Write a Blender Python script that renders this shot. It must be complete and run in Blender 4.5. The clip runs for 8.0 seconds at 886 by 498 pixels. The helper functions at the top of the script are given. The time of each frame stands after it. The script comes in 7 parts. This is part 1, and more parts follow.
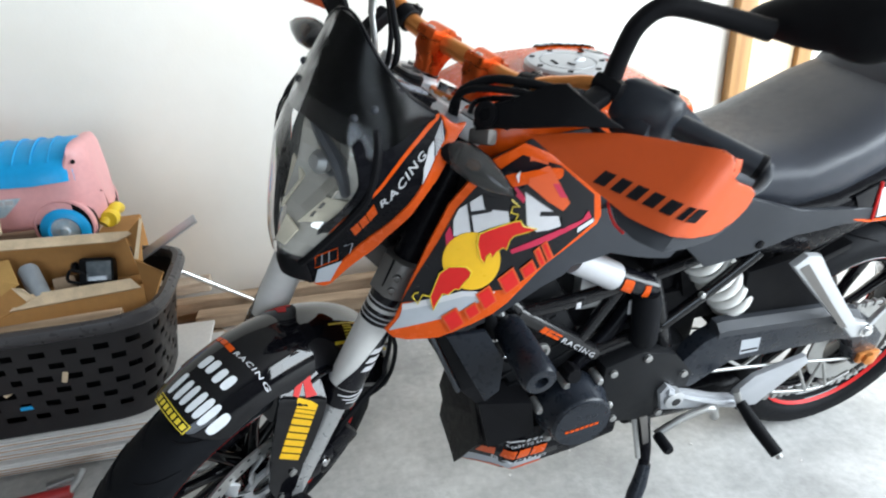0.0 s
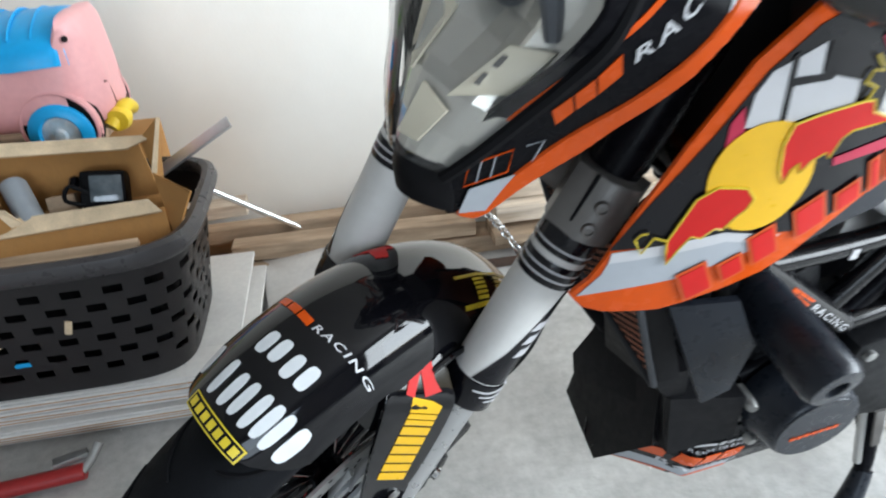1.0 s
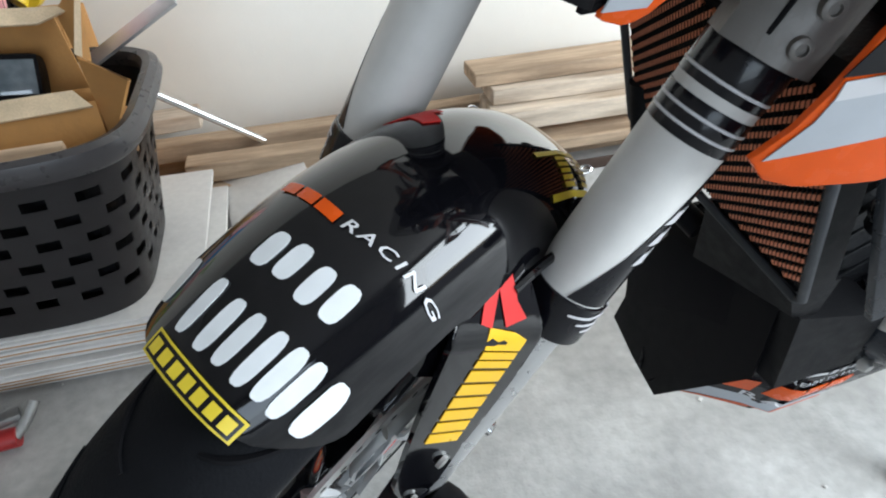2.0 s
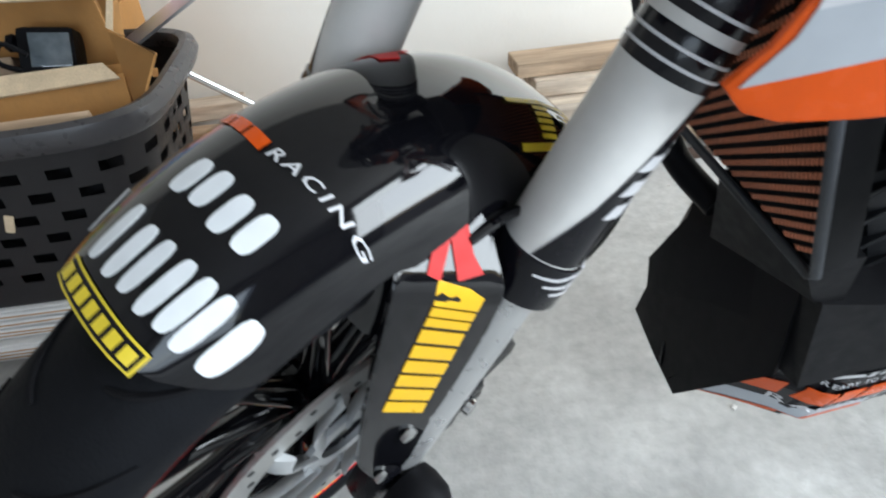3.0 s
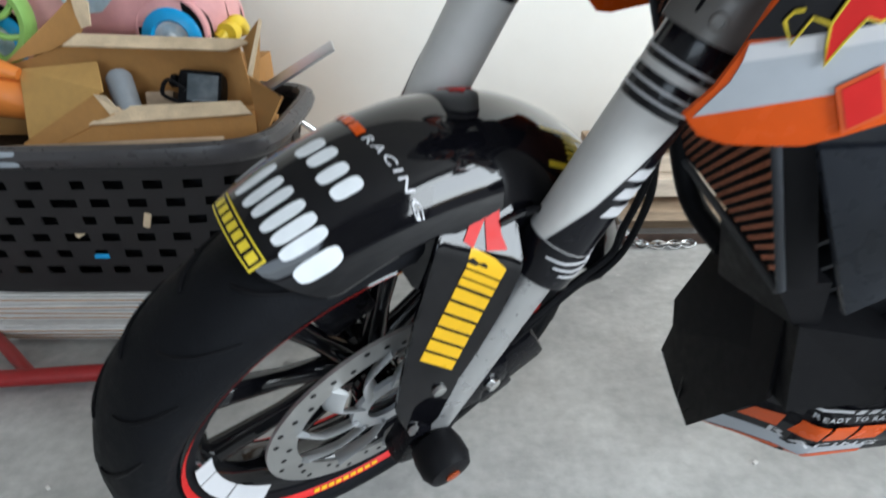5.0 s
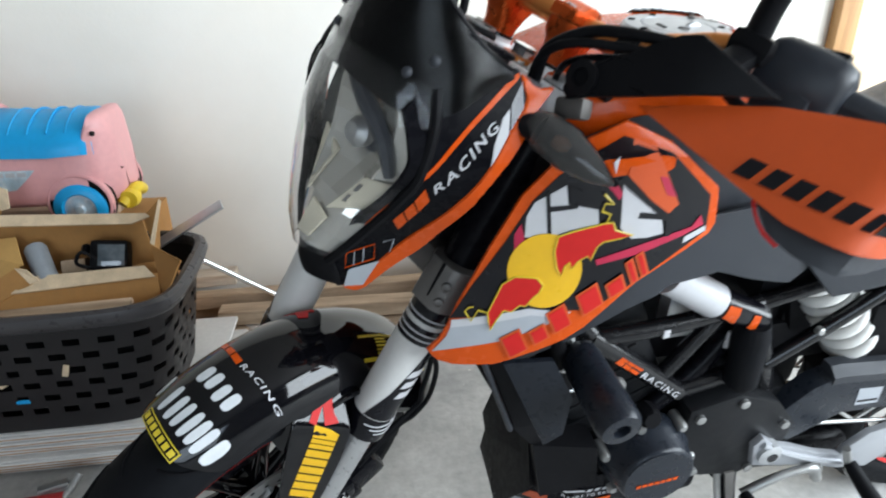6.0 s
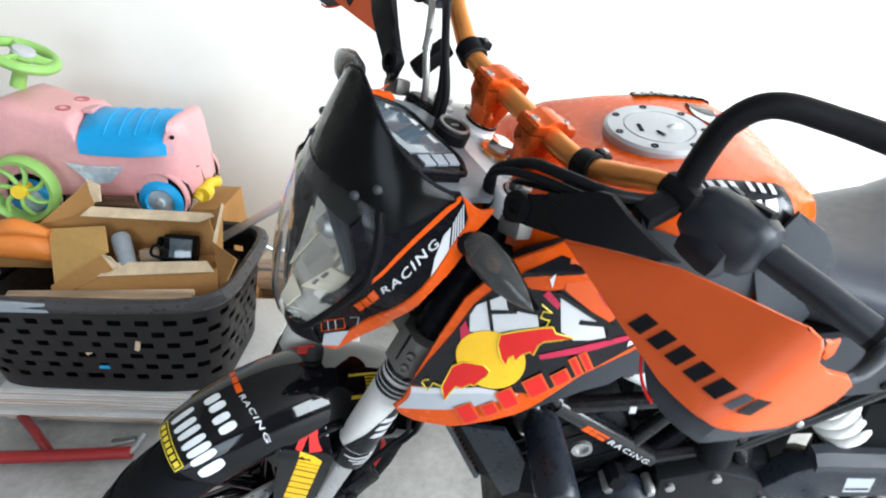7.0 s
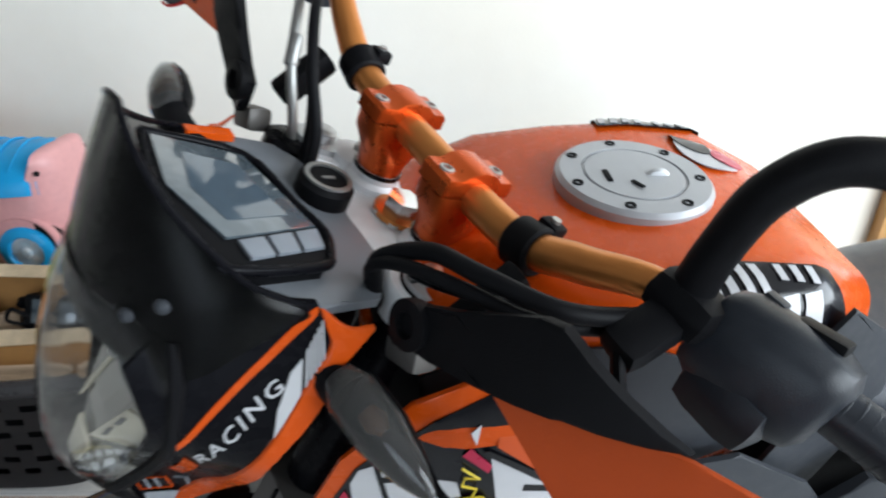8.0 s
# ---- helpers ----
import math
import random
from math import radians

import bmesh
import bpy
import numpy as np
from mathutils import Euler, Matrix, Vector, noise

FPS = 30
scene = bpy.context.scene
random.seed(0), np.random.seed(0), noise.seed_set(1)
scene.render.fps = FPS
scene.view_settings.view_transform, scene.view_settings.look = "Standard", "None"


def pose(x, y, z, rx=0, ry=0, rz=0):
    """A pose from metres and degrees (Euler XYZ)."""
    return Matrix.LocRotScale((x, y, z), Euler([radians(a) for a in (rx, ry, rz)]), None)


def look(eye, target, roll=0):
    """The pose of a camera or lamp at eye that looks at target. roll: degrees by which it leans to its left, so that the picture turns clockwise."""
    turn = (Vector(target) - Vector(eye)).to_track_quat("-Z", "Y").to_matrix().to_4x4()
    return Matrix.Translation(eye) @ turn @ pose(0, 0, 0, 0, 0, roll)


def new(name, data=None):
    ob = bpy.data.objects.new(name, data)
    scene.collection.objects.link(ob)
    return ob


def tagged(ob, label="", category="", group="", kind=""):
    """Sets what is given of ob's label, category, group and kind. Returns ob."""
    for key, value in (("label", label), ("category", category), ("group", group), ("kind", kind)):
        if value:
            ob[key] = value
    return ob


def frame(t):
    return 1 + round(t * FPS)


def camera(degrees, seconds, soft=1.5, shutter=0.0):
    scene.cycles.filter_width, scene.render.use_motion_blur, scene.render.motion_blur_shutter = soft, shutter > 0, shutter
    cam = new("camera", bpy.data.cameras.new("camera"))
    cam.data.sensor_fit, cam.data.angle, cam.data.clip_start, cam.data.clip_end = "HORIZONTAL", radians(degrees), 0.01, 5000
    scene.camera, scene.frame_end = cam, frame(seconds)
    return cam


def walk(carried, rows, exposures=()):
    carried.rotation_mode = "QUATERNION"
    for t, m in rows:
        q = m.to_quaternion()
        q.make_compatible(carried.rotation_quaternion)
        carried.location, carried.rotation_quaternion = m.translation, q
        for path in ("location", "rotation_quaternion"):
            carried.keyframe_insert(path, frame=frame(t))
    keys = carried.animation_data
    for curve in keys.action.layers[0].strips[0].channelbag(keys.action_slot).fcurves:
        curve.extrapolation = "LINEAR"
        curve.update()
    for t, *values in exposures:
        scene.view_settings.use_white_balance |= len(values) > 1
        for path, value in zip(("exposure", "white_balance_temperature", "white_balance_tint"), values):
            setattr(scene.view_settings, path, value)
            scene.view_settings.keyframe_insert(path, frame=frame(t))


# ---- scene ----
cam = camera(70.3, 8.0, soft=2.0, shutter=0.3)
PATH = [
    (0, (-0.222, 0.457, 1.158), (0.119, 2.241, 0.321), -2.8),
    (0.5, (-0.292, 0.633, 1.082), (0.086, 2.357, 0.14), -1.6),
    (1, (-0.337, 0.861, 0.977), (-0.097, 2.548, -0.07), -3.2),
    (1.5, (-0.394, 0.996, 0.864), (-0.038, 2.569, -0.32), -2.0),
    (1.7, (-0.407, 1.02, 0.84), (-0.03, 2.56, -0.379), -1.8),
    (2.8, (-0.367, 1.045, 0.783), (-0.196, 2.642, -0.408), -3.8),
    (3, (-0.333, 1.024, 0.763), (-0.186, 2.632, -0.418), -4.2),
    (3.5, (-0.272, 0.969, 0.724), (-0.235, 2.607, -0.423), -4.2),
    (4, (-0.305, 0.936, 0.649), (-0.393, 2.632, -0.408), -1.5),
    (4.2, (-0.324, 0.925, 0.626), (-0.43, 2.63, -0.414), -0.7),
    (5.3, (-0.298, 0.807, 0.871), (-0.321, 2.588, -0.04), -3.0),
    (5.5, (-0.281, 0.756, 0.946), (-0.157, 2.543, 0.058), -2.2),
    (6, (-0.221, 0.641, 1.072), (0.008, 2.451, 0.253), -0.8),
    (6.5, (-0.115, 0.589, 1.188), (-0.129, 2.353, 0.244), -1.7),
    (7, (-0.05, 0.636, 1.246), (-0.148, 2.396, 0.301), -0.3),
    (7.5, (-0.038, 0.795, 1.245), (-0.173, 2.56, 0.314), 1.7),
    (8, (0.014, 0.917, 1.192), (0.023, 2.7, 0.286), -0.0),
]
walk(cam, [(t, look(eye, target, roll)) for t, eye, target, roll in PATH],
     [(0.0, 0.34), (0.6, 0.42), (1.5, 0.56), (3.0, 0.60), (3.5, 0.16), (4.2, 0.46), (5.5, 0.28), (6.0, 0.24), (6.5, 0.64), (7.2, 0.76), (8.0, 0.06)])

# ---- daylight: an open garage front, an open side bay, overcast sky ----
world = bpy.data.worlds.new("sky")
scene.world = world
world.use_nodes = True
wn = world.node_tree.nodes
sky = wn.new("ShaderNodeTexSky")
sky.sky_type, sky.sun_disc, sky.sun_elevation, sky.sun_rotation = "NISHITA", False, radians(48), radians(150)
wn["Background"].inputs["Strength"].default_value = 0.12
world.node_tree.links.new(sky.outputs[0], wn["Background"].inputs["Color"])
sun_data = bpy.data.lights.new("sun", "SUN")
sun_data.energy, sun_data.angle, sun_data.color = 1.2, radians(12), (1.0, 0.97, 0.92)
sun = new("sun", sun_data)
sun.matrix_world = look((3.0, -4.0, 6.0), (0.5, 0.5, 0.0))


def opening_light(name, eye, target, w, h, power, color):
    """Sky light that enters through one of the place's openings."""
    d = bpy.data.lights.new(name, "AREA")
    d.shape, d.size, d.size_y, d.energy, d.color = "RECTANGLE", w, h, power, color
    ob = new(name, d)
    ob.matrix_world = look(eye, target)
    return ob


opening_light("front_opening_light", (-0.9, -3.05, 1.20), (-0.4, 1.6, 0.7), 2.2, 1.8, 42, (0.74, 0.87, 1.0))
opening_light("side_bay_light", (2.98, 0.22, 1.55), (0.2, 2.2, 0.8), 3.7, 1.75, 250, (0.84, 0.93, 1.0))


# ---- materials ----
def mat(name, color, rough=0.5, metal=0.0, coat=0.0, var=0.12, var_scale=6.0, grain=0.0, grain_scale=300.0,
        color2=None, mix_scale=4.0, trans=0.0, ior=1.45, wear=0.1, spec=0.5, stretch=(1, 1, 1)):
    """A surface with colour variation at two scales, uneven gloss and a fine relief."""
    m = bpy.data.materials.new(name)
    m.use_nodes = True
    n, l = m.node_tree.nodes, m.node_tree.links
    b = n["Principled BSDF"]
    b.inputs["Metallic"].default_value = metal
    b.inputs["IOR"].default_value = ior
    b.inputs["Coat Weight"].default_value = coat
    b.inputs["Coat Roughness"].default_value = 0.06
    b.inputs["Transmission Weight"].default_value = trans
    b.inputs["Specular IOR Level"].default_value = spec
    tc = n.new("ShaderNodeTexCoord")
    mp = n.new("ShaderNodeMapping")
    mp.inputs["Scale"].default_value = stretch
    l.new(tc.outputs["Object"], mp.inputs["Vector"])
    big = n.new("ShaderNodeTexNoise")
    big.inputs["Scale"].default_value, big.inputs["Detail"].default_value = var_scale, 6.0
    l.new(mp.outputs[0], big.inputs["Vector"])
    fine = n.new("ShaderNodeTexNoise")
    fine.inputs["Scale"].default_value, fine.inputs["Detail"].default_value = var_scale * 12, 4.0
    l.new(mp.outputs[0], fine.inputs["Vector"])
    ramp = n.new("ShaderNodeMapRange")
    ramp.inputs["From Min"].default_value, ramp.inputs["From Max"].default_value = 0.3, 0.7
    ramp.inputs["To Min"].default_value, ramp.inputs["To Max"].default_value = 1.0 - var, 1.0 + var
    l.new(big.outputs["Fac"], ramp.inputs["Value"])
    ramp2 = n.new("ShaderNodeMapRange")
    ramp2.inputs["From Min"].default_value, ramp2.inputs["From Max"].default_value = 0.3, 0.7
    ramp2.inputs["To Min"].default_value, ramp2.inputs["To Max"].default_value = 1.0 - var * 0.5, 1.0 + var * 0.5
    l.new(fine.outputs["Fac"], ramp2.inputs["Value"])
    mul = n.new("ShaderNodeMath")
    mul.operation = "MULTIPLY"
    l.new(ramp.outputs[0], mul.inputs[0])
    l.new(ramp2.outputs[0], mul.inputs[1])
    base = n.new("ShaderNodeMix")
    base.data_type = "RGBA"
    base.inputs["A"].default_value = (*color, 1)
    base.inputs["B"].default_value = (*(color2 or color), 1)
    mixn = n.new("ShaderNodeTexNoise")
    mixn.inputs["Scale"].default_value, mixn.inputs["Detail"].default_value = mix_scale, 8.0
    l.new(mp.outputs[0], mixn.inputs["Vector"])
    mr = n.new("ShaderNodeMapRange")
    mr.inputs["From Min"].default_value, mr.inputs["From Max"].default_value = 0.42, 0.66
    l.new(mixn.outputs["Fac"], mr.inputs["Value"])
    l.new(mr.outputs[0], base.inputs["Factor"])
    sc = n.new("ShaderNodeVectorMath")
    sc.operation = "SCALE"
    l.new(base.outputs["Result"], sc.inputs[0])
    l.new(mul.outputs[0], sc.inputs["Scale"])
    l.new(sc.outputs[0], b.inputs["Base Color"])
    rr = n.new("ShaderNodeMapRange")
    rr.inputs["From Min"].default_value, rr.inputs["From Max"].default_value = 0.3, 0.75
    rr.inputs["To Min"].default_value, rr.inputs["To Max"].default_value = max(0.02, rough - wear * 0.5), min(1.0, rough + wear)
    l.new(fine.outputs["Fac"], rr.inputs["Value"])
    l.new(rr.outputs[0], b.inputs["Roughness"])
    if grain:
        g = n.new("ShaderNodeTexNoise")
        g.inputs["Scale"].default_value, g.inputs["Detail"].default_value = grain_scale, 3.0
        l.new(mp.outputs[0], g.inputs["Vector"])
        bp = n.new("ShaderNodeBump")
        bp.inputs["Strength"].default_value, bp.inputs["Distance"].default_value = grain, 0.002
        l.new(g.outputs["Fac"], bp.inputs["Height"])
        l.new(bp.outputs[0], b.inputs["Normal"])
    return m


ORANGE = mat("orange_paint", (0.56, 0.070, 0.004), 0.24, coat=0.12, var=0.06, grain=0.012, spec=0.18)
ORANGE_PLASTIC = mat("orange_plastic", (0.53, 0.070, 0.008), 0.42, var=0.06, grain=0.08, grain_scale=500)
ORANGE_ANOD = mat("orange_anodised", (0.52, 0.082, 0.014), 0.28, metal=0.8, var=0.08)
BAR_GOLD = mat("bronze_anodised", (0.60, 0.225, 0.06), 0.34, metal=0.75, var=0.08)
GLOSS_BLACK = mat("gloss_black_paint", (0.0025, 0.0025, 0.0035), 0.06, coat=0.5, var=0.2, wear=0.03, spec=0.2)
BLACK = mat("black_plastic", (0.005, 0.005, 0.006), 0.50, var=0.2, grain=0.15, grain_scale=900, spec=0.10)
SATIN = mat("satin_black", (0.0040, 0.0040, 0.0055), 0.26, var=0.2, grain=0.03, spec=0.08)
COVER = mat("blue_black_cover_plastic", (0.012, 0.015, 0.021), 0.28, var=0.15, grain=0.05, grain_scale=900, spec=0.32)
GREY_PLASTIC = mat("dark_grey_plastic", (0.030, 0.033, 0.039), 0.46, var=0.12, grain=0.15, grain_scale=900, spec=0.28)
SEAT = mat("seat_vinyl", (0.026, 0.030, 0.040), 0.38, var=0.1, grain=0.22, grain_scale=700, spec=0.5)
RUBBER = mat("tyre_rubber", (0.0048, 0.0052, 0.0065), 0.58, var=0.25, grain=0.25, grain_scale=400, spec=0.10)
ENGINE = mat("engine_casting", (0.007, 0.0075, 0.0088), 0.42, metal=0.2, var=0.2, grain=0.3, grain_scale=350, spec=0.28)
SURROUND = mat("smooth_grey_plastic", (0.15, 0.162, 0.18), 0.34, var=0.08, grain=0.06, grain_scale=900, spec=0.5)
CAP_GREY = mat("grey_painted_cap", (0.36, 0.37, 0.39), 0.36, metal=0.35, var=0.06, grain=0.05)
SWITCH = mat("blue_grey_switch_plastic", (0.015, 0.018, 0.024), 0.40, var=0.12, grain=0.12, grain_scale=900, spec=0.35)
FRAME = mat("frame_paint", (0.006, 0.006, 0.007), 0.22, coat=0.3, var=0.15, spec=0.3)
CAST = mat("bright_cast_clamp", (0.80, 0.81, 0.83), 0.50, metal=0.25, var=0.08, grain=0.15)
ALU = mat("cast_aluminium", (0.56, 0.57, 0.58), 0.42, metal=0.85, var=0.1, grain=0.12)
CLAMP = mat("grey_clamp_casting", (0.13, 0.122, 0.115), 0.45, metal=0.5, var=0.12, grain=0.12)
SILVER = mat("silver_paint", (0.50, 0.51, 0.52), 0.35, metal=0.45, var=0.06, grain=0.05)
FORK = mat("fork_wrap_silver", (0.50, 0.49, 0.475), 0.5, metal=0.0, var=0.06, grain=0.04)
CHROME = mat("bright_steel", (0.70, 0.70, 0.70), 0.18, metal=1.0, var=0.06)
TUBE = mat("fork_stanchion", (0.46, 0.46, 0.46), 0.30, metal=0.7, var=0.08)
DISC = mat("brake_disc_steel", (0.42, 0.42, 0.41), 0.40, metal=0.9, var=0.12, grain=0.05, grain_scale=900)
LENS = mat("clear_lens", (0.96, 0.97, 0.98), 0.03, trans=1.0, var=0.0, ior=1.3, wear=0.02)
SMOKE = mat("smoked_lens", (0.40, 0.39, 0.38), 0.04, trans=0.9, var=0.05, ior=1.4, wear=0.03)
REFLECT = mat("headlamp_reflector", (0.50, 0.48, 0.43), 0.16, metal=0.7, var=0.03)
CREAM = mat("cream_lamp_plastic", (0.46, 0.41, 0.31), 0.35, var=0.08)
VISOR = mat("tinted_visor", (0.40, 0.405, 0.41), 0.22, trans=1.0, ior=1.2, var=0.05, wear=0.05)
LCD_FIELD = mat("lcd_field", (0.065, 0.09, 0.115), 0.06, coat=1.0, var=0.1, wear=0.03)
LCD = mat("lcd_glass", (0.07, 0.09, 0.105), 0.05, coat=1.0, var=0.15, color2=(0.13, 0.15, 0.165), mix_scale=18, wear=0.03)
WHITE = mat("white_sticker", (0.49, 0.49, 0.505), 0.35, var=0.05)
PLATE_WHITE = mat("reflective_white_film", (0.58, 0.60, 0.62), 0.35, var=0.08)
GREY = mat("grey_sticker", (0.34, 0.36, 0.39), 0.35, var=0.05)
DARK = mat("black_sticker", (0.004, 0.004, 0.006), 0.20, coat=0.15, var=0.1, spec=0.25)
BUTTON = mat("grey_button_plastic", (0.20, 0.22, 0.25), 0.4, var=0.06)
YELLOW = mat("yellow_sticker", (0.70, 0.40, 0.010), 0.32, var=0.06)
GOLD = mat("gold_sticker", (0.62, 0.47, 0.03), 0.35, var=0.08)
RED = mat("red_sticker", (0.52, 0.016, 0.015), 0.40, var=0.08, spec=0.2)
MAGENTA = mat("crimson_sticker", (0.42, 0.01, 0.05), 0.32, var=0.1)
AMBER = mat("amber_reflector", (0.10, 0.045, 0.02), 0.15, coat=0.5)
SPRING = mat("white_spring_paint", (0.72, 0.71, 0.68), 0.4, var=0.08)
COPPER = mat("radiator_core", (0.62, 0.20, 0.10), 0.5, metal=0.1, var=0.2, grain=0.2)
CONCRETE = mat("concrete_floor", (0.47, 0.465, 0.45), 0.66, var=0.24, var_scale=4.0, grain=0.65, grain_scale=110,
               color2=(0.40, 0.395, 0.38), mix_scale=6.5, wear=0.2)
PAINT = mat("cream_wall_paint", (0.87, 0.835, 0.77), 0.7, var=0.02, var_scale=1.4, grain=0.15, grain_scale=120,
            color2=(0.83, 0.775, 0.69), mix_scale=1.1)
# Ceiling and unseen walls are coloured dark, as if unlit, to dim reflections.
CEIL = mat("dark_unseen_ceiling", (0.30, 0.29, 0.28), 0.8, var=0.08, grain=0.1)
DARK_WALL = mat("dark_unseen_wall", (0.27, 0.26, 0.25), 0.85, var=0.12, var_scale=2.5, grain=0.3, color2=(0.20, 0.195, 0.19))
DOORWOOD = mat("door_frame_wood", (0.46, 0.25, 0.095), 0.45, var=0.12, var_scale=5, grain=0.1, stretch=(8, 8, 0.6),
               color2=(0.36, 0.18, 0.06))
DOORPANEL = mat("pale_door_panel", (0.78, 0.60, 0.40), 0.5, var=0.06, stretch=(6, 6, 0.6), grain=0.06)
WOOD = mat("weathered_plank", (0.52, 0.38, 0.26), 0.75, var=0.2, var_scale=7, grain=0.4, grain_scale=90,
           stretch=(0.7, 7, 7), color2=(0.29, 0.20, 0.13), mix_scale=5)
WOOD_PALE = mat("pale_plank", (0.72, 0.61, 0.49), 0.75, var=0.18, var_scale=7, grain=0.4, grain_scale=90,
                stretch=(0.7, 7, 7), color2=(0.44, 0.34, 0.25), mix_scale=5)
CARD = mat("brown_cardboard", (0.47, 0.235, 0.075), 0.85, var=0.10, var_scale=5, grain=0.25, grain_scale=160,
           color2=(0.37, 0.175, 0.052))
# Paler copy of the cardboard: sunlight on the inner flap, as colour.
CARD_LIT = mat("lit_brown_cardboard", (0.58, 0.34, 0.11), 0.8, var=0.10, var_scale=5, grain=0.2, grain_scale=160, color2=(0.50, 0.28, 0.085))
CARD_EDGE = mat("cardboard_edge", (0.70, 0.54, 0.36), 0.85, var=0.15, var_scale=30, grain=0.4)
CARTON = mat("white_carton", (0.74, 0.72, 0.69), 0.75, var=0.10, var_scale=6, grain=0.2, color2=(0.58, 0.56, 0.54), mix_scale=6)
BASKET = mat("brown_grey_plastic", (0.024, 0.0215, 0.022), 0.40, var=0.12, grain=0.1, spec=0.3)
# The basket's plastic again, paler: the rim's sheen is in the colour.
BASKET_RIM = mat("paler_basket_rim", (0.055, 0.051, 0.053), 0.30, var=0.10, grain=0.06, spec=0.5)
PINK = mat("pink_plastic", (0.76, 0.38, 0.38), 0.36, var=0.07, grain=0.05, color2=(0.71, 0.335, 0.335))
# Deeper pink puts the shade inside the cup holes into their colour.
PINK_SHADE = mat("shaded_pink_plastic", (0.50, 0.13, 0.15), 0.4, var=0.06)
BLUE = mat("blue_plastic", (0.006, 0.36, 0.74), 0.34, var=0.07, grain=0.05)
GREEN = mat("green_plastic", (0.28, 0.52, 0.13), 0.38, var=0.08)
TOYORANGE = mat("toy_orange_plastic", (0.80, 0.24, 0.045), 0.4, var=0.08)
TOYYELLOW = mat("toy_yellow_plastic", (0.80, 0.55, 0.03), 0.4, var=0.08)
REDPAINT = mat("red_jack_paint", (0.36, 0.022, 0.022), 0.38, var=0.15, color2=(0.26, 0.02, 0.02), grain=0.1)
STEEL = mat("dull_steel", (0.38, 0.38, 0.37), 0.42, metal=0.85, var=0.15)
RUST = mat("rusty_angle_iron", (0.10, 0.065, 0.050), 0.7, metal=0.3, var=0.25, grain=0.3)
GREYPIPE = mat("grey_pipe", (0.30, 0.33, 0.36), 0.45, var=0.1)
SKY_STICKER = mat("pale_blue_sticker", (0.42, 0.54, 0.62), 0.4, var=0.15, var_scale=40, color2=(0.62, 0.66, 0.68), mix_scale=60)
CARPAINT = mat("car_paint", (0.10, 0.14, 0.19), 0.25, metal=0.4, coat=0.8)
GRASS = mat("driveway_ground", (0.40, 0.39, 0.36), 0.9, var=0.15, var_scale=0.8, grain=0.3, color2=(0.33, 0.32, 0.30))


# ---- mesh helpers ----
def finish(name, bm, material, parent=None, label="", sharp=38, m=None):
    """Links a bmesh as one mesh object."""
    if m is not None:
        bm.transform(m)
    bmesh.ops.recalc_face_normals(bm, faces=bm.faces)
    me = bpy.data.meshes.new(name)
    bm.to_mesh(me)
    bm.free()
    for p in me.polygons:
        p.use_smooth = True
    me.set_sharp_from_angle(angle=radians(sharp))
    me.materials.append(material)
    ob = new(name, me)
    if parent:
        ob.parent = parent
    if label:
        ob["label"] = label
    return ob


def part(name, bm, material, parent, label="", m=None, sharp=38):
    return finish(name, bm, material, parent, label, sharp, m)


def thing(name, label, category, base=None, group="", kind=""):
    """An Empty at a thing's base."""
    ob = new(name)
    ob.empty_display_size = 0.05
    if base is not None:
        ob.matrix_world = base
    return tagged(ob, label, category, group, kind)


def spline(pts, n=6):
    """Points of a smooth curve through pts."""
    v = [Vector(p) for p in pts]
    if len(v) < 3 or n < 2:
        return v
    out = []
    for i in range(len(v) - 1):
        p0, p1, p2, p3 = v[max(i - 1, 0)], v[i], v[i + 1], v[min(i + 2, len(v) - 1)]
        for k in range(n):
            t = k / n
            out.append(0.5 * (2 * p1 + (p2 - p0) * t + (2 * p0 - 5 * p1 + 4 * p2 - p3) * t * t + (3 * p1 - p0 - 3 * p2 + p3) * t ** 3))
    return out + [v[-1]]


def loft(rings, caps=True, closed=True):
    bm = bmesh.new()
    rows = [[bm.verts.new(p) for p in r] for r in rings]
    k = len(rows[0])
    for a, b in zip(rows, rows[1:]):
        for i in range(k if closed else k - 1):
            j = (i + 1) % k
            bm.faces.new((a[i], a[j], b[j], b[i]))
    if caps and closed:
        bm.faces.new(rows[0])
        bm.faces.new(rows[-1])
    return bm


def tube(pts, r, seg=10, n=6, squash=1.0):
    """A round bar along a smooth curve; r: a radius, or one for each point given."""
    c = spline(pts, n)
    radii = [r] * len(c) if not isinstance(r, (list, tuple)) else [float(np.interp(i / (len(c) - 1), np.linspace(0, 1, len(r)), r)) for i in range(len(c))]
    rings, side = [], None
    for i, p in enumerate(c):
        d = (c[min(i + 1, len(c) - 1)] - c[max(i - 1, 0)]).normalized()
        side = d.orthogonal().normalized() if side is None else (side - d * side.dot(d)).normalized()
        up = d.cross(side)
        rings.append([p + (side * math.cos(a) + up * math.sin(a) * squash) * radii[i] for a in np.linspace(0, 2 * math.pi, seg, endpoint=False)])
    return loft(rings)


def lathe(prof, seg=32, centre=(0, 0, 0), axis=(0, 1, 0), closed=False):
    """A turned body: rows of (radius, place along the axis)."""
    ax = Vector(axis).normalized()
    u = ax.orthogonal().normalized()
    w = ax.cross(u)
    c = Vector(centre)
    rings = [[c + ax * h + (u * math.cos(a) + w * math.sin(a)) * max(r, 1e-4) for a in np.linspace(0, 2 * math.pi, seg, endpoint=False)] for r, h in prof]
    if closed:
        return loft(rings + [rings[0]], caps=False)
    return loft(rings)


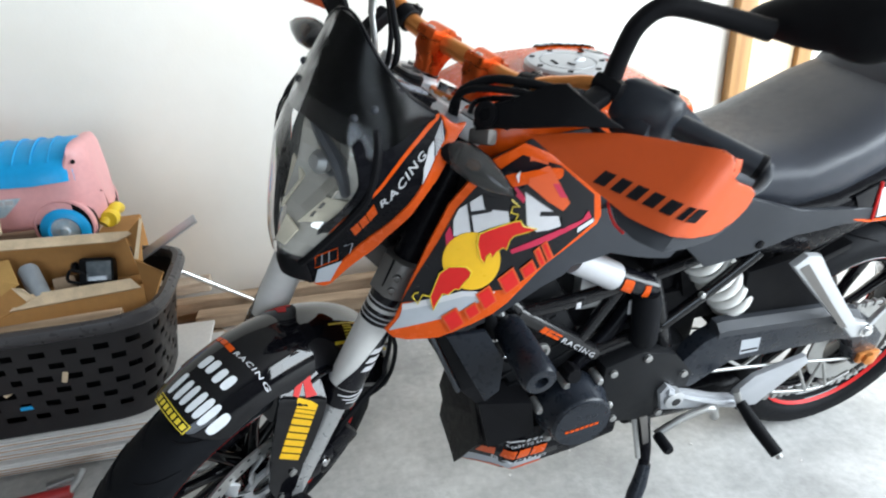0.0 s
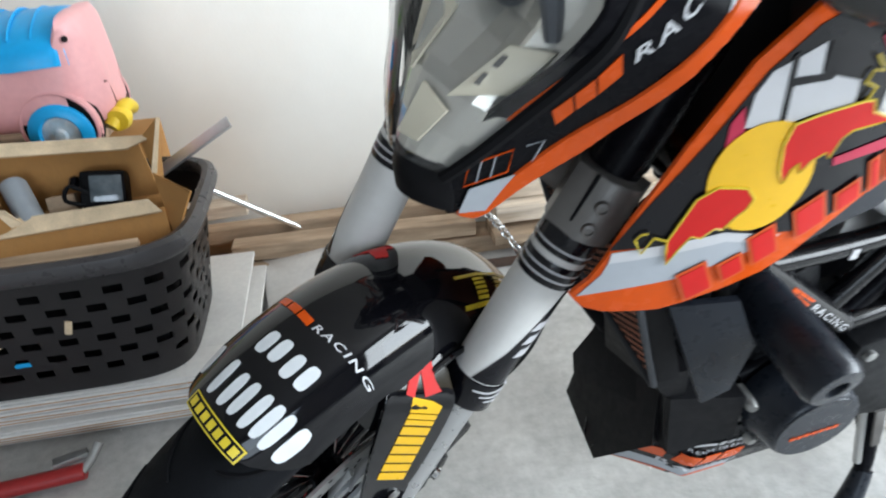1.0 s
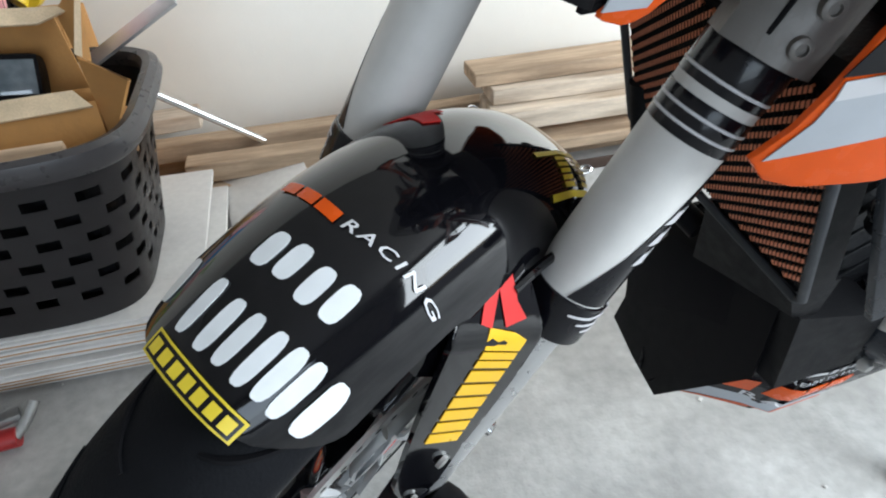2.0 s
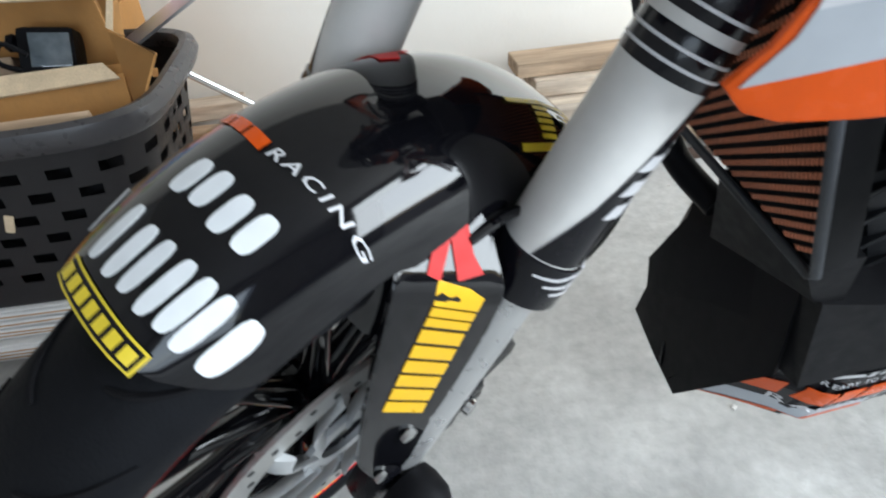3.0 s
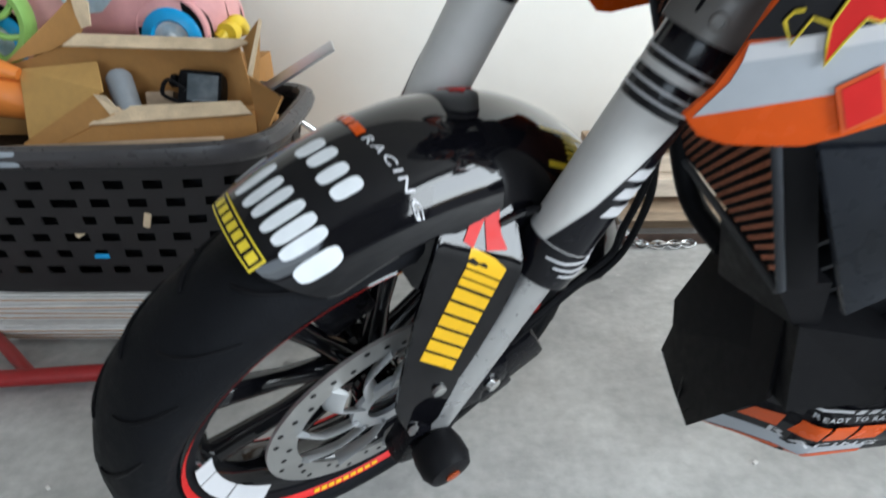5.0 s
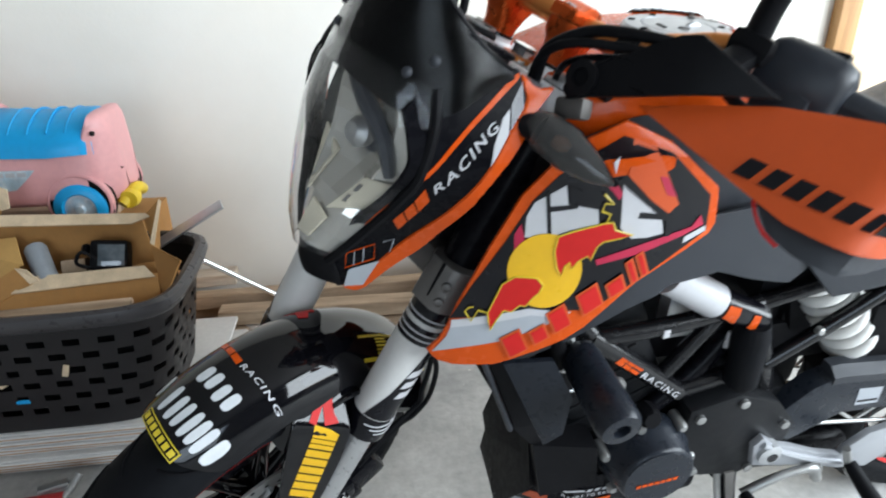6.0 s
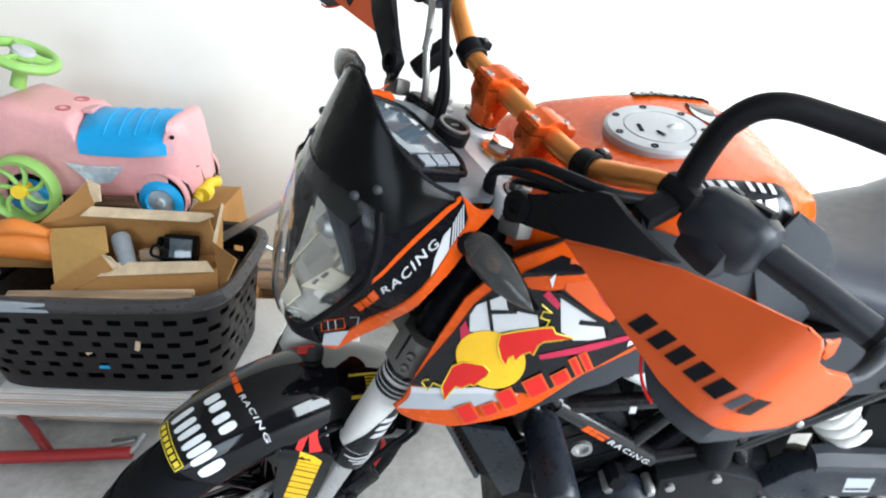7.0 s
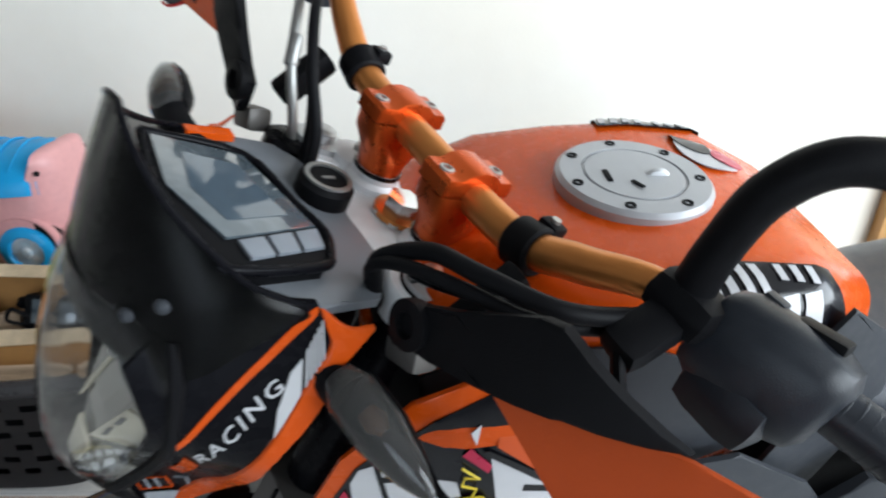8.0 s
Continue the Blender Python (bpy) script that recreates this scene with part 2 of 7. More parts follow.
def box(sx, sy, sz, m=None, bevel=0.0, taper=1.0):
    bm = bmesh.new()
    bmesh.ops.create_cube(bm, size=1.0)
    for v in bm.verts:
        k = taper if v.co.z > 0 else 1.0
        v.co = Vector((v.co.x * sx * k, v.co.y * sy * k, v.co.z * sz))
    if bevel:
        bmesh.ops.bevel(bm, geom=bm.edges[:], offset=bevel, segments=2, affect="EDGES", profile=0.6)
    if m is not None:
        bm.transform(m)
    return bm


def join(*bms):
    """Several pieces of one part in one bmesh."""
    out = bmesh.new()
    for b in bms:
        me = bpy.data.meshes.new("tmp")
        b.to_mesh(me)
        b.free()
        out.from_mesh(me)
        bpy.data.meshes.remove(me)
    return out


def plate(poly, fn, thick, cut=0.0, bevel=0.0):
    """A shaped plate: a flat outline in (u, v), thickness along w, laid onto a surface by fn(u, v, w)."""
    bm = bmesh.new()
    f = bm.faces.new([bm.verts.new((u, v, 0.0)) for u, v in poly])
    if f.normal.z < 0:
        f.normal_flip()
    if cut:
        us, vs = [p[0] for p in poly], [p[1] for p in poly]
        for lo, hi, nrm in ((min(us), max(us), (1, 0, 0)), (min(vs), max(vs), (0, 1, 0))):
            for k in range(1, int((hi - lo) / cut) + 1):
                bmesh.ops.bisect_plane(bm, geom=bm.verts[:] + bm.edges[:] + bm.faces[:], plane_co=[c * (lo + k * cut) for c in nrm], plane_no=nrm)
    ext = bmesh.ops.extrude_face_region(bm, geom=bm.faces[:])
    for g in ext["geom"]:
        if isinstance(g, bmesh.types.BMVert):
            g.co.z = thick
    if bevel:
        rim = [e for e in bm.edges if e.is_manifold and len(e.link_faces) == 2 and e.calc_face_angle(0) > 1.0 and abs(e.verts[0].co.z - thick) < 1e-6 and abs(e.verts[1].co.z - thick) < 1e-6]
        bmesh.ops.bevel(bm, geom=rim, offset=bevel, segments=2, affect="EDGES", profile=0.6)
    for v in bm.verts:
        v.co = fn(*v.co)
    return bm


def lettering(text, size):
    """The outline of a word in the built-in font, as a flat bmesh from (0, 0) to the right."""
    cu = bpy.data.curves.new("word", "FONT")
    cu.body, cu.size, cu.resolution_u = text, size, 2
    cu.space_character, cu.offset = 1.25, 0.012
    ob = new("word", cu)
    bpy.context.view_layer.update()
    me = bpy.data.meshes.new_from_object(ob.evaluated_get(bpy.context.evaluated_depsgraph_get()))
    bm = bmesh.new()
    bm.from_mesh(me)
    bpy.data.objects.remove(ob)
    bpy.data.curves.remove(cu)
    bpy.data.meshes.remove(me)
    return bm


def word(text, length, height, fn, lift=0.0012, slant=0.0):
    """A word laid on a surface: fn(along, up, lift)."""
    bm = lettering(text, 1.0)
    xs, ys = [v.co.x for v in bm.verts], [v.co.y for v in bm.verts]
    for v in bm.verts:
        u = (v.co.x - min(xs)) / (max(xs) - min(xs)) * length
        w = (v.co.y - min(ys)) / (max(ys) - min(ys)) * height
        v.co = fn(u + slant * w, w, lift)
    return bm


def ellipse(cx, cy, rx, ry, n=20, turn=0.0):
    return [(cx + rx * math.cos(a) * math.cos(turn) - ry * math.sin(a) * math.sin(turn), cy + rx * math.cos(a) * math.sin(turn) + ry * math.sin(a) * math.cos(turn))
            for a in np.linspace(0, 2 * math.pi, n, endpoint=False)]


def pieces(name, bms, material, parent, put, label=""):
    """Each piece of a row as a part of its own."""
    return [put(name, b, material, parent, label) for b in bms]


def soften(poly):
    """The outline with its corners cut twice."""
    for _ in range(2):
        poly = [(a[0] + (b[0] - a[0]) * k, a[1] + (b[1] - a[1]) * k) for a, b in zip(poly, poly[1:] + poly[:1]) for k in (0.2, 0.8)]
    return poly


def bars(widths, length, height, fn, gap=0.22, thick=0.0009, slant=0.0, cut=0.012):
    """Plain bars in a row, that stand for writing."""
    total, out, u = sum(widths), [], 0.0
    for w in widths:
        a, b = u / total * length, (u + w * (1 - gap)) / total * length
        u += w
        out.append(plate([(a, 0), (b, 0), (b + slant * height, height), (a + slant * height, height)], fn, thick, cut))
    return out

# ---- the garage ----
def slab(name, x0, x1, y0, y1, z0, z1, material, label="", bevel=0.0):
    ob = finish(name, box(x1 - x0, y1 - y0, z1 - z0, Matrix.Translation(((x0 + x1) / 2, (y0 + y1) / 2, (z0 + z1) / 2)), bevel), material)
    return tagged(ob, label, "", "", "structure")


WALL_Y = 2.62
FRONT = -3.2
slab("floor", -2.8, 3.2, FRONT, 2.8, -0.15, 0.0, CONCRETE, "bare grey concrete garage floor with faint stains")
slab("wall_north", -2.8, 3.2, WALL_Y, 2.8, 0.0, 2.7, PAINT, "plain cream painted garage wall")
slab("wall_west", -2.8, -2.62, FRONT, WALL_Y, 0.0, 2.7, DARK_WALL, "unseen garage wall, coloured dark to dim reflections")
slab("wall_east", 3.02, 3.2, 2.15, WALL_Y, 0.0, 2.7, PAINT, "plain cream painted wall beside the open side bay")
slab("wall_east_front", 3.02, 3.2, FRONT, -1.70, 0.0, 2.7, DARK_WALL, "unseen dark wall beside the open side bay")
slab("wall_east_head", 3.02, 3.2, -1.70, 2.15, 2.5, 2.7, PAINT, "cream painted beam over the open side bay")
slab("ceiling", -2.8, 3.2, FRONT, 2.8, 2.7, 2.8, CEIL, "unseen ceiling, coloured dark grey to dim reflections")
slab("wall_south_west", -2.62, -2.05, FRONT, FRONT + 0.12, 0.0, 2.7, DARK_WALL, "unseen dark wall beside the open garage front")
slab("wall_south_east", 0.35, 3.02, FRONT, FRONT + 0.12, 0.0, 2.7, DARK_WALL, "unseen dark wall beside the open garage front")
slab("wall_south_head", -2.05, 0.35, FRONT, FRONT + 0.12, 2.15, 2.7, DARK_WALL, "unseen dark beam over the open garage front")
slab("ground", -400, 400, -400, 400, -0.4, -0.16, GRASS, "pale concrete driveway outside the garage")

door = thing("door_1", "brown wooden door frame round a pale wooden door", "door", Matrix.Translation((1.47, WALL_Y, 0)), kind="structure")
for a, b, d in ((-0.17, -0.10, 0.045), (0.10, 0.16, 0.045)):
    part("door_frame", box(b - a, d, 2.1, Matrix.Translation(((a + b) / 2, -d / 2 - 0.002, 1.05)), 0.006), DOORWOOD, door, "brown stained wooden jamb")
part("door_leaf", box(0.196, 0.022, 2.06, Matrix.Translation((0.0, -0.014, 1.035)), 0.003), DOORPANEL, door, "pale varnished door edge panel")

# ---- the motorcycle: x ahead, y to its left, z up, from the rear tyre's foot ----
BIKE = pose(0.9355, 1.6333, 0.0015, 0, 0, 184.5) @ pose(0, 0, 0, 0, 0.6, 0) @ pose(0, 0, 0, -9, 0, 0)
bike = thing("motorcycle", "orange and black naked sports motorcycle leaning on its side stand", "motorcycle", BIKE)
RAKE = radians(25)
AXIS, AHEAD = Vector((-math.sin(RAKE), 0, math.cos(RAKE))), Vector((math.cos(RAKE), 0, math.sin(RAKE)))
STEER = Matrix.Translation(Vector((1.367, 0, 0.293)) - 0.033 * AHEAD) @ Matrix.Rotation(radians(31), 4, AXIS) @ Matrix(
    ((AHEAD.x, 0, AXIS.x, 0), (0, 1, 0, 0), (AHEAD.z, 0, AXIS.z, 0), (0, 0, 0, 1)))
HUB = Vector((0.043, -0.012, 0.010))


def spart(name, bm, material, parent, label=""):
    """A part that turns with the handlebar."""
    return part(name, bm, material, parent, label, STEER)


def tyre_bm(c, radius, half, bead, seg=72):
    lip = half * 0.80
    side = [(radius - (1 - math.cos(a)) * half * 0.60, half * math.sin(a)) for a in np.linspace(0, radians(88), 9)]
    wall = [(radius - half * 0.78, half * 0.985), (bead + 0.022, half * 0.985), (bead + 0.014, half * 0.91), (bead + 0.0095, lip + 0.001)]
    outer = side + wall
    prof = [(r, -y) for r, y in outer[:0:-1]] + outer
    inner = [(bead - 0.012, lip * 0.85), (bead - 0.012, -lip * 0.85)]
    return lathe(prof + inner, seg, c, closed=True)


def groove_bm(c, radius, half, count):
    """Shallow tread grooves laid on the crown of a tyre."""
    out = []
    for k in range(count):
        for s in (-1, 1):
            a0 = 2 * math.pi * (k + (0.5 if s > 0 else 0)) / count
            pts = []
            for j in range(6):
                q = j / 5
                ang = radians(14 + 52 * q) * s
                th = a0 + 0.16 * q * q + 0.05 * q
                r = radius - (1 - math.cos(ang)) * half * 0.60 + 0.0003
                pts.append(Vector(c) + Vector((r * math.cos(th), half * math.sin(ang), r * math.sin(th))))
            out.append(tube(pts, [0.0016, 0.0028, 0.0026, 0.0022, 0.0012], 5, 2))
    return join(*out)


def wheel_part(name, bm, material, parent, label=""):
    """A part of the front wheel, which stands slightly more turned than the bars."""
    return part(name, bm, material, parent, label, STEER @ Matrix.Translation(HUB + Vector((0.007, -0.004, 0.0))) @ Matrix.Rotation(0.056, 4, "Z") @ Matrix.Rotation(-0.042, 4, "X") @ Matrix.Translation(-HUB))


def wheel(c, radius, half, bead, steered, disc_y, disc_r):
    put = wheel_part if steered else part
    tyre = put("tyre", tyre_bm(c, radius, half, bead), RUBBER, bike, "black rubber road tyre")
    tagged(put("tread", groove_bm(c, radius, half, 22), BLACK, tyre), kind="stuff")
    w = half * 0.80
    rim = put("rim", lathe([(bead + 0.010, w), (bead + 0.006, w + 0.004), (bead - 0.006, w - 0.008), (bead - 0.018, w * 0.72), (bead - 0.032, w * 0.3),
                            (bead - 0.032, -w * 0.3), (bead - 0.018, -w * 0.72), (bead - 0.006, -w + 0.008), (bead + 0.006, -w - 0.004), (bead + 0.010, -w),
                            (bead - 0.012, -w * 0.6), (bead - 0.024, 0), (bead - 0.012, w * 0.6)], 72, c, closed=True), GLOSS_BLACK, bike, "gloss black cast alloy rim")
    for s in (1, -1):
        put("rim_stripe", lathe([(bead + 0.0048, s * (w + 0.0030)), (bead + 0.0052, s * (w + 0.0042)), (bead - 0.0004, s * (w - 0.0014)), (bead - 0.0008, s * (w - 0.0026))], 72, c, closed=True), RED, rim, "thin red rim tape")
    put("hub", lathe([(0.02, -0.055), (0.034, -0.05), (0.034, -0.03), (0.026, -0.02), (0.026, 0.02), (0.034, 0.03), (0.034, 0.05), (0.02, 0.055)], 28, c), GLOSS_BLACK, rim)
    for k in range(5):
        for s in (-1, 1):
            a = 2 * math.pi * k / 5 + 0.35
            b0, b1 = a + s * 0.10, a + s * 0.30
            p0 = Vector(c) + Vector((0.026 * math.cos(b0), 0, 0.026 * math.sin(b0)))
            p1 = Vector(c) + Vector(((bead - 0.026) * math.cos(b1), 0, (bead - 0.026) * math.sin(b1)))
            put("spoke", tube([p0, (p0 + p1) / 2, p1], [0.017, 0.0115, 0.016], 10, 3), GLOSS_BLACK, rim)
    disc = put("brake_disc", lathe([(disc_r, disc_y - 0.002), (disc_r, disc_y + 0.002), (disc_r - 0.034, disc_y + 0.002), (disc_r - 0.034, disc_y - 0.002)], 72, c, closed=True), DISC, bike, "drilled steel brake disc")
    # Small black plugs give the dark of drilled holes; nothing is cut.
    holes = []
    for k in range(40):
        a = 2 * math.pi * k / 40
        r = disc_r - 0.009 - 0.008 * (k % 3)
        holes.append(lathe([(0.0034, -0.0024), (0.0034, 0.0024)], 8, Vector(c) + Vector((r * math.cos(a), disc_y, r * math.sin(a)))))
    pieces("disc_hole", holes, BLACK, disc, put)
    arms = []
    for k in range(10):
        a = 2 * math.pi * k / 10
        b = a + 0.55
        p0 = Vector(c) + Vector((0.045 * math.cos(a), disc_y, 0.045 * math.sin(a)))
        pm = Vector(c) + Vector((0.085 * math.cos(a + 0.20), disc_y, 0.085 * math.sin(a + 0.20)))
        p1 = Vector(c) + Vector(((disc_r - 0.032) * math.cos(b), disc_y, (disc_r - 0.032) * math.sin(b)))
        arms.append(tube([p0, pm, p1], [0.013, 0.0115, 0.017], 10, 4, 0.22))
    arms.append(lathe([(0.05, disc_y - 0.003), (0.05, disc_y + 0.003), (0.03, disc_y + 0.003), (0.03, disc_y - 0.003)], 32, c, closed=True))
    pieces("disc_arm", arms, SILVER, disc, put)
    return tyre, rim


front_tyre, front_rim = wheel(HUB, 0.293, 0.057, 0.2265, True, 0.060, 0.150)
rear_tyre, rear_rim = wheel(Vector((0, 0, 0.306)), 0.306, 0.075, 0.2185, False, -0.075, 0.115)
part("rim_patch", plate([(-34, 0.2205), (-26, 0.2205), (-26, 0.2265), (-34, 0.2265)], lambda u, v, w: Vector((v * math.cos(radians(u)), 0.0660 + w, 0.306 + v * math.sin(radians(u)))), 0.0012, 2.0), YELLOW, rear_rim, "yellow sticker at the end of the rim tape")


def on_rim(u, v, w, y=0.0405):
    """Along the front rim's inner lip: u in radians, v outwards."""
    return HUB + Vector(((0.208 + v) * math.cos(u), y + w + 0.35 * v, (0.204 + v) * math.sin(u)))


for a0, a1 in ((-1.10, -0.77), (-0.75, -0.44), (-0.42, -0.25)):
    wheel_part("rim_sticker", plate([(a0, -0.010), (a1, -0.010), (a1, 0.009), (a0, 0.009)], on_rim, 0.0012, 0.06), WHITE, front_rim, "pale grey reflective rim sticker")
for a0, n in ((-1.95, 9), (1.2, 9)):
    wheel_part("rim_lettering", join(*[plate([(a0 + 0.05 * k, 0.021), (a0 + 0.05 * k + 0.035, 0.021), (a0 + 0.05 * k + 0.035, 0.027), (a0 + 0.05 * k, 0.027)],
                                        lambda u, v, w: on_rim(u, v, w, 0.0385), 0.001, 0.0) for k in range(n)]), YELLOW, front_rim)

# fork
for s in (1, -1):
    lean = lambda z: (0.033 if s > 0 else 0.060) - 0.068 * z
    P = lambda z: Vector((lean(z), s * 0.100 - 0.007, z))
    axd = (P(0.8) - P(0.0)).normalized()
    leg = spart("fork_leg", lathe([(0.0225, 0.02), (0.0225, 0.29)], 28, P(0), axd), TUBE, bike, "grey steel inner fork tube")
    spart("outer_tube", lathe([(0.0260, 0.262), (0.0310, 0.266), (0.0320, 0.285), (0.0310, 0.300), (0.0300, 0.302), (0.0300, 0.545), (0.0280, 0.546)], 32, P(0), axd), FORK, leg, "silver-grey wrapped outer fork tube")
    spart("upper_tube", lathe([(0.0262, 0.54), (0.0262, 0.80), (0.0215, 0.803)], 32, P(0), axd), SATIN, leg, "black upper fork tube")
    bands = []
    for z0, z1 in ((0.262, 0.300), (0.437, 0.462), (0.470, 0.500)):
        bands.append(lathe([(0.0302 if z0 > 0.3 else 0.0322, z0), (0.0306 if z0 > 0.3 else 0.0325, z0 + 0.001), (0.0306 if z0 > 0.3 else 0.0325, z1), (0.0302, z1 + 0.001)], 32, P(0), axd))
    pieces("dark_band", bands, DARK, leg, spart, "black band on the fork wrap")
    white = [lathe([(0.0306, z), (0.0310, z + 0.0005), (0.0310, z + 0.0017), (0.0306, z + 0.0022)], 32, P(0), axd) for z in (0.444, 0.453, 0.476)]
    pieces("white_line", white, WHITE, leg, spart)

    def wrap(u, v, w, s=s, axd=axd, P=P):
        """Round the outer tube: u along the girth from its front, v up."""
        a = u / 0.0300
        side, fwd = Vector((0, s, 0)), Vector((axd.z, 0, -axd.x))
        return P(0) + axd * v + (fwd * math.cos(a) + side * math.sin(a)) * (0.0302 + w)
    spart("dark_flash", plate([(0.008, 0.302), (0.094, 0.302), (0.094, 0.437), (0.046, 0.437), (0.038, 0.40), (0.026, 0.35)], wrap, 0.0006, 0.008), DARK, leg, "black flash on the fork wrap")
    pieces("swept_line", [plate([(a, v0), (a + 0.018, v0 + 0.0016), (a + 0.036, v0 + 0.0080), (0.090, v0 + 0.0250), (0.090, v0 + 0.0285), (a + 0.034, v0 + 0.0105), (a + 0.016, v0 + 0.0040), (a, v0 + 0.0018)],
                                lambda u, v, w: wrap(u, v, w + 0.0028 if v < 0.301 else w + 0.0010), 0.0005, 0.006) for a, v0 in ((0.016, 0.2895), (0.026, 0.2835), (0.034, 0.2775))], WHITE, leg, spart)
    pieces("wrap_bar", [plate([(0.034, z), (0.056, z + 0.004), (0.059, z + 0.016), (0.038, z + 0.012)], lambda u, v, w: wrap(u, v, w + 0.0007), 0.0005, 0.006) for z in (0.345, 0.364, 0.383)], WHITE, leg, spart)
    spart("axle_lug", join(box(0.062, 0.036, 0.075, Matrix.Translation((0.033, (s * 0.100 - 0.007), 0.012)), 0.010),
                           box(0.05, 0.030, 0.05, Matrix.Translation((0.010, (s * 0.100 - 0.007), 0.075)) @ Matrix.Rotation(0.4, 4, "Y"), 0.008)), SATIN, leg, "black fork foot")
    spart("axle_slider", lathe([(0.012, 0.0), (0.016, 0.006), (0.026, 0.010), (0.029, 0.022), (0.029, 0.040), (0.024, 0.050), (0.010, 0.053)], 26, (0.036, s * 0.106, 0.020), (0, s, 0)), BLACK, leg, "black nylon axle slider")
    spart("slider_cap", lathe([(0.0085, 0.052), (0.0085, 0.0545), (0.004, 0.0555)], 18, (0.036, s * 0.106, 0.020), (0, s, 0)), ORANGE_ANOD, leg)
    spart("fork_screw", lathe([(0.009, 0.0), (0.009, 0.006), (0.006, 0.008)], 14, (-0.012, s * 0.108, 0.100), (-0.3, s, 0)), CHROME, leg)
    spart("fork_clamp_tab", box(0.040, 0.020, 0.045, Matrix.Translation((-0.012, s * 0.098, 0.105)) @ Matrix.Rotation(0.5, 4, "Y"), 0.006), SATIN, leg)

# lower and upper fork clamps
low = spart("lower_clamp", box(0.060, 0.17, 0.042, Matrix.Translation((-0.020, 0, 0.532)), 0.010), CLAMP, bike, "dark grey cast lower fork clamp")
for s in (1, -1):
    dx = 0.0 if s > 0 else 0.022
    plan = [(-0.030, 0.066), (-0.030, 0.124), (0.010, 0.132), (0.0285, 0.1235), (0.0375, 0.1120), (0.0375, 0.078), (0.020, 0.066)]
    half_ = spart("clamp_half", plate([(x + dx, y) for x, y in (plan if s > 0 else plan[::-1])], lambda u, v, w, s=s: Vector((u + 0.068 * (0.03 - w), s * v, w + 0.500)), 0.062, 0, 0.0035), CLAMP, low, "cast clamp half round the fork leg")
    for z in (0.5142, 0.5378):
        spart("clamp_bolt", lathe([(0.0068, -0.004), (0.0068, 0.0022), (0.0052, 0.0032), (0.0036, 0.0032), (0.0034, 0.001), (0.001, 0.001)], 16, (0.0338 + dx + 0.002, s * 0.1185, z), (0.78, s * 0.62, 0)), CLAMP, half_)
    spart("clamp_split", box(0.003, 0.0032, 0.062, Matrix.Translation((0.0372 + dx, s * 0.1003, 0.531)), 0.0005), BLACK, half_)
top = spart("top_clamp", join(*[lathe([(0.034, 0.772), (0.036, 0.776), (0.036, 0.797), (0.034, 0.800)], 28, (0.033, (s * 0.100 - 0.007), 0), (-0.068, 0, 1)) for s in (1, -1)],
                              plate([(-0.085, -0.055), (-0.030, -0.115), (0.005, -0.115), (0.020, -0.05), (0.020, 0.05), (0.005, 0.115), (-0.030, 0.115), (-0.085, 0.055)],
                                    lambda u, v, w: Vector((u, v, 0.772 + w)), 0.022, 0, 0.004)), CAST, bike, "silver cast upper fork clamp")
spart("stem_nut", lathe([(0.026, 0.795), (0.026, 0.799), (0.017, 0.799), (0.0165, 0.815), (0.010, 0.816)], 6, (-0.050, 0, 0), (0, 0, 1)), CHROME, top, "bright steering stem nut")
spart("stem_washer", lathe([(0.024, 0.796), (0.024, 0.801), (0.018, 0.802)], 28, (-0.050, 0, 0), (0, 0, 1)), BAR_GOLD, top)
for s in (1, -1):
    spart("fork_cap", lathe([(0.024, 0.797), (0.024, 0.806), (0.013, 0.806), (0.013, 0.815), (0.009, 0.817)], 24, (0.033, (s * 0.100 - 0.007), 0), (-0.068, 0, 1)), ALU, top)
ign = spart("ignition_lock", lathe([(0.024, 0.76), (0.024, 0.800), (0.020, 0.804), (0.006, 0.804)], 26, (0.018, -0.024, 0.012), (0, 0, 1)), BLACK, bike, "black ignition lock with a metal ring")
spart("lock_ring", lathe([(0.0205, 0.8165), (0.0205, 0.8185), (0.0165, 0.8185), (0.0165, 0.8165)], 26, (0.018, -0.024, 0), (0, 0, 1), True), STEEL, ign)
spart("key_slot", box(0.012, 0.003, 0.0015, Matrix.Translation((0.018, -0.024, 0.8170)), 0.0005), STEEL, ign)

# handlebar
BAR_Z = 0.864
BAR = [(-0.137, -0.44, 0.915), (-0.106, -0.33, 0.9145), (-0.060, -0.23, 0.918), (-0.050, -0.17, 0.891), (-0.052, -0.115, BAR_Z + 0.003), (-0.052, 0.0, BAR_Z),
       (-0.052, 0.115, BAR_Z + 0.003), (-0.050, 0.17, 0.891), (-0.060, 0.23, 0.918), (-0.106, 0.33, 0.9145), (-0.137, 0.44, 0.915)]
bar = spart("handlebar", tube(BAR, [0.011, 0.011, 0.011, 0.0135, 0.0145, 0.0145, 0.0145, 0.0135, 0.011, 0.011, 0.011], 16, 8), BAR_GOLD, bike, "bronze anodised tapered handlebar")
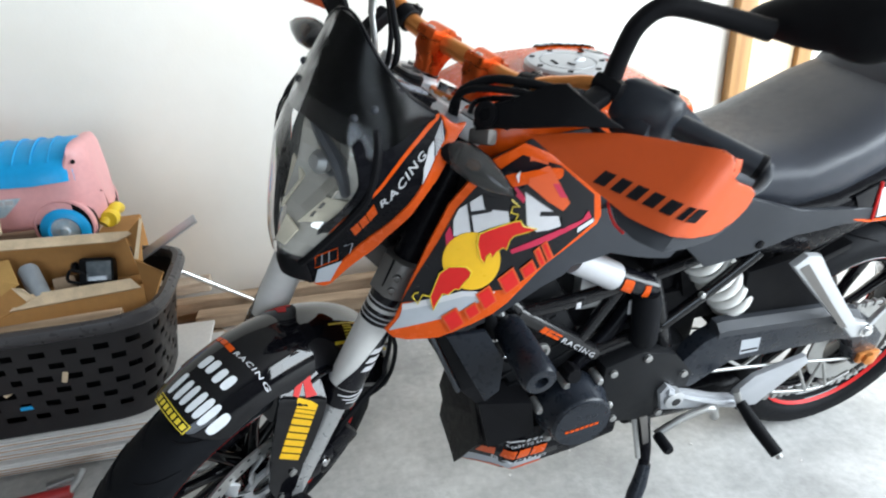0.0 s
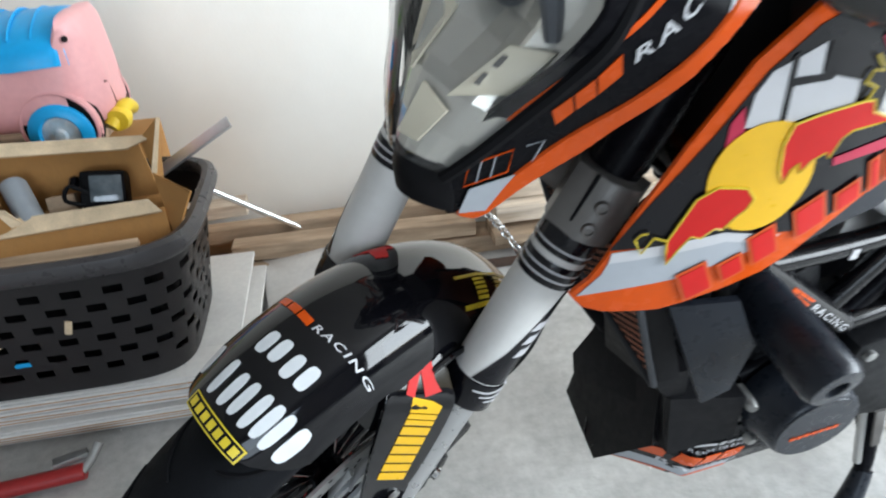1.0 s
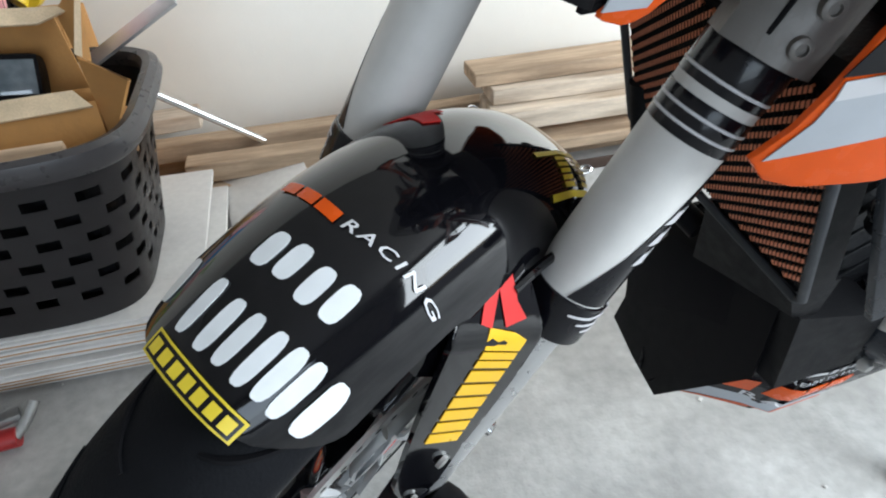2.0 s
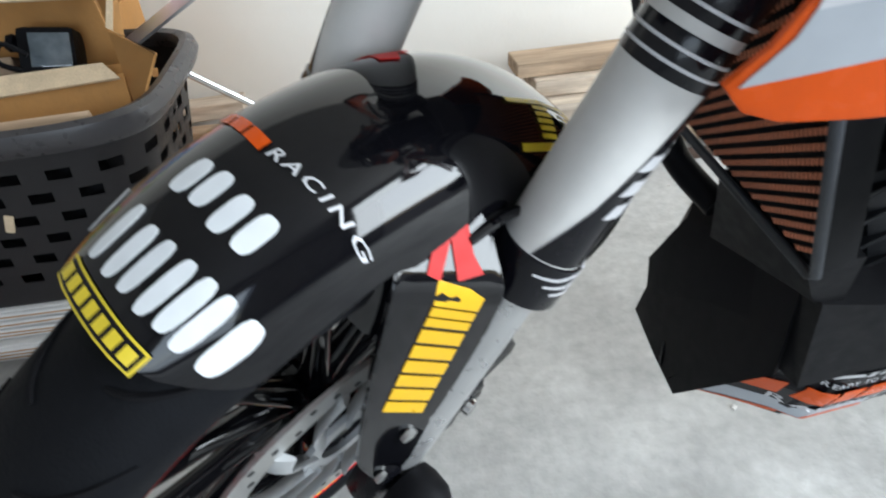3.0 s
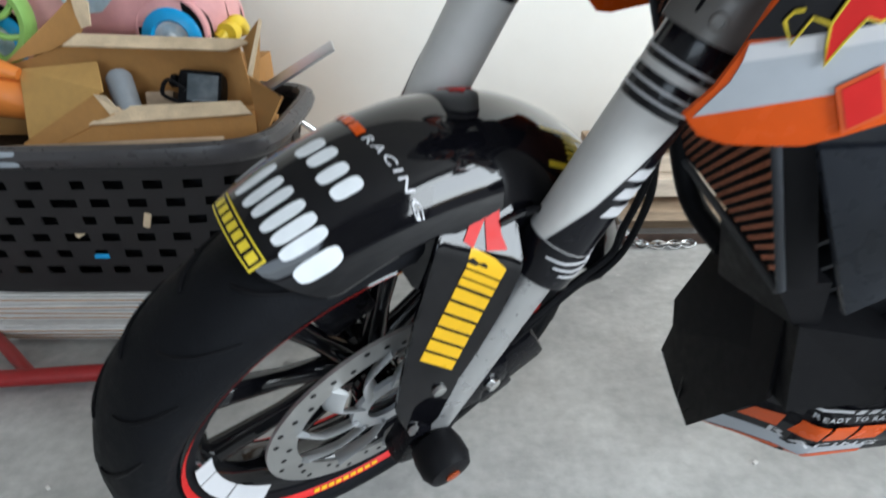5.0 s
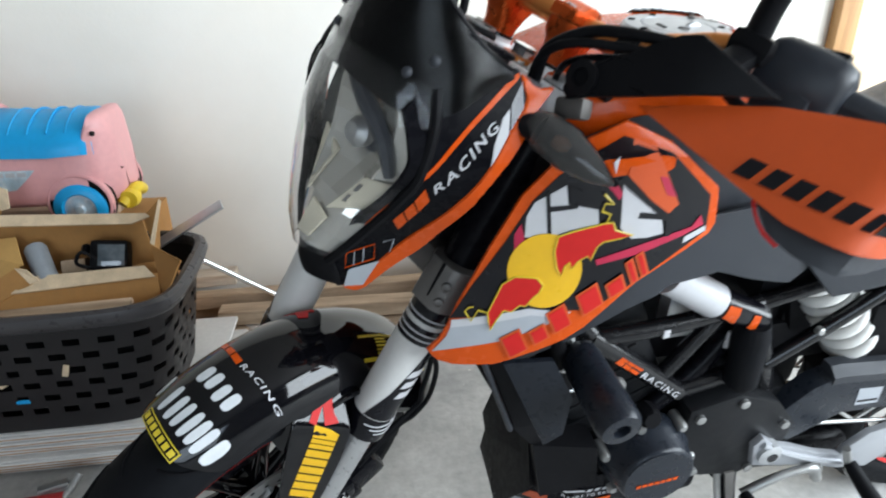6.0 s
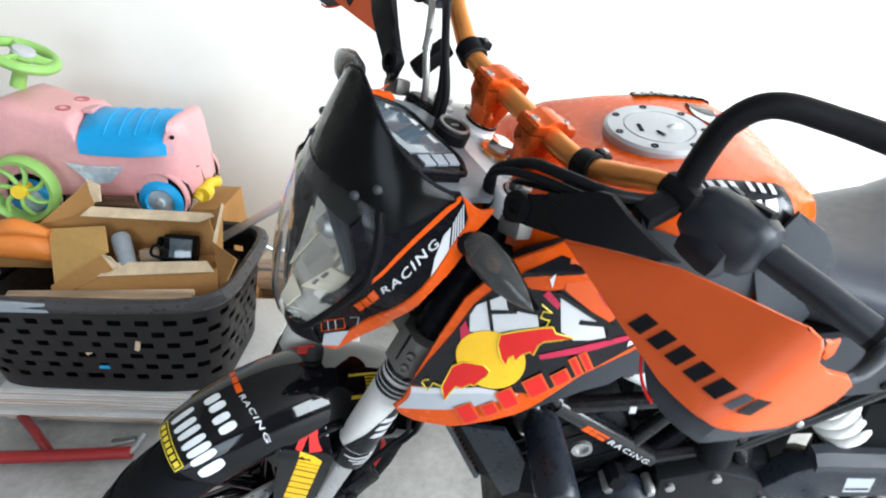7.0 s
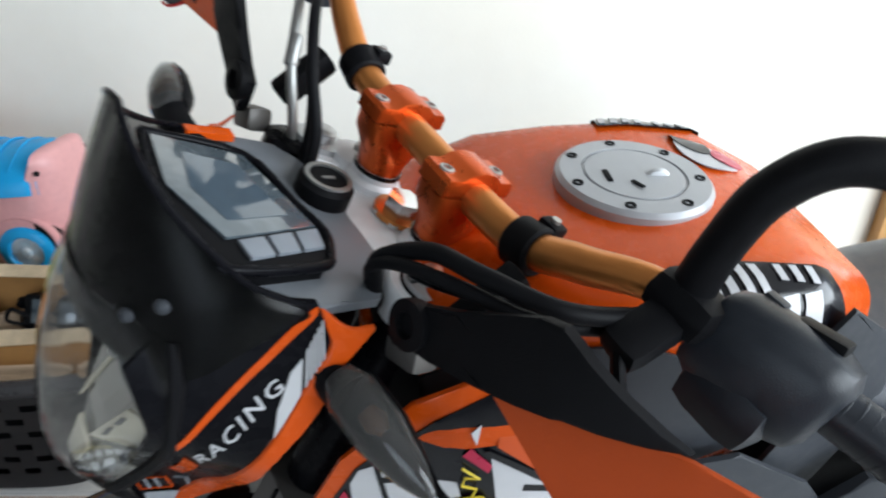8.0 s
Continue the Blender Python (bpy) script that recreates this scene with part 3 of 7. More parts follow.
for y in (0.048, -0.052):
    block = []
    for z, hx, hy, k in ((0.811, 0.0205, 0.0205, 2.0), (0.822, 0.0225, 0.0215, 2.0), (0.836, 0.028, 0.0205, 2.6), (BAR_Z - 0.016, 0.034, 0.0195, 5.0), (BAR_Z - 0.001, 0.036, 0.0175, 6.0)):
        block.append([Vector((-0.052 + hx * math.copysign(abs(math.cos(a)) ** (2 / k), math.cos(a)), y + hy * math.copysign(abs(math.sin(a)) ** (2 / k), math.sin(a)), z)) for a in np.linspace(0.1, 0.1 + 2 * math.pi, 28, endpoint=False)])
    cl = spart("bar_clamp", loft(block), ORANGE_ANOD, bike, "orange anodised handlebar clamp")
    cap_ = [(x, z) for x, z in ((-0.0365, 0.0005), (-0.0365, 0.012), (-0.033, 0.0155), (-0.021, 0.0155), (-0.013, 0.0215), (0.0, 0.0235), (0.013, 0.0215), (0.021, 0.0155), (0.033, 0.0155), (0.0365, 0.012), (0.0365, 0.0005))]
    spart("clamp_cap", plate(cap_, lambda u, v, w, y=y: Vector((-0.052 + u, y - 0.0165 + w, BAR_Z + v)), 0.033, 0, 0.0025), ORANGE_ANOD, cl, "bright orange clamp cap")
    for dx in (-0.027, 0.027):
        spart("clamp_screw", lathe([(0.0062, 0), (0.0062, 0.004), (0.0045, 0.0046), (0.0035, 0.0046), (0.0034, 0.002)], 14, (-0.052 + dx, y, BAR_Z + 0.0130), (0, 0, 1)), STEEL, cl)
    spart("clamp_foot", lathe([(0.028, 0.790), (0.027, 0.800), (0.023, 0.804), (0.022, 0.813)], 24, (-0.052, y, 0), (0, 0, 1)), CAST, cl, "silver riser under the clamp")
    spart("riser_ring", lathe([(0.0228, 0.809), (0.0232, 0.811), (0.0228, 0.813)], 24, (-0.052, y, 0), (0, 0, 1)), DARK, cl)
for s in (1, -1):
    spart("bar_clip", join(lathe([(0.0175, -0.013), (0.0195, -0.011), (0.0195, 0.011), (0.0175, 0.013)], 22, (-0.052, s * 0.128, BAR_Z + 0.006), (0.03, 1, s * 0.25)),
                           box(0.016, 0.018, 0.012, Matrix.Translation((-0.066, s * 0.128, BAR_Z + 0.022)), 0.003)), BLACK, bike, "black clip on the handlebar")
    spart("clip_screw", lathe([(0.004, 0), (0.004, 0.003)], 10, (-0.066, s * 0.128, BAR_Z + 0.0278), (0, 0, 1)), STEEL, bike)
    grip = spart("grip", tube([(-0.101, s * 0.310, 0.914), (-0.118, s * 0.372, 0.915), (-0.135, s * 0.434, 0.915)], 0.0165, 18, 6), SWITCH, bike, "ribbed black rubber grip")
    spart("grip_rib", join(*[lathe([(0.0166, -0.0012), (0.0169, 0.0), (0.0166, 0.0012)], 18, (-0.104 - 0.274 * d, s * (0.32 + d), 0.9145), (-0.27, s, 0.0)) for d in np.arange(0.0, 0.10, 0.0075)]), SWITCH, grip)
    spart("grip_flange", lathe([(0.019, -0.003), (0.024, -0.002), (0.024, 0.002), (0.019, 0.003)], 22, (-0.101, s * 0.308, 0.914), (-0.27, s, 0)), RUBBER, grip)
    shell = []
    for y, rx, rz in ((0.249, 0.014, 0.018), (0.253, 0.022, 0.027), (0.262, 0.0265, 0.032), (0.290, 0.0285, 0.0345), (0.314, 0.028, 0.034), (0.325, 0.0245, 0.030), (0.330, 0.017, 0.021)):
        shell.append([Vector((-0.070 - 0.25 * (y - 0.25) + rx * math.copysign(abs(math.cos(a)) ** 0.72, math.cos(a)), s * y, 0.9155 + rz * math.copysign(abs(math.sin(a)) ** 0.72, math.sin(a)))) for a in np.linspace(0, 2 * math.pi, 28, endpoint=False)])
    sw = spart("switch_box", join(loft(shell), box(0.044, 0.056, 0.040, Matrix.Translation((-0.072, s * 0.288, 0.888)), 0.016)), SWITCH, bike, "blue-grey handlebar switch box")
    spart("switch_rocker", box(0.018, 0.030, 0.010, Matrix.Translation((-0.088, s * 0.298, 0.9475)) @ Matrix.Rotation(0.2, 4, "X"), 0.003), BLACK, sw)
    spart("switch_button", box(0.012, 0.014, 0.006, Matrix.Translation((-0.086, s * 0.268, 0.9465)), 0.002), GREY_PLASTIC, sw)
    perch = spart("lever_perch", join(box(0.040, 0.046, 0.030, Matrix.Translation((-0.052, s * 0.240, 0.922)), 0.013),
                                      box(0.050, 0.030, 0.022, Matrix.Translation((-0.026, s * 0.240, 0.902)) @ Matrix.Rotation(0.55, 4, "Y"), 0.010)), BLACK, bike, "black lever perch")
    spart("lever", tube([(-0.010, s * 0.240, 0.890), (0.000, s * 0.27, 0.874), (-0.012, s * 0.34, 0.868), (-0.040, s * 0.40, 0.866)], [0.008, 0.007, 0.006, 0.007], 8, 5, 0.6), BLACK, perch, "black hand lever")

# mirrors
for s in (1, -1):
    mir = spart("mirror_arm", tube([(-0.050, s * 0.238, 0.925), (-0.042, s * 0.236, 0.965), (-0.036, s * 0.240, 1.005), (-0.048, s * 0.258, 1.036), (-0.085, s * 0.300, 1.050), (-0.13, s * 0.36, 1.062)],
                                   [0.0135, 0.0125, 0.0125, 0.0125, 0.0125, 0.014], 14, 8), BLACK, bike, "black mirror arm")
    head = bmesh.new()
    bmesh.ops.create_uvsphere(head, u_segments=28, v_segments=16, radius=1.0)
    for v in head.verts:
        x, y, z = v.co
        inward = min(0.0, s * y)
        v.co = Vector((x * (0.034 if x > 0 else 0.008), y * (0.075 if y * s > 0 else 0.125), z * 0.045 * (1 + 0.25 * s * y) + 0.040 * inward))
    head.transform(Matrix.Translation((-0.15, s * 0.430, 1.111)) @ Matrix.Rotation(-0.25 * s, 4, "Z"))
    spart("mirror_head", head, BLACK, mir, "black mirror housing")
    spart("mirror_glass", lathe([(0.040, 0.0), (0.040, 0.001)], 28, (-0.158, s * 0.430, 1.111), (-0.97, 0.25 * s, 0)), REFLECT, mir)

# front mudguard, wrapped over the wheel
FENDER_W = 0.088


def fender(u, v, w):
    """u: degrees round the wheel from straight ahead, v: across (left is plus), w: outwards."""
    q = min(abs(v) / FENDER_W, 0.999)
    e = min(max((u - 36) / 58, 0.0), 1.0)
    crown = 0.314 + 0.040 * e * e * (3 - 2 * e) - 0.000008 * max(0.0, u - 100) ** 2
    r = crown - 0.112 * (1 - (1 - q ** 2.6) ** 0.5) + w
    k = 1.0 - 0.10 * max(0.0, (54 - u) / 12)
    return HUB + Vector((r * math.cos(radians(u)), v * k * (1 + w * 4), r * math.sin(radians(u))))


def sheet(fn, us, vs, t):
    """A curved shell with thickness."""
    bm = bmesh.new()
    g = [[[bm.verts.new(fn(u, v, w)) for v in vs] for u in us] for w in (t, 0.0)]
    nu, nv = len(us), len(vs)
    for k in (0, 1):
        for i in range(nu - 1):
            for j in range(nv - 1):
                bm.faces.new((g[k][i][j], g[k][i + 1][j], g[k][i + 1][j + 1], g[k][i][j + 1]))
    for i in range(nu - 1):
        for j in (0, nv - 1):
            bm.faces.new((g[0][i][j], g[0][i + 1][j], g[1][i + 1][j], g[1][i][j]))
    for j in range(nv - 1):
        for i in (0, nu - 1):
            bm.faces.new((g[0][i][j], g[0][i][j + 1], g[1][i][j + 1], g[1][i][j]))
    return bm


def fender_shell(u, q, w):
    """q from -1 to 1 over the width, which narrows at the nose and hugs the tyre at its sides."""
    back = min(max((u - 72) / 16, 0.0), 1.0)
    reach = 0.70 + 0.27 * back * back * (3 - 2 * back) - 0.10 * max(0.0, (54 - u) / 5.5) ** 2.2 - 0.25 * max(0.0, (u - 100) / 40) ** 2
    v = FENDER_W * math.sin(q * math.pi / 2 * reach)
    return fender(u - 1.6 * (1 - q * q) * max(0.0, min((60 - u) / 12, 1.0)), v, w)


mud = spart("front_mudguard", sheet(fender_shell, list(np.linspace(45.4, 138, 60)), list(np.linspace(-1, 1, 41)), 0.003), GLOSS_BLACK, bike, "gloss black front mudguard with stickers")
for s in (1, -1):
    # side skirts that reach down to the fork legs
    spart("mudguard_skirt", plate([(0.120, 0.215), (0.165, 0.262), (0.150, 0.305), (0.06, 0.330), (-0.045, 0.312), (-0.06, 0.285), (0.0, 0.25), (0.05, 0.22)],
                                  lambda u, v, w, s=s: Vector((u, s * (0.070 - 0.5 * max(0, v - 0.285) - 1.6 * max(0, u - 0.10) ** 1.2 + w), v)), 0.004, 0.02, 0.0015), GLOSS_BLACK, mud)
    spart("skirt_ridge", tube([(0.075, s * 0.073, 0.300), (0.04, s * 0.074, 0.316), (-0.02, s * 0.072, 0.306), (-0.05, s * 0.068, 0.285)], 0.004, 8, 5), GLOSS_BLACK, mud)


def fender_row(widths, u0, u1, deg0, deg1, material, name, slant=0.0, thick=0.0008, gap=0.22):
    """A row of plain bars across the mudguard, between two places round the wheel."""
    fn = lambda u, v, w: fender(deg0 + (deg1 - deg0) * v, u0 + u, 0.0036 + w)
    total, pieces_, u = sum(widths) - gap * widths[-1], [], 0.0
    for k in widths:
        a, b = u / total * (u1 - u0), (u + k * (1 - gap)) / total * (u1 - u0)
        u += k
        bmp = bmesh.new()
        n = 6
        g = [[bmp.verts.new(fn(a + (b - a) * i / n, j / 4, thick)) for j in range(5)] for i in range(n + 1)]
        for i in range(n):
            for j in range(4):
                bmp.faces.new((g[i][j], g[i + 1][j], g[i + 1][j + 1], g[i][j + 1]))
        pieces_.append(bmp)
    for b in pieces_:
        spart(name, b, material, mud)


def plate_bars(rows):
    """Rounded plain bars that stand for the number: middle, width, and the arc they fill."""
    for mid, wide, d0, d1 in rows:
        out = soften([(mid - wide / 2, d0), (mid + wide / 2, d0), (mid + wide / 2, d1), (mid - wide / 2, d1)])
        spart("plate_bar", plate([(u, (d - d0) * 0.005) for u, d in out], lambda u, v, w, d0=d0: fender(d0 + v / 0.005 + 30 * (u - mid), u, 0.0036 + w), 0.0008, 0.006), PLATE_WHITE, mud)


plate_bars([(-0.020, 0.012, 58.0, 62.4), (-0.0035, 0.012, 58.6, 63.0), (0.0165, 0.012, 58.4, 63.0), (0.0335, 0.012, 59.0, 63.6)])
plate_bars([(-0.056, 0.011, 48.4, 54.6), (-0.0245, 0.009, 48.0, 55.0), (-0.0065, 0.010, 48.2, 54.8), (0.0085, 0.010, 48.6, 55.2), (0.0250, 0.010, 48.6, 55.6), (0.0385, 0.010, 49.0, 56.0), (0.0500, 0.009, 48.8, 56.4), (0.0640, 0.010, 49.0, 56.8)])
fender_row([1], -0.036, 0.047, 44.0, 47.0, GOLD, "maker_mark", gap=0.0)
fender_row([1], -0.034, 0.045, 44.3, 46.7, DARK, "maker_mark", gap=0.0, thick=0.0012)
fender_row([1] * 7, -0.032, 0.043, 44.7, 46.3, GOLD, "maker_mark", gap=0.30, thick=0.0016)
fender_row([1, 1, 1.2], -0.056, -0.006, 66.3, 67.8, ORANGE, "maker_mark", gap=0.12)
spart("lettering", word("RACING", 0.0710, 1.35, lambda u, v, w: fender(66.5 + 32.0 * u + v, -0.001 + u, 0.0036 + w), slant=0.0012), WHITE, mud)
pieces("maker_mark", [plate(q, lambda u, v, w: fender(84 + v * 200, u, 0.0036 + w), 0.0008, 0.012) for q in ([(-0.064, 0.0), (-0.052, 0.004), (-0.040, 0.026), (-0.050, 0.030)], [(-0.050, 0.006), (-0.034, 0.0), (-0.028, 0.010), (-0.044, 0.020)])], RED, mud, spart, "red sticker emblem")
fender_row([1], 0.026, 0.030, 94, 124, GOLD, "maker_mark", gap=0.0)
fender_row([1], 0.056, 0.060, 94, 124, GOLD, "maker_mark", gap=0.0)
fender_row([1] * 5, 0.032, 0.054, 99, 103, GOLD, "maker_mark", gap=0.35)
fender_row([1] * 5, 0.032, 0.054, 107, 111, GOLD, "maker_mark", gap=0.35)

# fork guards, lower front
for s in (1, -1):
    def fg(u, v, w, s=s):
        """u ahead, v up; above the bend the guard folds in over the wheel."""
        d = max(0.0, v - 0.273)
        return Vector((u - 0.3 * d + 0.35 * w, s * (0.106 - 0.42 * (u - 0.04) - 0.78 * d + w * (0.6 if d > 0 else 0.9)), min(v, 0.273) + 0.95 * d + w * (0.7 if d > 0 else 0.0)))
    gd = spart("fork_guard", plate([(0.055, 0.022), (0.074, 0.042), (0.088, 0.062), (0.103, 0.126), (0.117, 0.194), (0.124, 0.238), (0.130, 0.273), (0.122, 0.327), (0.088, 0.330), (0.066, 0.304), (0.053, 0.274), (0.048, 0.228), (0.046, 0.163), (0.047, 0.126), (0.042, 0.056)],
                                   fg, 0.006, 0.0075, 0.002), GLOSS_BLACK, bike, "gloss black fork guard with stickers")
    row = lambda u, v, w: fg(0.060 + 0.055 * u + v, 0.137 + u + 0.2 * v, w + 0.0065)
    pieces("maker_bar", bars([1, 1, 1, 1, 1, 1, 0.6, 0.6, 1], 0.138, 0.034, row, 0.24, 0.0007), YELLOW, gd, spart, "yellow sticker bar")
    pieces("maker_mark", [plate(q, lambda u, v, w: fg(u, v, w + 0.0065), 0.0007, 0.012) for q in ([(0.120, 0.315), (0.112, 0.321), (0.094, 0.299), (0.100, 0.277), (0.109, 0.280), (0.105, 0.297)], [(0.098, 0.322), (0.088, 0.322), (0.078, 0.291), (0.070, 0.281), (0.088, 0.277), (0.095, 0.302)])], RED, gd, spart, "red sticker emblem")
    for u, v in ((0.060, 0.105), (0.060, 0.038)):
        spart("guard_screw", lathe([(0.0075, 0.0), (0.0075, 0.004), (0.004, 0.005)], 14, fg(u, v, 0.006), (0, s, 0)), STEEL, gd)

# front brake caliper and hoses
spart("brake_caliper", join(box(0.070, 0.050, 0.085, Matrix.Translation((-0.075, 0.062, 0.085)) @ Matrix.Rotation(-0.7, 4, "Y"), 0.012),
                                  box(0.040, 0.030, 0.050, Matrix.Translation((-0.055, 0.080, 0.055)) @ Matrix.Rotation(-0.7, 4, "Y"), 0.008)), SATIN, bike, "black front brake caliper")
spart("sensor_bracket", box(0.065, 0.040, 0.075, Matrix.Translation((0.130, -0.020, 0.125)) @ Matrix.Rotation(0.8, 4, "Y"), 0.012), SATIN, bike, "black bracket inside the front wheel")
for k, pts in enumerate((((-0.020, 0.080, 0.52), (-0.042, 0.088, 0.44), (-0.060, 0.090, 0.389), (-0.101, 0.090, 0.336), (-0.124, 0.090, 0.270), (-0.111, 0.090, 0.234), (-0.079, 0.090, 0.215), (-0.055, 0.078, 0.120)),
                         ((-0.020, 0.070, 0.52), (-0.050, 0.085, 0.420), (-0.078, 0.090, 0.347), (-0.092, 0.090, 0.299), (-0.105, 0.090, 0.262), (-0.076, 0.088, 0.219), (-0.050, 0.082, 0.150)))):
    spart("brake_hose", tube(pts, 0.0042, 8, 7), BLACK, bike, "black brake hose")

# headlamp fairing, turns with the fork
def half_width(z):
    q = z + np.linspace(-0.024, 0.024, 7)
    return float(np.mean(np.interp(q, [0.45, 0.49, 0.55, 0.60, 0.65, 0.70, 0.75, 0.80, 0.84], [0.03, 0.040, 0.060, 0.085, 0.122, 0.143, 0.122, 0.090, 0.075])))


def fair(u, v, w, s=1):
    """The fairing's flank: u ahead, v up."""
    return Vector((u, s * (half_width(v) - 0.7 * (u - 0.11) + w), v))


SIDE = [(0.120, 0.483), (0.139, 0.520), (0.156, 0.564), (0.161, 0.623), (0.169, 0.690), (0.186, 0.735), (0.165, 0.768), (0.135, 0.797), (0.111, 0.801), (0.088, 0.808),
        (0.076, 0.788), (0.092, 0.757), (0.107, 0.715), (0.113, 0.680), (0.111, 0.646), (0.105, 0.603), (0.103, 0.550), (0.102, 0.500)]
for s in (1, -1):
    F = lambda u, v, w, s=s: fair(u, v, w, s)
    fs = spart("fairing_side", plate(SIDE, lambda u, v, w: F(u, v, w - 0.004), 0.004, 0.018, 0.0012), SATIN, bike, "satin black headlamp fairing side")
    spart("orange_line", plate(soften([(0.088, 0.808), (0.107, 0.780), (0.128, 0.750), (0.146, 0.718), (0.156, 0.678), (0.1565, 0.643), (0.151, 0.600), (0.145, 0.552), (0.1415, 0.553), (0.1475, 0.600), (0.1530, 0.642), (0.1525, 0.677), (0.1432, 0.716), (0.1255, 0.7475), (0.1045, 0.777), (0.0875, 0.801)]), lambda u, v, w: F(u, v, w + 0.0004), 0.0008, 0.012), ORANGE, fs, "orange trim line")
    spart("orange_edge", plate(soften([(0.088, 0.808), (0.070, 0.799), (0.054, 0.809), (0.064, 0.792), (0.072, 0.778), (0.077, 0.764), (0.088, 0.738), (0.099, 0.714), (0.104, 0.690), (0.102, 0.660), (0.098, 0.628), (0.088, 0.585), (0.095, 0.530), (0.099, 0.487), (0.119, 0.484), (0.109, 0.510), (0.106, 0.550), (0.108, 0.603), (0.112, 0.646), (0.114, 0.680), (0.108, 0.714), (0.093, 0.756), (0.078, 0.786), (0.083, 0.797)]),
                               lambda u, v, w: F(u, v, w + 0.0005), 0.003, 0.012, 0.001), ORANGE, fs, "orange fairing edge")
    spart("grey_tip", plate([(0.118, 0.489), (0.103, 0.500), (0.109, 0.545), (0.126, 0.517)], lambda u, v, w: F(u, v, w + 0.004), 0.0008, 0.012), GREY, fs)
    spart("white_flash", plate([(0.1062, 0.7177), (0.1060, 0.738), (0.1004, 0.7633), (0.0944, 0.7735), (0.0941, 0.7463)], lambda u, v, w: F(u, v, w + 0.0006), 0.0008, 0.012), WHITE, fs, "white flash sticker")
    pieces("stripe", [plate([(0.0933 - 0.0093 * a, 0.7760 + 0.0257 * a), (0.0933 - 0.0093 * b, 0.7760 + 0.0257 * b), (0.0930 - 0.0125 * b, 0.7470 + 0.0280 * b), (0.0930 - 0.0125 * a, 0.7470 + 0.0280 * a)], lambda u, v, w: F(u, v, w + 0.0008), 0.0008, 0.012) for a, b in ((0.08, 0.19), (0.28, 0.38), (0.47, 0.57), (0.66, 0.75), (0.84, 0.92))], WHITE, fs, spart)
    lay = lambda p, q, t: tuple(a + (b - a) * t for a, b in zip(p, q))
    def along(p0, p1, up0, up1, length, bow=0.0, s=s, F=F):
        """A strip from p0 to p1 on the flank, its upright changing from up0 to up1; read backwards on the far flank."""
        def fn(u, v, w):
            t = u / length if s > 0 else 1 - u / length
            b, up = lay(p0, p1, t), lay(up0, up1, t)
            rise = 4 * t * (1 - t) * bow
            return F(b[0] + 0.8 * rise + up[0] * v, b[1] + 0.6 * rise + up[1] * v, w + 0.0006)
        return fn
    pieces("maker_bar", bars([1, 1, 1.2], 0.070, 1.0, along((0.1225, 0.602), (0.1335, 0.6605), (0.0125, 0.0105), (0.0120, 0.0125), 0.070), 0.12, 0.0007, 0.0, 0.02), ORANGE, fs, spart)
    spart("lettering", word("RACING", 0.092, 1.0, along((0.1344, 0.668), (0.1028, 0.7526), (0.0074, 0.0097), (0.0052, 0.0057), 0.092, 0.0060), 0.0006), WHITE, fs)
    badge = [(0.1375, 0.5395), (0.1236, 0.5673), (0.1118, 0.5441), (0.1275, 0.5164), (0.1375, 0.5395)]
    spart("badge_outline", tube([F(u, v, 0.0008) for u, v in badge], 0.0008, 6, 1), ORANGE, fs, "orange outlined badge")
    pieces("badge_line", [tube([F(*lay(badge[0], badge[1], t), 0.0008), F(*lay(badge[3], badge[2], t), 0.0008)], 0.0007, 6, 2) for t in (0.30, 0.62)], GREY, fs, spart)
    spart("badge_hook", tube([F(u, v, 0.0008) for u, v in ((0.1196, 0.5744), (0.1149, 0.5846), (0.1043, 0.5582))], 0.0008, 6, 1), GREY, fs)


LENS_ROWS = [(0.525, 0.028, 0.176, 0.156), (0.560, 0.048, 0.194, 0.158), (0.600, 0.066, 0.205, 0.156), (0.640, 0.084, 0.210, 0.156), (0.680, 0.098, 0.212, 0.158), (0.730, 0.094, 0.209, 0.163), (0.765, 0.078, 0.203, 0.166)]


def bowed(rows, w_off=0.0):
    """A surface bowed forwards: rows of height, half width, and its place ahead in the middle and at the edge."""
    zz = [r[0] for r in rows]

    def fn(u, v, w):
        hw, xc, xe = (float(np.interp(u, zz, [r[k] for r in rows])) for k in (1, 2, 3))
        return Vector((xc - (xc - xe) * v * v + w + w_off, v * hw, u))
    return fn


zs = list(np.linspace(0.53, 0.765, 15))
qs = list(np.linspace(-1, 1, 17))
lamp = spart("headlamp_lens", sheet(bowed(LENS_ROWS), zs, qs, 0.002), LENS, bike, "clear headlamp lens")
lamp.visible_shadow = False
bowl = lambda u, v, w: Vector((0.172 - 0.052 * math.exp(-((u - 0.665) / 0.050) ** 2 - (v / 0.50) ** 2) - (0.012 if abs(v) > 0.55 and u > 0.60 else 0.0) - 0.026 * abs(v) ** 2 + w, v * float(np.interp(u, [r[0] for r in LENS_ROWS], [r[1] for r in LENS_ROWS])) * 0.96, u))
part("reflector", sheet(bowl, [0.535, 0.560, 0.592, 0.604, 0.635, 0.655, 0.680, 0.705, 0.735, 0.765], [-1.0, -0.72, -0.55, -0.5, -0.3, 0.0, 0.3, 0.5, 0.55, 0.72, 1.0], 0.002), REFLECT, lamp, "bright faceted reflector", STEER, 4)
inside = lambda v, u, w: bowl(u, v, w + 0.006)
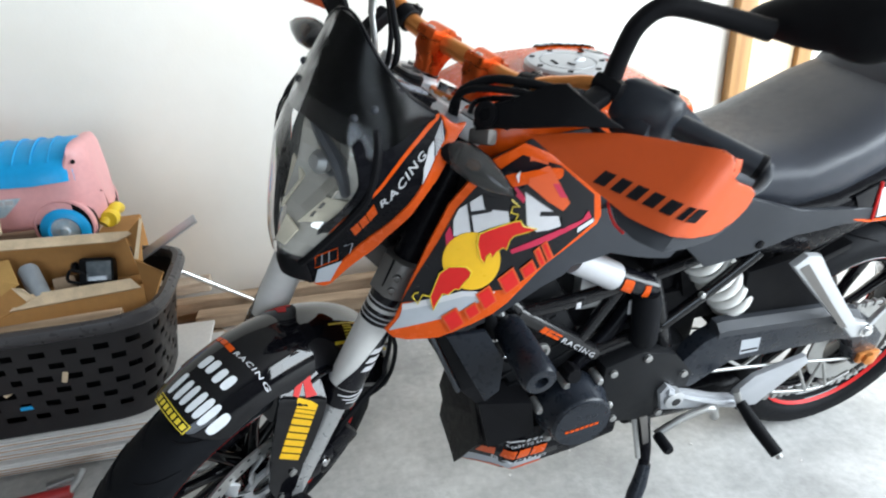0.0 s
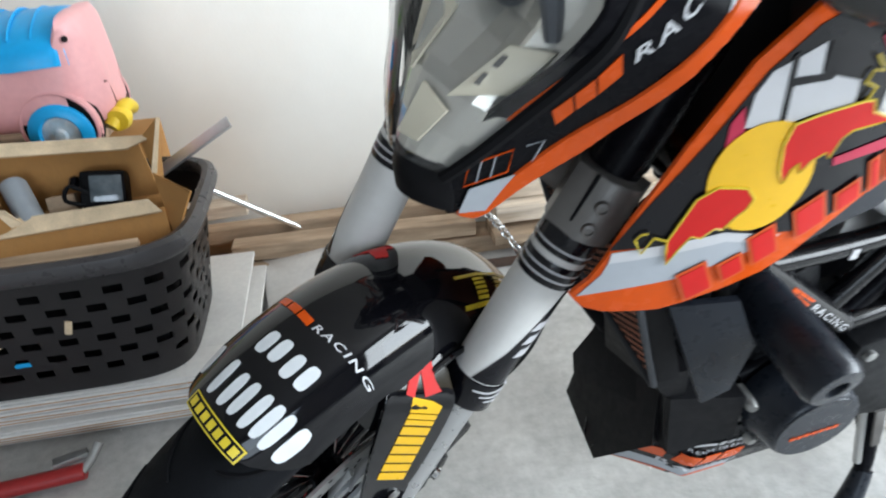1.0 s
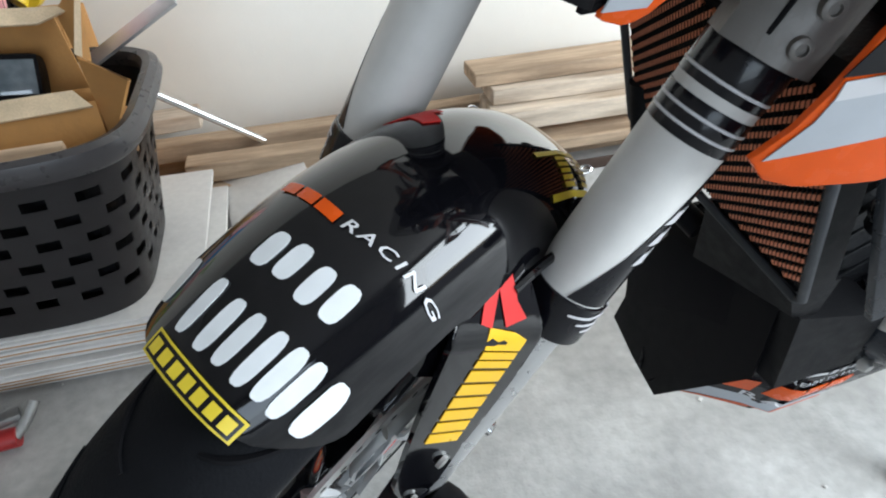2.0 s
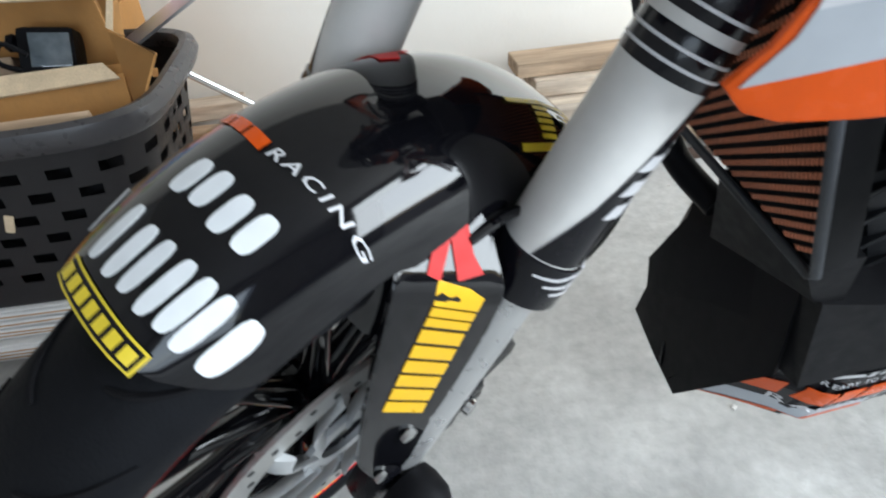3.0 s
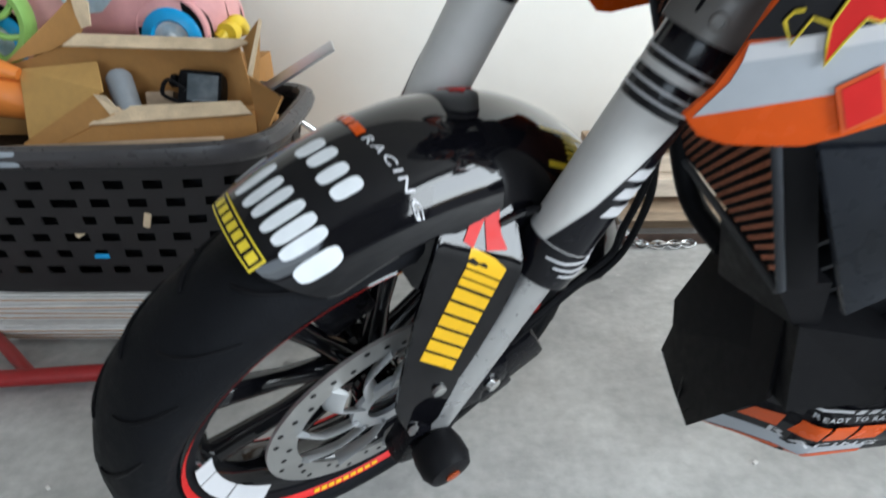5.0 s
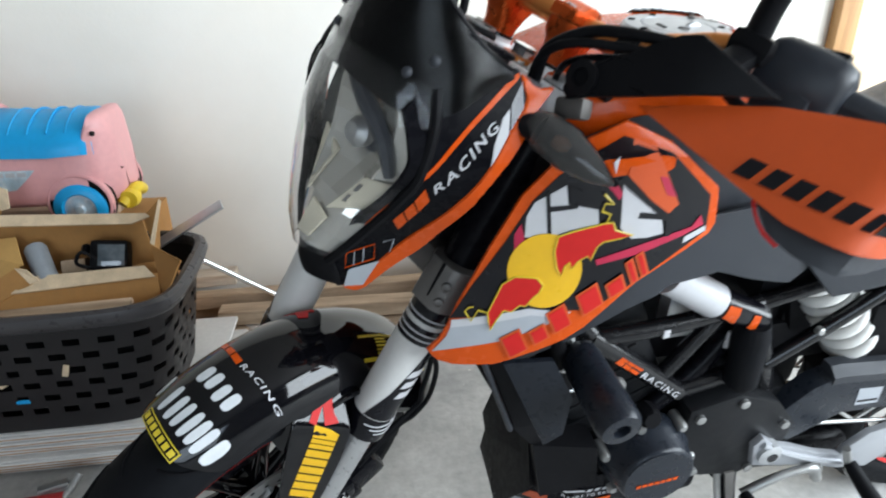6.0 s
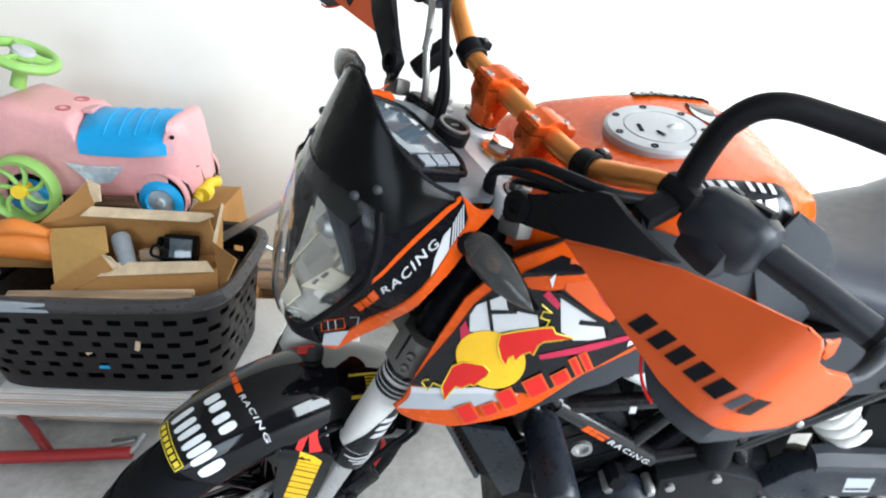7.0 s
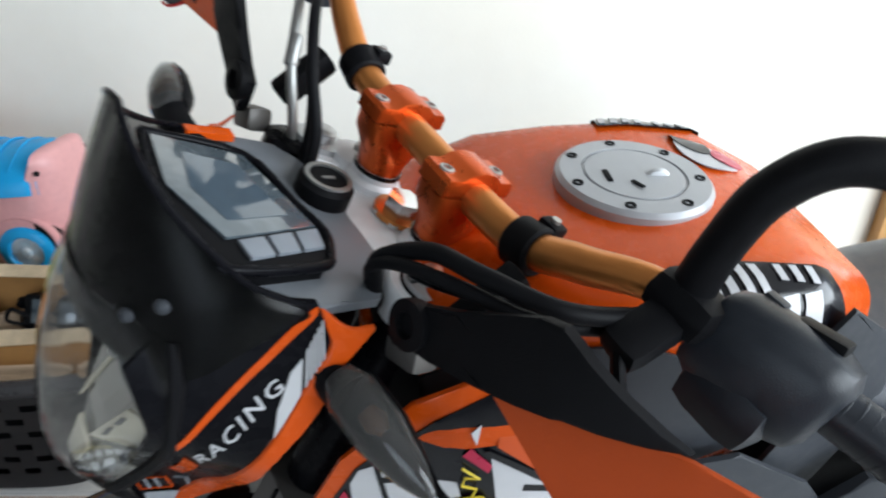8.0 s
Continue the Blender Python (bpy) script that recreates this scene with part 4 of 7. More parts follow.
for quad in ([(0.30, 0.590), (0.78, 0.610), (0.80, 0.650), (0.46, 0.640)], [(-0.20, 0.545), (0.30, 0.548), (0.42, 0.580), (-0.10, 0.588)], [(-0.75, 0.600), (-0.38, 0.590), (-0.30, 0.640), (-0.70, 0.655)]):
    part("lamp_facet", plate(quad, inside, 0.003, 0, 0.0008), CREAM, lamp, "cream reflector facet", STEER)
for v, u in ((0.52, 0.612), (0.66, 0.616), (0.54, 0.628), (0.68, 0.632)):
    part("lamp_slot", plate([(v - 0.05, u - 0.005), (v + 0.05, u - 0.005), (v + 0.05, u + 0.005), (v - 0.05, u + 0.005)], lambda a, b, w: inside(a, b, w + 0.0032), 0.0008, 0), CLAMP, lamp, "", STEER)
part("lamp_bridge", tube([bowl(0.735, -0.6, 0.008), bowl(0.715, 0.0, 0.014), bowl(0.690, 0.45, 0.012), bowl(0.655, 0.70, 0.008)], [0.006, 0.010, 0.010, 0.006], 8, 4), GREY_PLASTIC, lamp, "dark bridge across the reflector", STEER)
spart("reflector_shade", lathe([(0.016, 0.0), (0.018, 0.008), (0.012, 0.012)], 24, (0.124, 0, 0.672), (1, 0, 0)), GREY_PLASTIC, lamp)
spart("bulb_shield", lathe([(0.015, 0.0), (0.017, 0.012), (0.010, 0.022), (0.002, 0.024)], 20, (0.145, 0, 0.675), (1, 0, 0)), STEEL, lamp)
spart("lamp_bezel", join(*[tube([(r[3] - 0.004, s * (r[1] + 0.003), r[0]) for r in LENS_ROWS], 0.006, 8, 4) for s in (1, -1)]), BLACK, lamp)
CHIN = [(0.487, 0.034, 0.148, 0.118), (0.505, 0.036, 0.160, 0.130), (0.532, 0.031, 0.168, 0.150)]
spart("fairing_chin", sheet(bowed(CHIN), list(np.linspace(0.487, 0.535, 6)), qs, 0.003), BLACK, bike, "black chin under the headlamp")
spart("fairing_back", box(0.05, 0.12, 0.20, Matrix.Translation((0.068, 0, 0.68)), 0.02, 0.9), BLACK, bike, "black headlamp backshell")
spart("head_shell", join(box(0.10, 0.10, 0.16, Matrix.Translation((0.035, 0, 0.66)), 0.02), box(0.07, 0.13, 0.05, Matrix.Translation((0.06, 0, 0.745)), 0.015)), BLACK, bike, "black shell behind the headlamp")

def track(pts):
    """A smooth curve through points, by a number from 0 to 1."""
    fine_ = spline(pts, 8)
    acc = np.cumsum([0.0] + [(fine_[i + 1] - fine_[i]).length for i in range(len(fine_) - 1)])
    acc = acc / acc[-1]
    return lambda q: Vector([float(np.interp(q, acc, [p[k] for p in fine_])) for k in range(3)])


VIS_TOP = track([(0.193, 0.0, 0.880), (0.194, 0.018, 0.876), (0.187, 0.036, 0.862), (0.177, 0.050, 0.848), (0.164, 0.063, 0.836), (0.148, 0.076, 0.825), (0.131, 0.090, 0.815), (0.098, 0.102, 0.806)])
VIS_LOW = track([(0.203, 0.0, 0.738), (0.198, 0.030, 0.735), (0.185, 0.056, 0.731), (0.175, 0.074, 0.732), (0.162, 0.093, 0.740), (0.148, 0.104, 0.755), (0.123, 0.106, 0.778), (0.092, 0.107, 0.800)])


def visor(u, v, w):
    """u from the lower edge to the rim, v across."""
    p = VIS_LOW(abs(v)).lerp(VIS_TOP(abs(v)), u)
    p += Vector((0.8, 0.6 * abs(v), 0.0)) * (0.003 * math.sin(math.pi * u) + w - 0.002)
    return Vector((p.x, math.copysign(p.y, v) if v else p.y, p.z))


vis = spart("visor", sheet(visor, list(np.linspace(0, 1, 26)), list(np.linspace(-1, 1, 49)), 0.003), VISOR, bike, "dark tinted fly screen")
for s in (1, -1):
    for p in ((0.184, 0.056, 0.769), (0.178, 0.075, 0.788)):
        best = min(((visor(a / 30, b / 30 * s, 0.003) - Vector((p[0], s * p[1], p[2]))).length, a, b) for a in range(31) for b in range(31))
        spart("visor_screw", lathe([(0.0052, 0.0), (0.0052, 0.002), (0.0040, 0.0035), (0.001, 0.005)], 16, visor(best[1] / 30, best[2] / 30 * s, 0.003), (0.75, s * 0.6, 0.1)), GREY_PLASTIC, vis, "domed steel screw")

spart("visor_lip", tube([visor(1.0, q, 0.0015) for q in np.linspace(-1, 1, 33)], 0.0024, 8, 1), SATIN, vis, "rolled visor rim")
spart("visor_backing", sheet(lambda u, v, w: visor(u, v, w - 0.0035), list(np.linspace(0.0, 0.97, 20)), list(np.linspace(-0.10, 0.995, 41)), 0.003), SATIN, vis, "black shroud behind the tinted screen")

# instruments
dm = lambda u, v, w: Vector((u, v, 0.815 + 0.12 * (u - 0.10) + w))
dash = spart("instrument_panel", plate([(0.153, -0.066), (0.078, -0.057), (0.048, 0.035), (0.056, 0.060), (0.070, 0.075), (0.135, 0.081), (0.150, 0.066), (0.162, 0.0)][::-1], lambda u, v, w: dm(u, v, w - 0.026), 0.026, 0, 0.004), BLACK, bike, "black digital instrument panel")
spart("panel_bezel", tube([dm(u, v, 0.000) for u, v in ((0.153, -0.066), (0.078, -0.057), (0.060, 0.0), (0.049, 0.035), (0.057, 0.060), (0.071, 0.074), (0.134, 0.080), (0.150, 0.066), (0.162, 0.0), (0.153, -0.066))], 0.0038, 10, 4), SATIN, dash, "rounded black bezel")
spart("display", plate([(0.149, -0.061), (0.081, -0.053), (0.056, 0.031), (0.134, 0.052), (0.156, 0.0)][::-1], lambda u, v, w: dm(u, v, w + 0.0005), 0.002, 0, 0.0008), LCD, dash, "grey LCD behind glossy glass")
spart("display_window", plate([(0.132, -0.042), (0.092, -0.036), (0.076, 0.022), (0.126, 0.034), (0.140, 0.0)][::-1], lambda u, v, w: dm(u, v, w + 0.0026), 0.0005, 0), LCD_FIELD, dash, "blue-grey display field")
for k in range(3):
    a, b = k / 3, (k + 0.86) / 3
    bx0, bx1 = (0.057, 0.035), (0.130, 0.055)
    by0, by1 = (0.061, 0.056), (0.127, 0.072)
    mix = lambda p, q, t: (p[0] + (q[0] - p[0]) * t, p[1] + (q[1] - p[1]) * t)
    spart("panel_button", plate([mix(bx0, bx1, a), mix(by0, by1, a), mix(by0, by1, b), mix(bx0, bx1, b)], lambda u, v, w: dm(u, v, w + 0.0005), 0.003, 0, 0.001), BUTTON, dash, "pale grey instrument button")
spart("panel_surround", plate([(0.010, -0.070), (0.004, 0.0), (0.004, 0.066), (0.030, 0.098), (0.080, 0.102), (0.118, 0.084), (0.146, 0.056), (0.166, 0.0), (0.146, -0.056), (0.118, -0.084), (0.080, -0.102), (0.030, -0.098)],
                              lambda u, v, w: Vector((u, v, 0.795 + 0.06 * (u - 0.10) + w)), 0.008, 0.02, 0.002), SURROUND, bike, "smooth grey panel surround")
spart("orange_tab", plate([(0.074, -0.096), (0.074, -0.084), (0.112, -0.086), (0.112, -0.097)], lambda u, v, w: Vector((u, v, 0.806 + w)), 0.006, 0, 0.001), ORANGE, bike)

# indicators
for s in (1, -1):
    far = Vector((0.010, 0.0, 0.010)) if s > 0 else Vector((0.045, 0.012, 0.046))
    st = spart("indicator_stalk", tube([far + Vector(p) for p in ((0.062, s * 0.095, 0.752), (0.066, s * 0.125, 0.755), (0.064, s * 0.150, 0.757))], 0.011, 12, 4, 1.3), BLACK, bike, "black indicator stalk")
    ring = []
    for q, a, b in ((0.0, 0.012, 0.014), (0.15, 0.018, 0.021), (0.45, 0.0175, 0.0215), (0.75, 0.011, 0.014), (0.92, 0.004, 0.006), (1.0, 0.001, 0.002)):
        c = far + Vector((0.064 - 0.022 * q, s * (0.138 + 0.098 * q), 0.760 - 0.010 * q))
        ring.append([c + Vector((a * math.cos(t), 0, b * math.sin(t))) for t in np.linspace(0, 2 * math.pi, 18, endpoint=False)])
    spart("indicator_lens", loft(ring), SMOKE, st, "smoked clear indicator lens")
    spart("indicator_back", loft([[p + (p - sum(r, Vector()) / len(r)) * 0.04 for p in r if True] for r in [[Vector((min(p.x, far.x + 0.060 - 0.022 * k * 0.25), p.y, p.z)) for p in rr] for k, rr in enumerate(ring)]]), BLACK, st)
    spart("indicator_bulb", lathe([(0.005, 0), (0.007, 0.01), (0.003, 0.018)], 14, far + Vector((0.056, s * 0.165, 0.757)), (-0.2, s, 0)), AMBER, st)

# hand guards
def guard(u, v, w, s=1):
    """u outwards, v up; leans back at the top and turns back along the side at the outer end."""
    k = max(0.0, u - 0.43)
    x = 0.030 - 0.40 * (v - 0.82) - 8.0 * min(max(0.0, u - 0.40), 0.03) ** 2 - 0.80 * k
    return Vector((x + w, s * (min(u, 0.43) + 0.33 * k + w * 0.8 * min(1.0, 40 * k)), v))


def guard_mount_face(u, v, w, s=1):
    return Vector((0.042 - 4.8 * max(0.0, u - 0.22) ** 2 + w, s * u, v))


for s in (1, -1):
    G = lambda u, v, w, s=s: guard(u, v, w, s)
    C = lambda u, v, w, s=s: guard_mount_face(u, v, w, s)
    gd = spart("hand_guard", plate([(0.205, 0.831), (0.254, 0.859), (0.308, 0.8875), (0.352, 0.9034), (0.398, 0.918), (0.415, 0.9235), (0.427, 0.922), (0.437, 0.915), (0.448, 0.902), (0.4675, 0.8975), (0.50, 0.8967), (0.516, 0.890), (0.520, 0.870), (0.512, 0.850), (0.50, 0.836), (0.4655, 0.8251), (0.42, 0.817), (0.377, 0.812), (0.327, 0.817), (0.254, 0.8255)],
                                   G, 0.005, 0.010, 0.0018), ORANGE_PLASTIC, bike, "orange plastic hand guard")
    spart("guard_wall", plate([(0.428, 0.921), (0.436, 0.916), (0.449, 0.900), (0.460, 0.897), (0.460, 0.906), (0.446, 0.920)], lambda u, v, w: G(u, v, w - 0.010) + Vector((-0.012 if u > 0.44 else 0.0, 0, 0)), 0.006, 0.01, 0.002), ORANGE_PLASTIC, gd)
    spart("guard_spoiler", plate([(0.345, 0.814), (0.368, 0.798), (0.395, 0.794), (0.430, 0.798), (0.470, 0.808), (0.505, 0.824), (0.522, 0.848), (0.527, 0.869), (0.520, 0.894), (0.511, 0.892), (0.514, 0.870), (0.506, 0.851), (0.494, 0.838), (0.4655, 0.829), (0.42, 0.821), (0.377, 0.816)],
                                 lambda u, v, w: G(u, v, w - 0.007), 0.007, 0.012, 0.002), GREY_PLASTIC, gd, "grey deflector edge")
    spart("guard_end", tube([(-0.142, s * 0.440, 0.916), (-0.125, s * 0.452, 0.905), (-0.095, s * 0.456, 0.892), (-0.066, s * 0.452, 0.882)], [0.013, 0.010, 0.008, 0.006], 12, 6, 0.6), GREY_PLASTIC, gd, "dark strap to the bar end")
    spart("guard_cover", plate([(0.135, 0.815), (0.133, 0.836), (0.150, 0.846), (0.1754, 0.8663), (0.200, 0.889), (0.2180, 0.905), (0.2305, 0.911), (0.3065, 0.893), (0.258, 0.868), (0.205, 0.838), (0.161, 0.815), (0.142, 0.803)],
                               C, 0.009, 0.02, 0.003), BLACK, gd, "black guard mount cover")
    spart("red_piping", tube([G(u, v, 0.001) for u, v in ((0.343, 0.815), (0.352, 0.806), (0.367, 0.797), (0.382, 0.794))], 0.0016, 8, 3), RED, gd)
    spart("bar_end", lathe([(0.017, 0), (0.017, 0.010), (0.011, 0.014)], 20, (-0.136, s * 0.432, 0.915), (-0.2, s, 0)), BLACK, gd)
    spart("guard_mount", box(0.024, 0.034, 0.022, Matrix.Translation((0.030, s * 0.145, 0.796)) @ Matrix.Rotation(0.4, 4, "X"), 0.006), CLAMP, gd, "bare cast guard bracket")
    spart("mount_stay", box(0.060, 0.022, 0.024, Matrix.Translation((-0.010, s * 0.150, 0.842)) @ Matrix.Rotation(0.9, 4, "Y"), 0.006), BLACK, gd)
    spart("mount_eye", lathe([(0.0155, 0.0), (0.017, 0.004), (0.017, 0.012), (0.009, 0.013), (0.008, 0.008), (0.001, 0.008)], 22, (0.044, s * 0.149, 0.829), (1, 0, 0)), BLACK, gd, "black guard mount end with a sunken bolt")
    spart("mount_screw", lathe([(0.008, 0), (0.008, 0.003), (0.004, 0.0035)], 14, (0.048, s * 0.142, 0.814), (1, s * 0.3, 0)), SATIN, gd)
    base = (lambda u, v, w: G(0.3151 + u, 0.8246 + 0.125 * u + v, w + 0.0055)) if s > 0 else (lambda u, v, w: G(0.4457 - u, 0.8409 - 0.125 * u + v, w + 0.0055))
    pieces("maker_bar", bars([1.1, 1, 1, 1, 1, 0.5, 1], 0.136, 0.0175, base, 0.34, 0.0007, 0.25 * s), DARK, gd, spart, "dark slanted sticker bar")

# cables by the instruments
for pts, r, m_ in ((((-0.012, -0.205, 0.905), (0.002, -0.175, 0.895), (0.014, -0.138, 0.858), (0.010, -0.112, 0.815), (0.006, -0.100, 0.770), (0.010, -0.07, 0.70)), 0.0048, STEEL),
                   (((-0.020, -0.185, 0.925), (0.010, -0.135, 0.910), (0.022, -0.090, 0.875), (0.017, -0.060, 0.828), (0.016, -0.055, 0.76)), 0.0052, BLACK),
                   (((-0.020, -0.190, 0.915), (0.000, -0.150, 0.905), (0.014, -0.110, 0.880), (0.012, -0.082, 0.830), (0.010, -0.070, 0.76)), 0.0042, BLACK),
                   (((-0.046, 0.232, 0.904), (0.014, 0.212, 0.897), (0.036, 0.165, 0.884), (0.040, 0.125, 0.868), (0.047, 0.096, 0.838), (0.034, 0.088, 0.808), (0.000, 0.080, 0.755)), 0.0062, BLACK),
                   (((-0.050, 0.236, 0.896), (0.018, 0.205, 0.882), (0.040, 0.155, 0.867), (0.050, 0.110, 0.846), (0.040, 0.086, 0.815), (-0.010, 0.070, 0.750)), 0.0050, BLACK),
                   (((-0.040, 0.220, 0.885), (0.006, 0.180, 0.868), (0.028, 0.140, 0.850), (0.020, 0.105, 0.828), (-0.010, 0.085, 0.800)), 0.0040, SATIN)):
    spart("control_cable", tube(pts, r, 10, 7), m_, bike, "control cable looping from the handlebar")
spart("hose_banjo", lathe([(0.008, -0.010), (0.0085, -0.008), (0.0085, 0.010), (0.006, 0.012)], 16, (-0.014, -0.208, 0.908), (0.2, 0.4, 1)), STEEL, bike, "steel brake hose fitting")
spart("hose_ferrule", lathe([(0.0058, -0.012), (0.0064, -0.010), (0.0064, 0.014), (0.0058, 0.016)], 14, (0.012, -0.144, 0.866), (-0.2, -0.5, 0.7)), STEEL, bike, "steel brake hose ferrule")
for s in (1, -1):
    ear = spart("clamp_ear", lathe([(0.027, 0.768), (0.0285, 0.772), (0.0285, 0.797), (0.026, 0.804), (0.017, 0.808), (0.002, 0.809)], 30, (-0.052, s * 0.082, 0), (0, 0, 1)), CAST, bike, "bright cast clamp end round the fork top")
    spart("ear_bolt", lathe([(0.0085, 0), (0.0085, 0.005), (0.005, 0.006)], 6, (-0.052, s * 0.082, 0.8085), (0, 0, 1)), STEEL, ear)
spart("tie_tag", box(0.004, 0.010, 0.014, Matrix.Translation((-0.0534, 0.0275, 0.5424)) @ Matrix.Rotation(0.5, 4, "X"), 0.001), WHITE, bike, "white cable tie end")

# ---- tank, seat, engine and rear: fixed to the frame ----
def rounded(sections, n=3):
    """Rings of a symmetric body: each section is its place ahead and a list of (y, z) from the middle top round to the middle bottom."""
    rings = []
    for x, half in sections:
        pts = spline([(x, y, z) for y, z in half], n)
        rings.append(pts + [Vector((p.x, -p.y, p.z)) for p in pts[-2:0:-1]])
    return rings


def tank_sec(x, zc, w, drop, dz):
    return x, [(0, zc), (w * 0.55, zc), (w * 0.88, zc - 0.004), (w, zc - 0.035), (w * 1.0, zc - drop * 0.45), (w * 0.82, zc - drop * 0.85), (w * 0.5, zc - drop), (0, zc - drop - dz)]


TANK_Y = -0.022
TANK = [(1.000, 0.925, 0.060, 0.10), (0.985, 0.955, 0.095, 0.15), (0.945, 0.984, 0.130, 0.22), (0.880, 1.000, 0.150, 0.27), (0.800, 1.004, 0.158, 0.28), (0.720, 1.005, 0.158, 0.28), (0.650, 0.998, 0.146, 0.26), (0.585, 0.968, 0.118, 0.21), (0.555, 0.915, 0.08, 0.13)]
tank = part("fuel_tank", loft(rounded([tank_sec(*r, 0.0) for r in TANK], 4)), ORANGE, bike, "glossy orange fuel tank", Matrix.Translation((0, TANK_Y, 0)), 60)


def on_tank(x, a, lift, s):
    """A place on the tank's skin: x ahead, a from the middle of its top round to below."""
    rows = sorted(TANK)
    zc, w, drop = (float(np.interp(x, [r[0] for r in rows], [r[k] for r in rows])) for k in (1, 2, 3))
    pts = spline([(x, y, z) for y, z in tank_sec(x, zc, w, drop, 0.0)[1]], 4)
    acc = np.cumsum([0.0] + [(pts[i + 1] - pts[i]).length for i in range(len(pts) - 1)])
    at = lambda q: Vector([float(np.interp(q, acc, [p[k] for p in pts])) for k in range(3)])
    t = (at(a + 0.006) - at(a - 0.006)).normalized()
    p = at(a) + Vector((0, -t.z, t.y)) * lift
    return Vector((p.x, s * p.y + TANK_Y, p.z))


CAP = Vector((0.752, TANK_Y - 0.006, 1.006))
cap = part("fuel_cap", lathe([(0.070, -0.006), (0.070, 0.004), (0.066, 0.008), (0.047, 0.0085), (0.0465, 0.0065), (0.0445, 0.0065), (0.044, 0.0085), (0.003, 0.0095)], 48, CAP, (-0.05, 0.0, 1)), CAP_GREY, bike, "silver-grey fuel cap with a ring of bolts")
for k in range(7):
    a = 2 * math.pi * k / 7 + 0.3
    part("cap_bolt", lathe([(0.0048, 0.006), (0.0048, 0.0092), (0.0025, 0.0092), (0.0022, 0.007)], 12, CAP + Vector((0.058 * math.cos(a), 0.058 * math.sin(a), 0.003 * math.cos(a))), (0, 0, 1)), RUBBER, cap)
part("key_flap", box(0.005, 0.020, 0.002, Matrix.Translation(CAP + Vector((0.026, 0.006, 0.0105))), 0.0007), RUBBER, cap, "dark key slot")
part("cap_mark", box(0.004, 0.014, 0.0012, Matrix.Translation(CAP + Vector((0.004, 0.022, 0.0105))) @ Matrix.Rotation(0.5, 4, "Z"), 0.0004), RUBBER, cap)
part("cap_lock", lathe([(0.014, 0.0085), (0.012, 0.0115), (0.003, 0.0125)], 20, CAP + Vector((-0.020, -0.006, 0))), ALU, cap, "domed lock cover")
top_map = lambda u, v, w: Vector((u, v + TANK_Y, float(np.interp(u, [0.585, 0.65, 0.72, 0.8], [0.968, 0.998, 1.005, 1.004])) + w - 0.9 * max(0.0, abs(v) - float(np.interp(u, [0.6, 0.65, 0.72], [0.05, 0.075, 0.12]))) ** 1.2))
part("tank_sticker", plate(ellipse(0.655, -0.070, 0.030, 0.042), lambda u, v, w: top_map(u, v, w + 0.002), 0.001, 0.015), WHITE, tank, "round white sticker")
part("tank_sticker", plate(ellipse(0.640, -0.055, 0.016, 0.016), lambda u, v, w: top_map(u, v, w + 0.0032), 0.0008, 0.01), MAGENTA, tank)
part("tank_sticker", plate(ellipse(0.668, -0.082, 0.012, 0.026, 16, 0.4), lambda u, v, w: top_map(u, v, w + 0.0032), 0.0008, 0.01), DARK, tank)


def shr(x, z):
    """How far the tank's cowl stands out to the side."""
    y = 0.174 - (1.08 * (x - 0.92) ** 2 if x > 0.92 else 0.35 * (x - 0.92) ** 2)
    return y - 0.5 * max(0.0, z - 0.93)


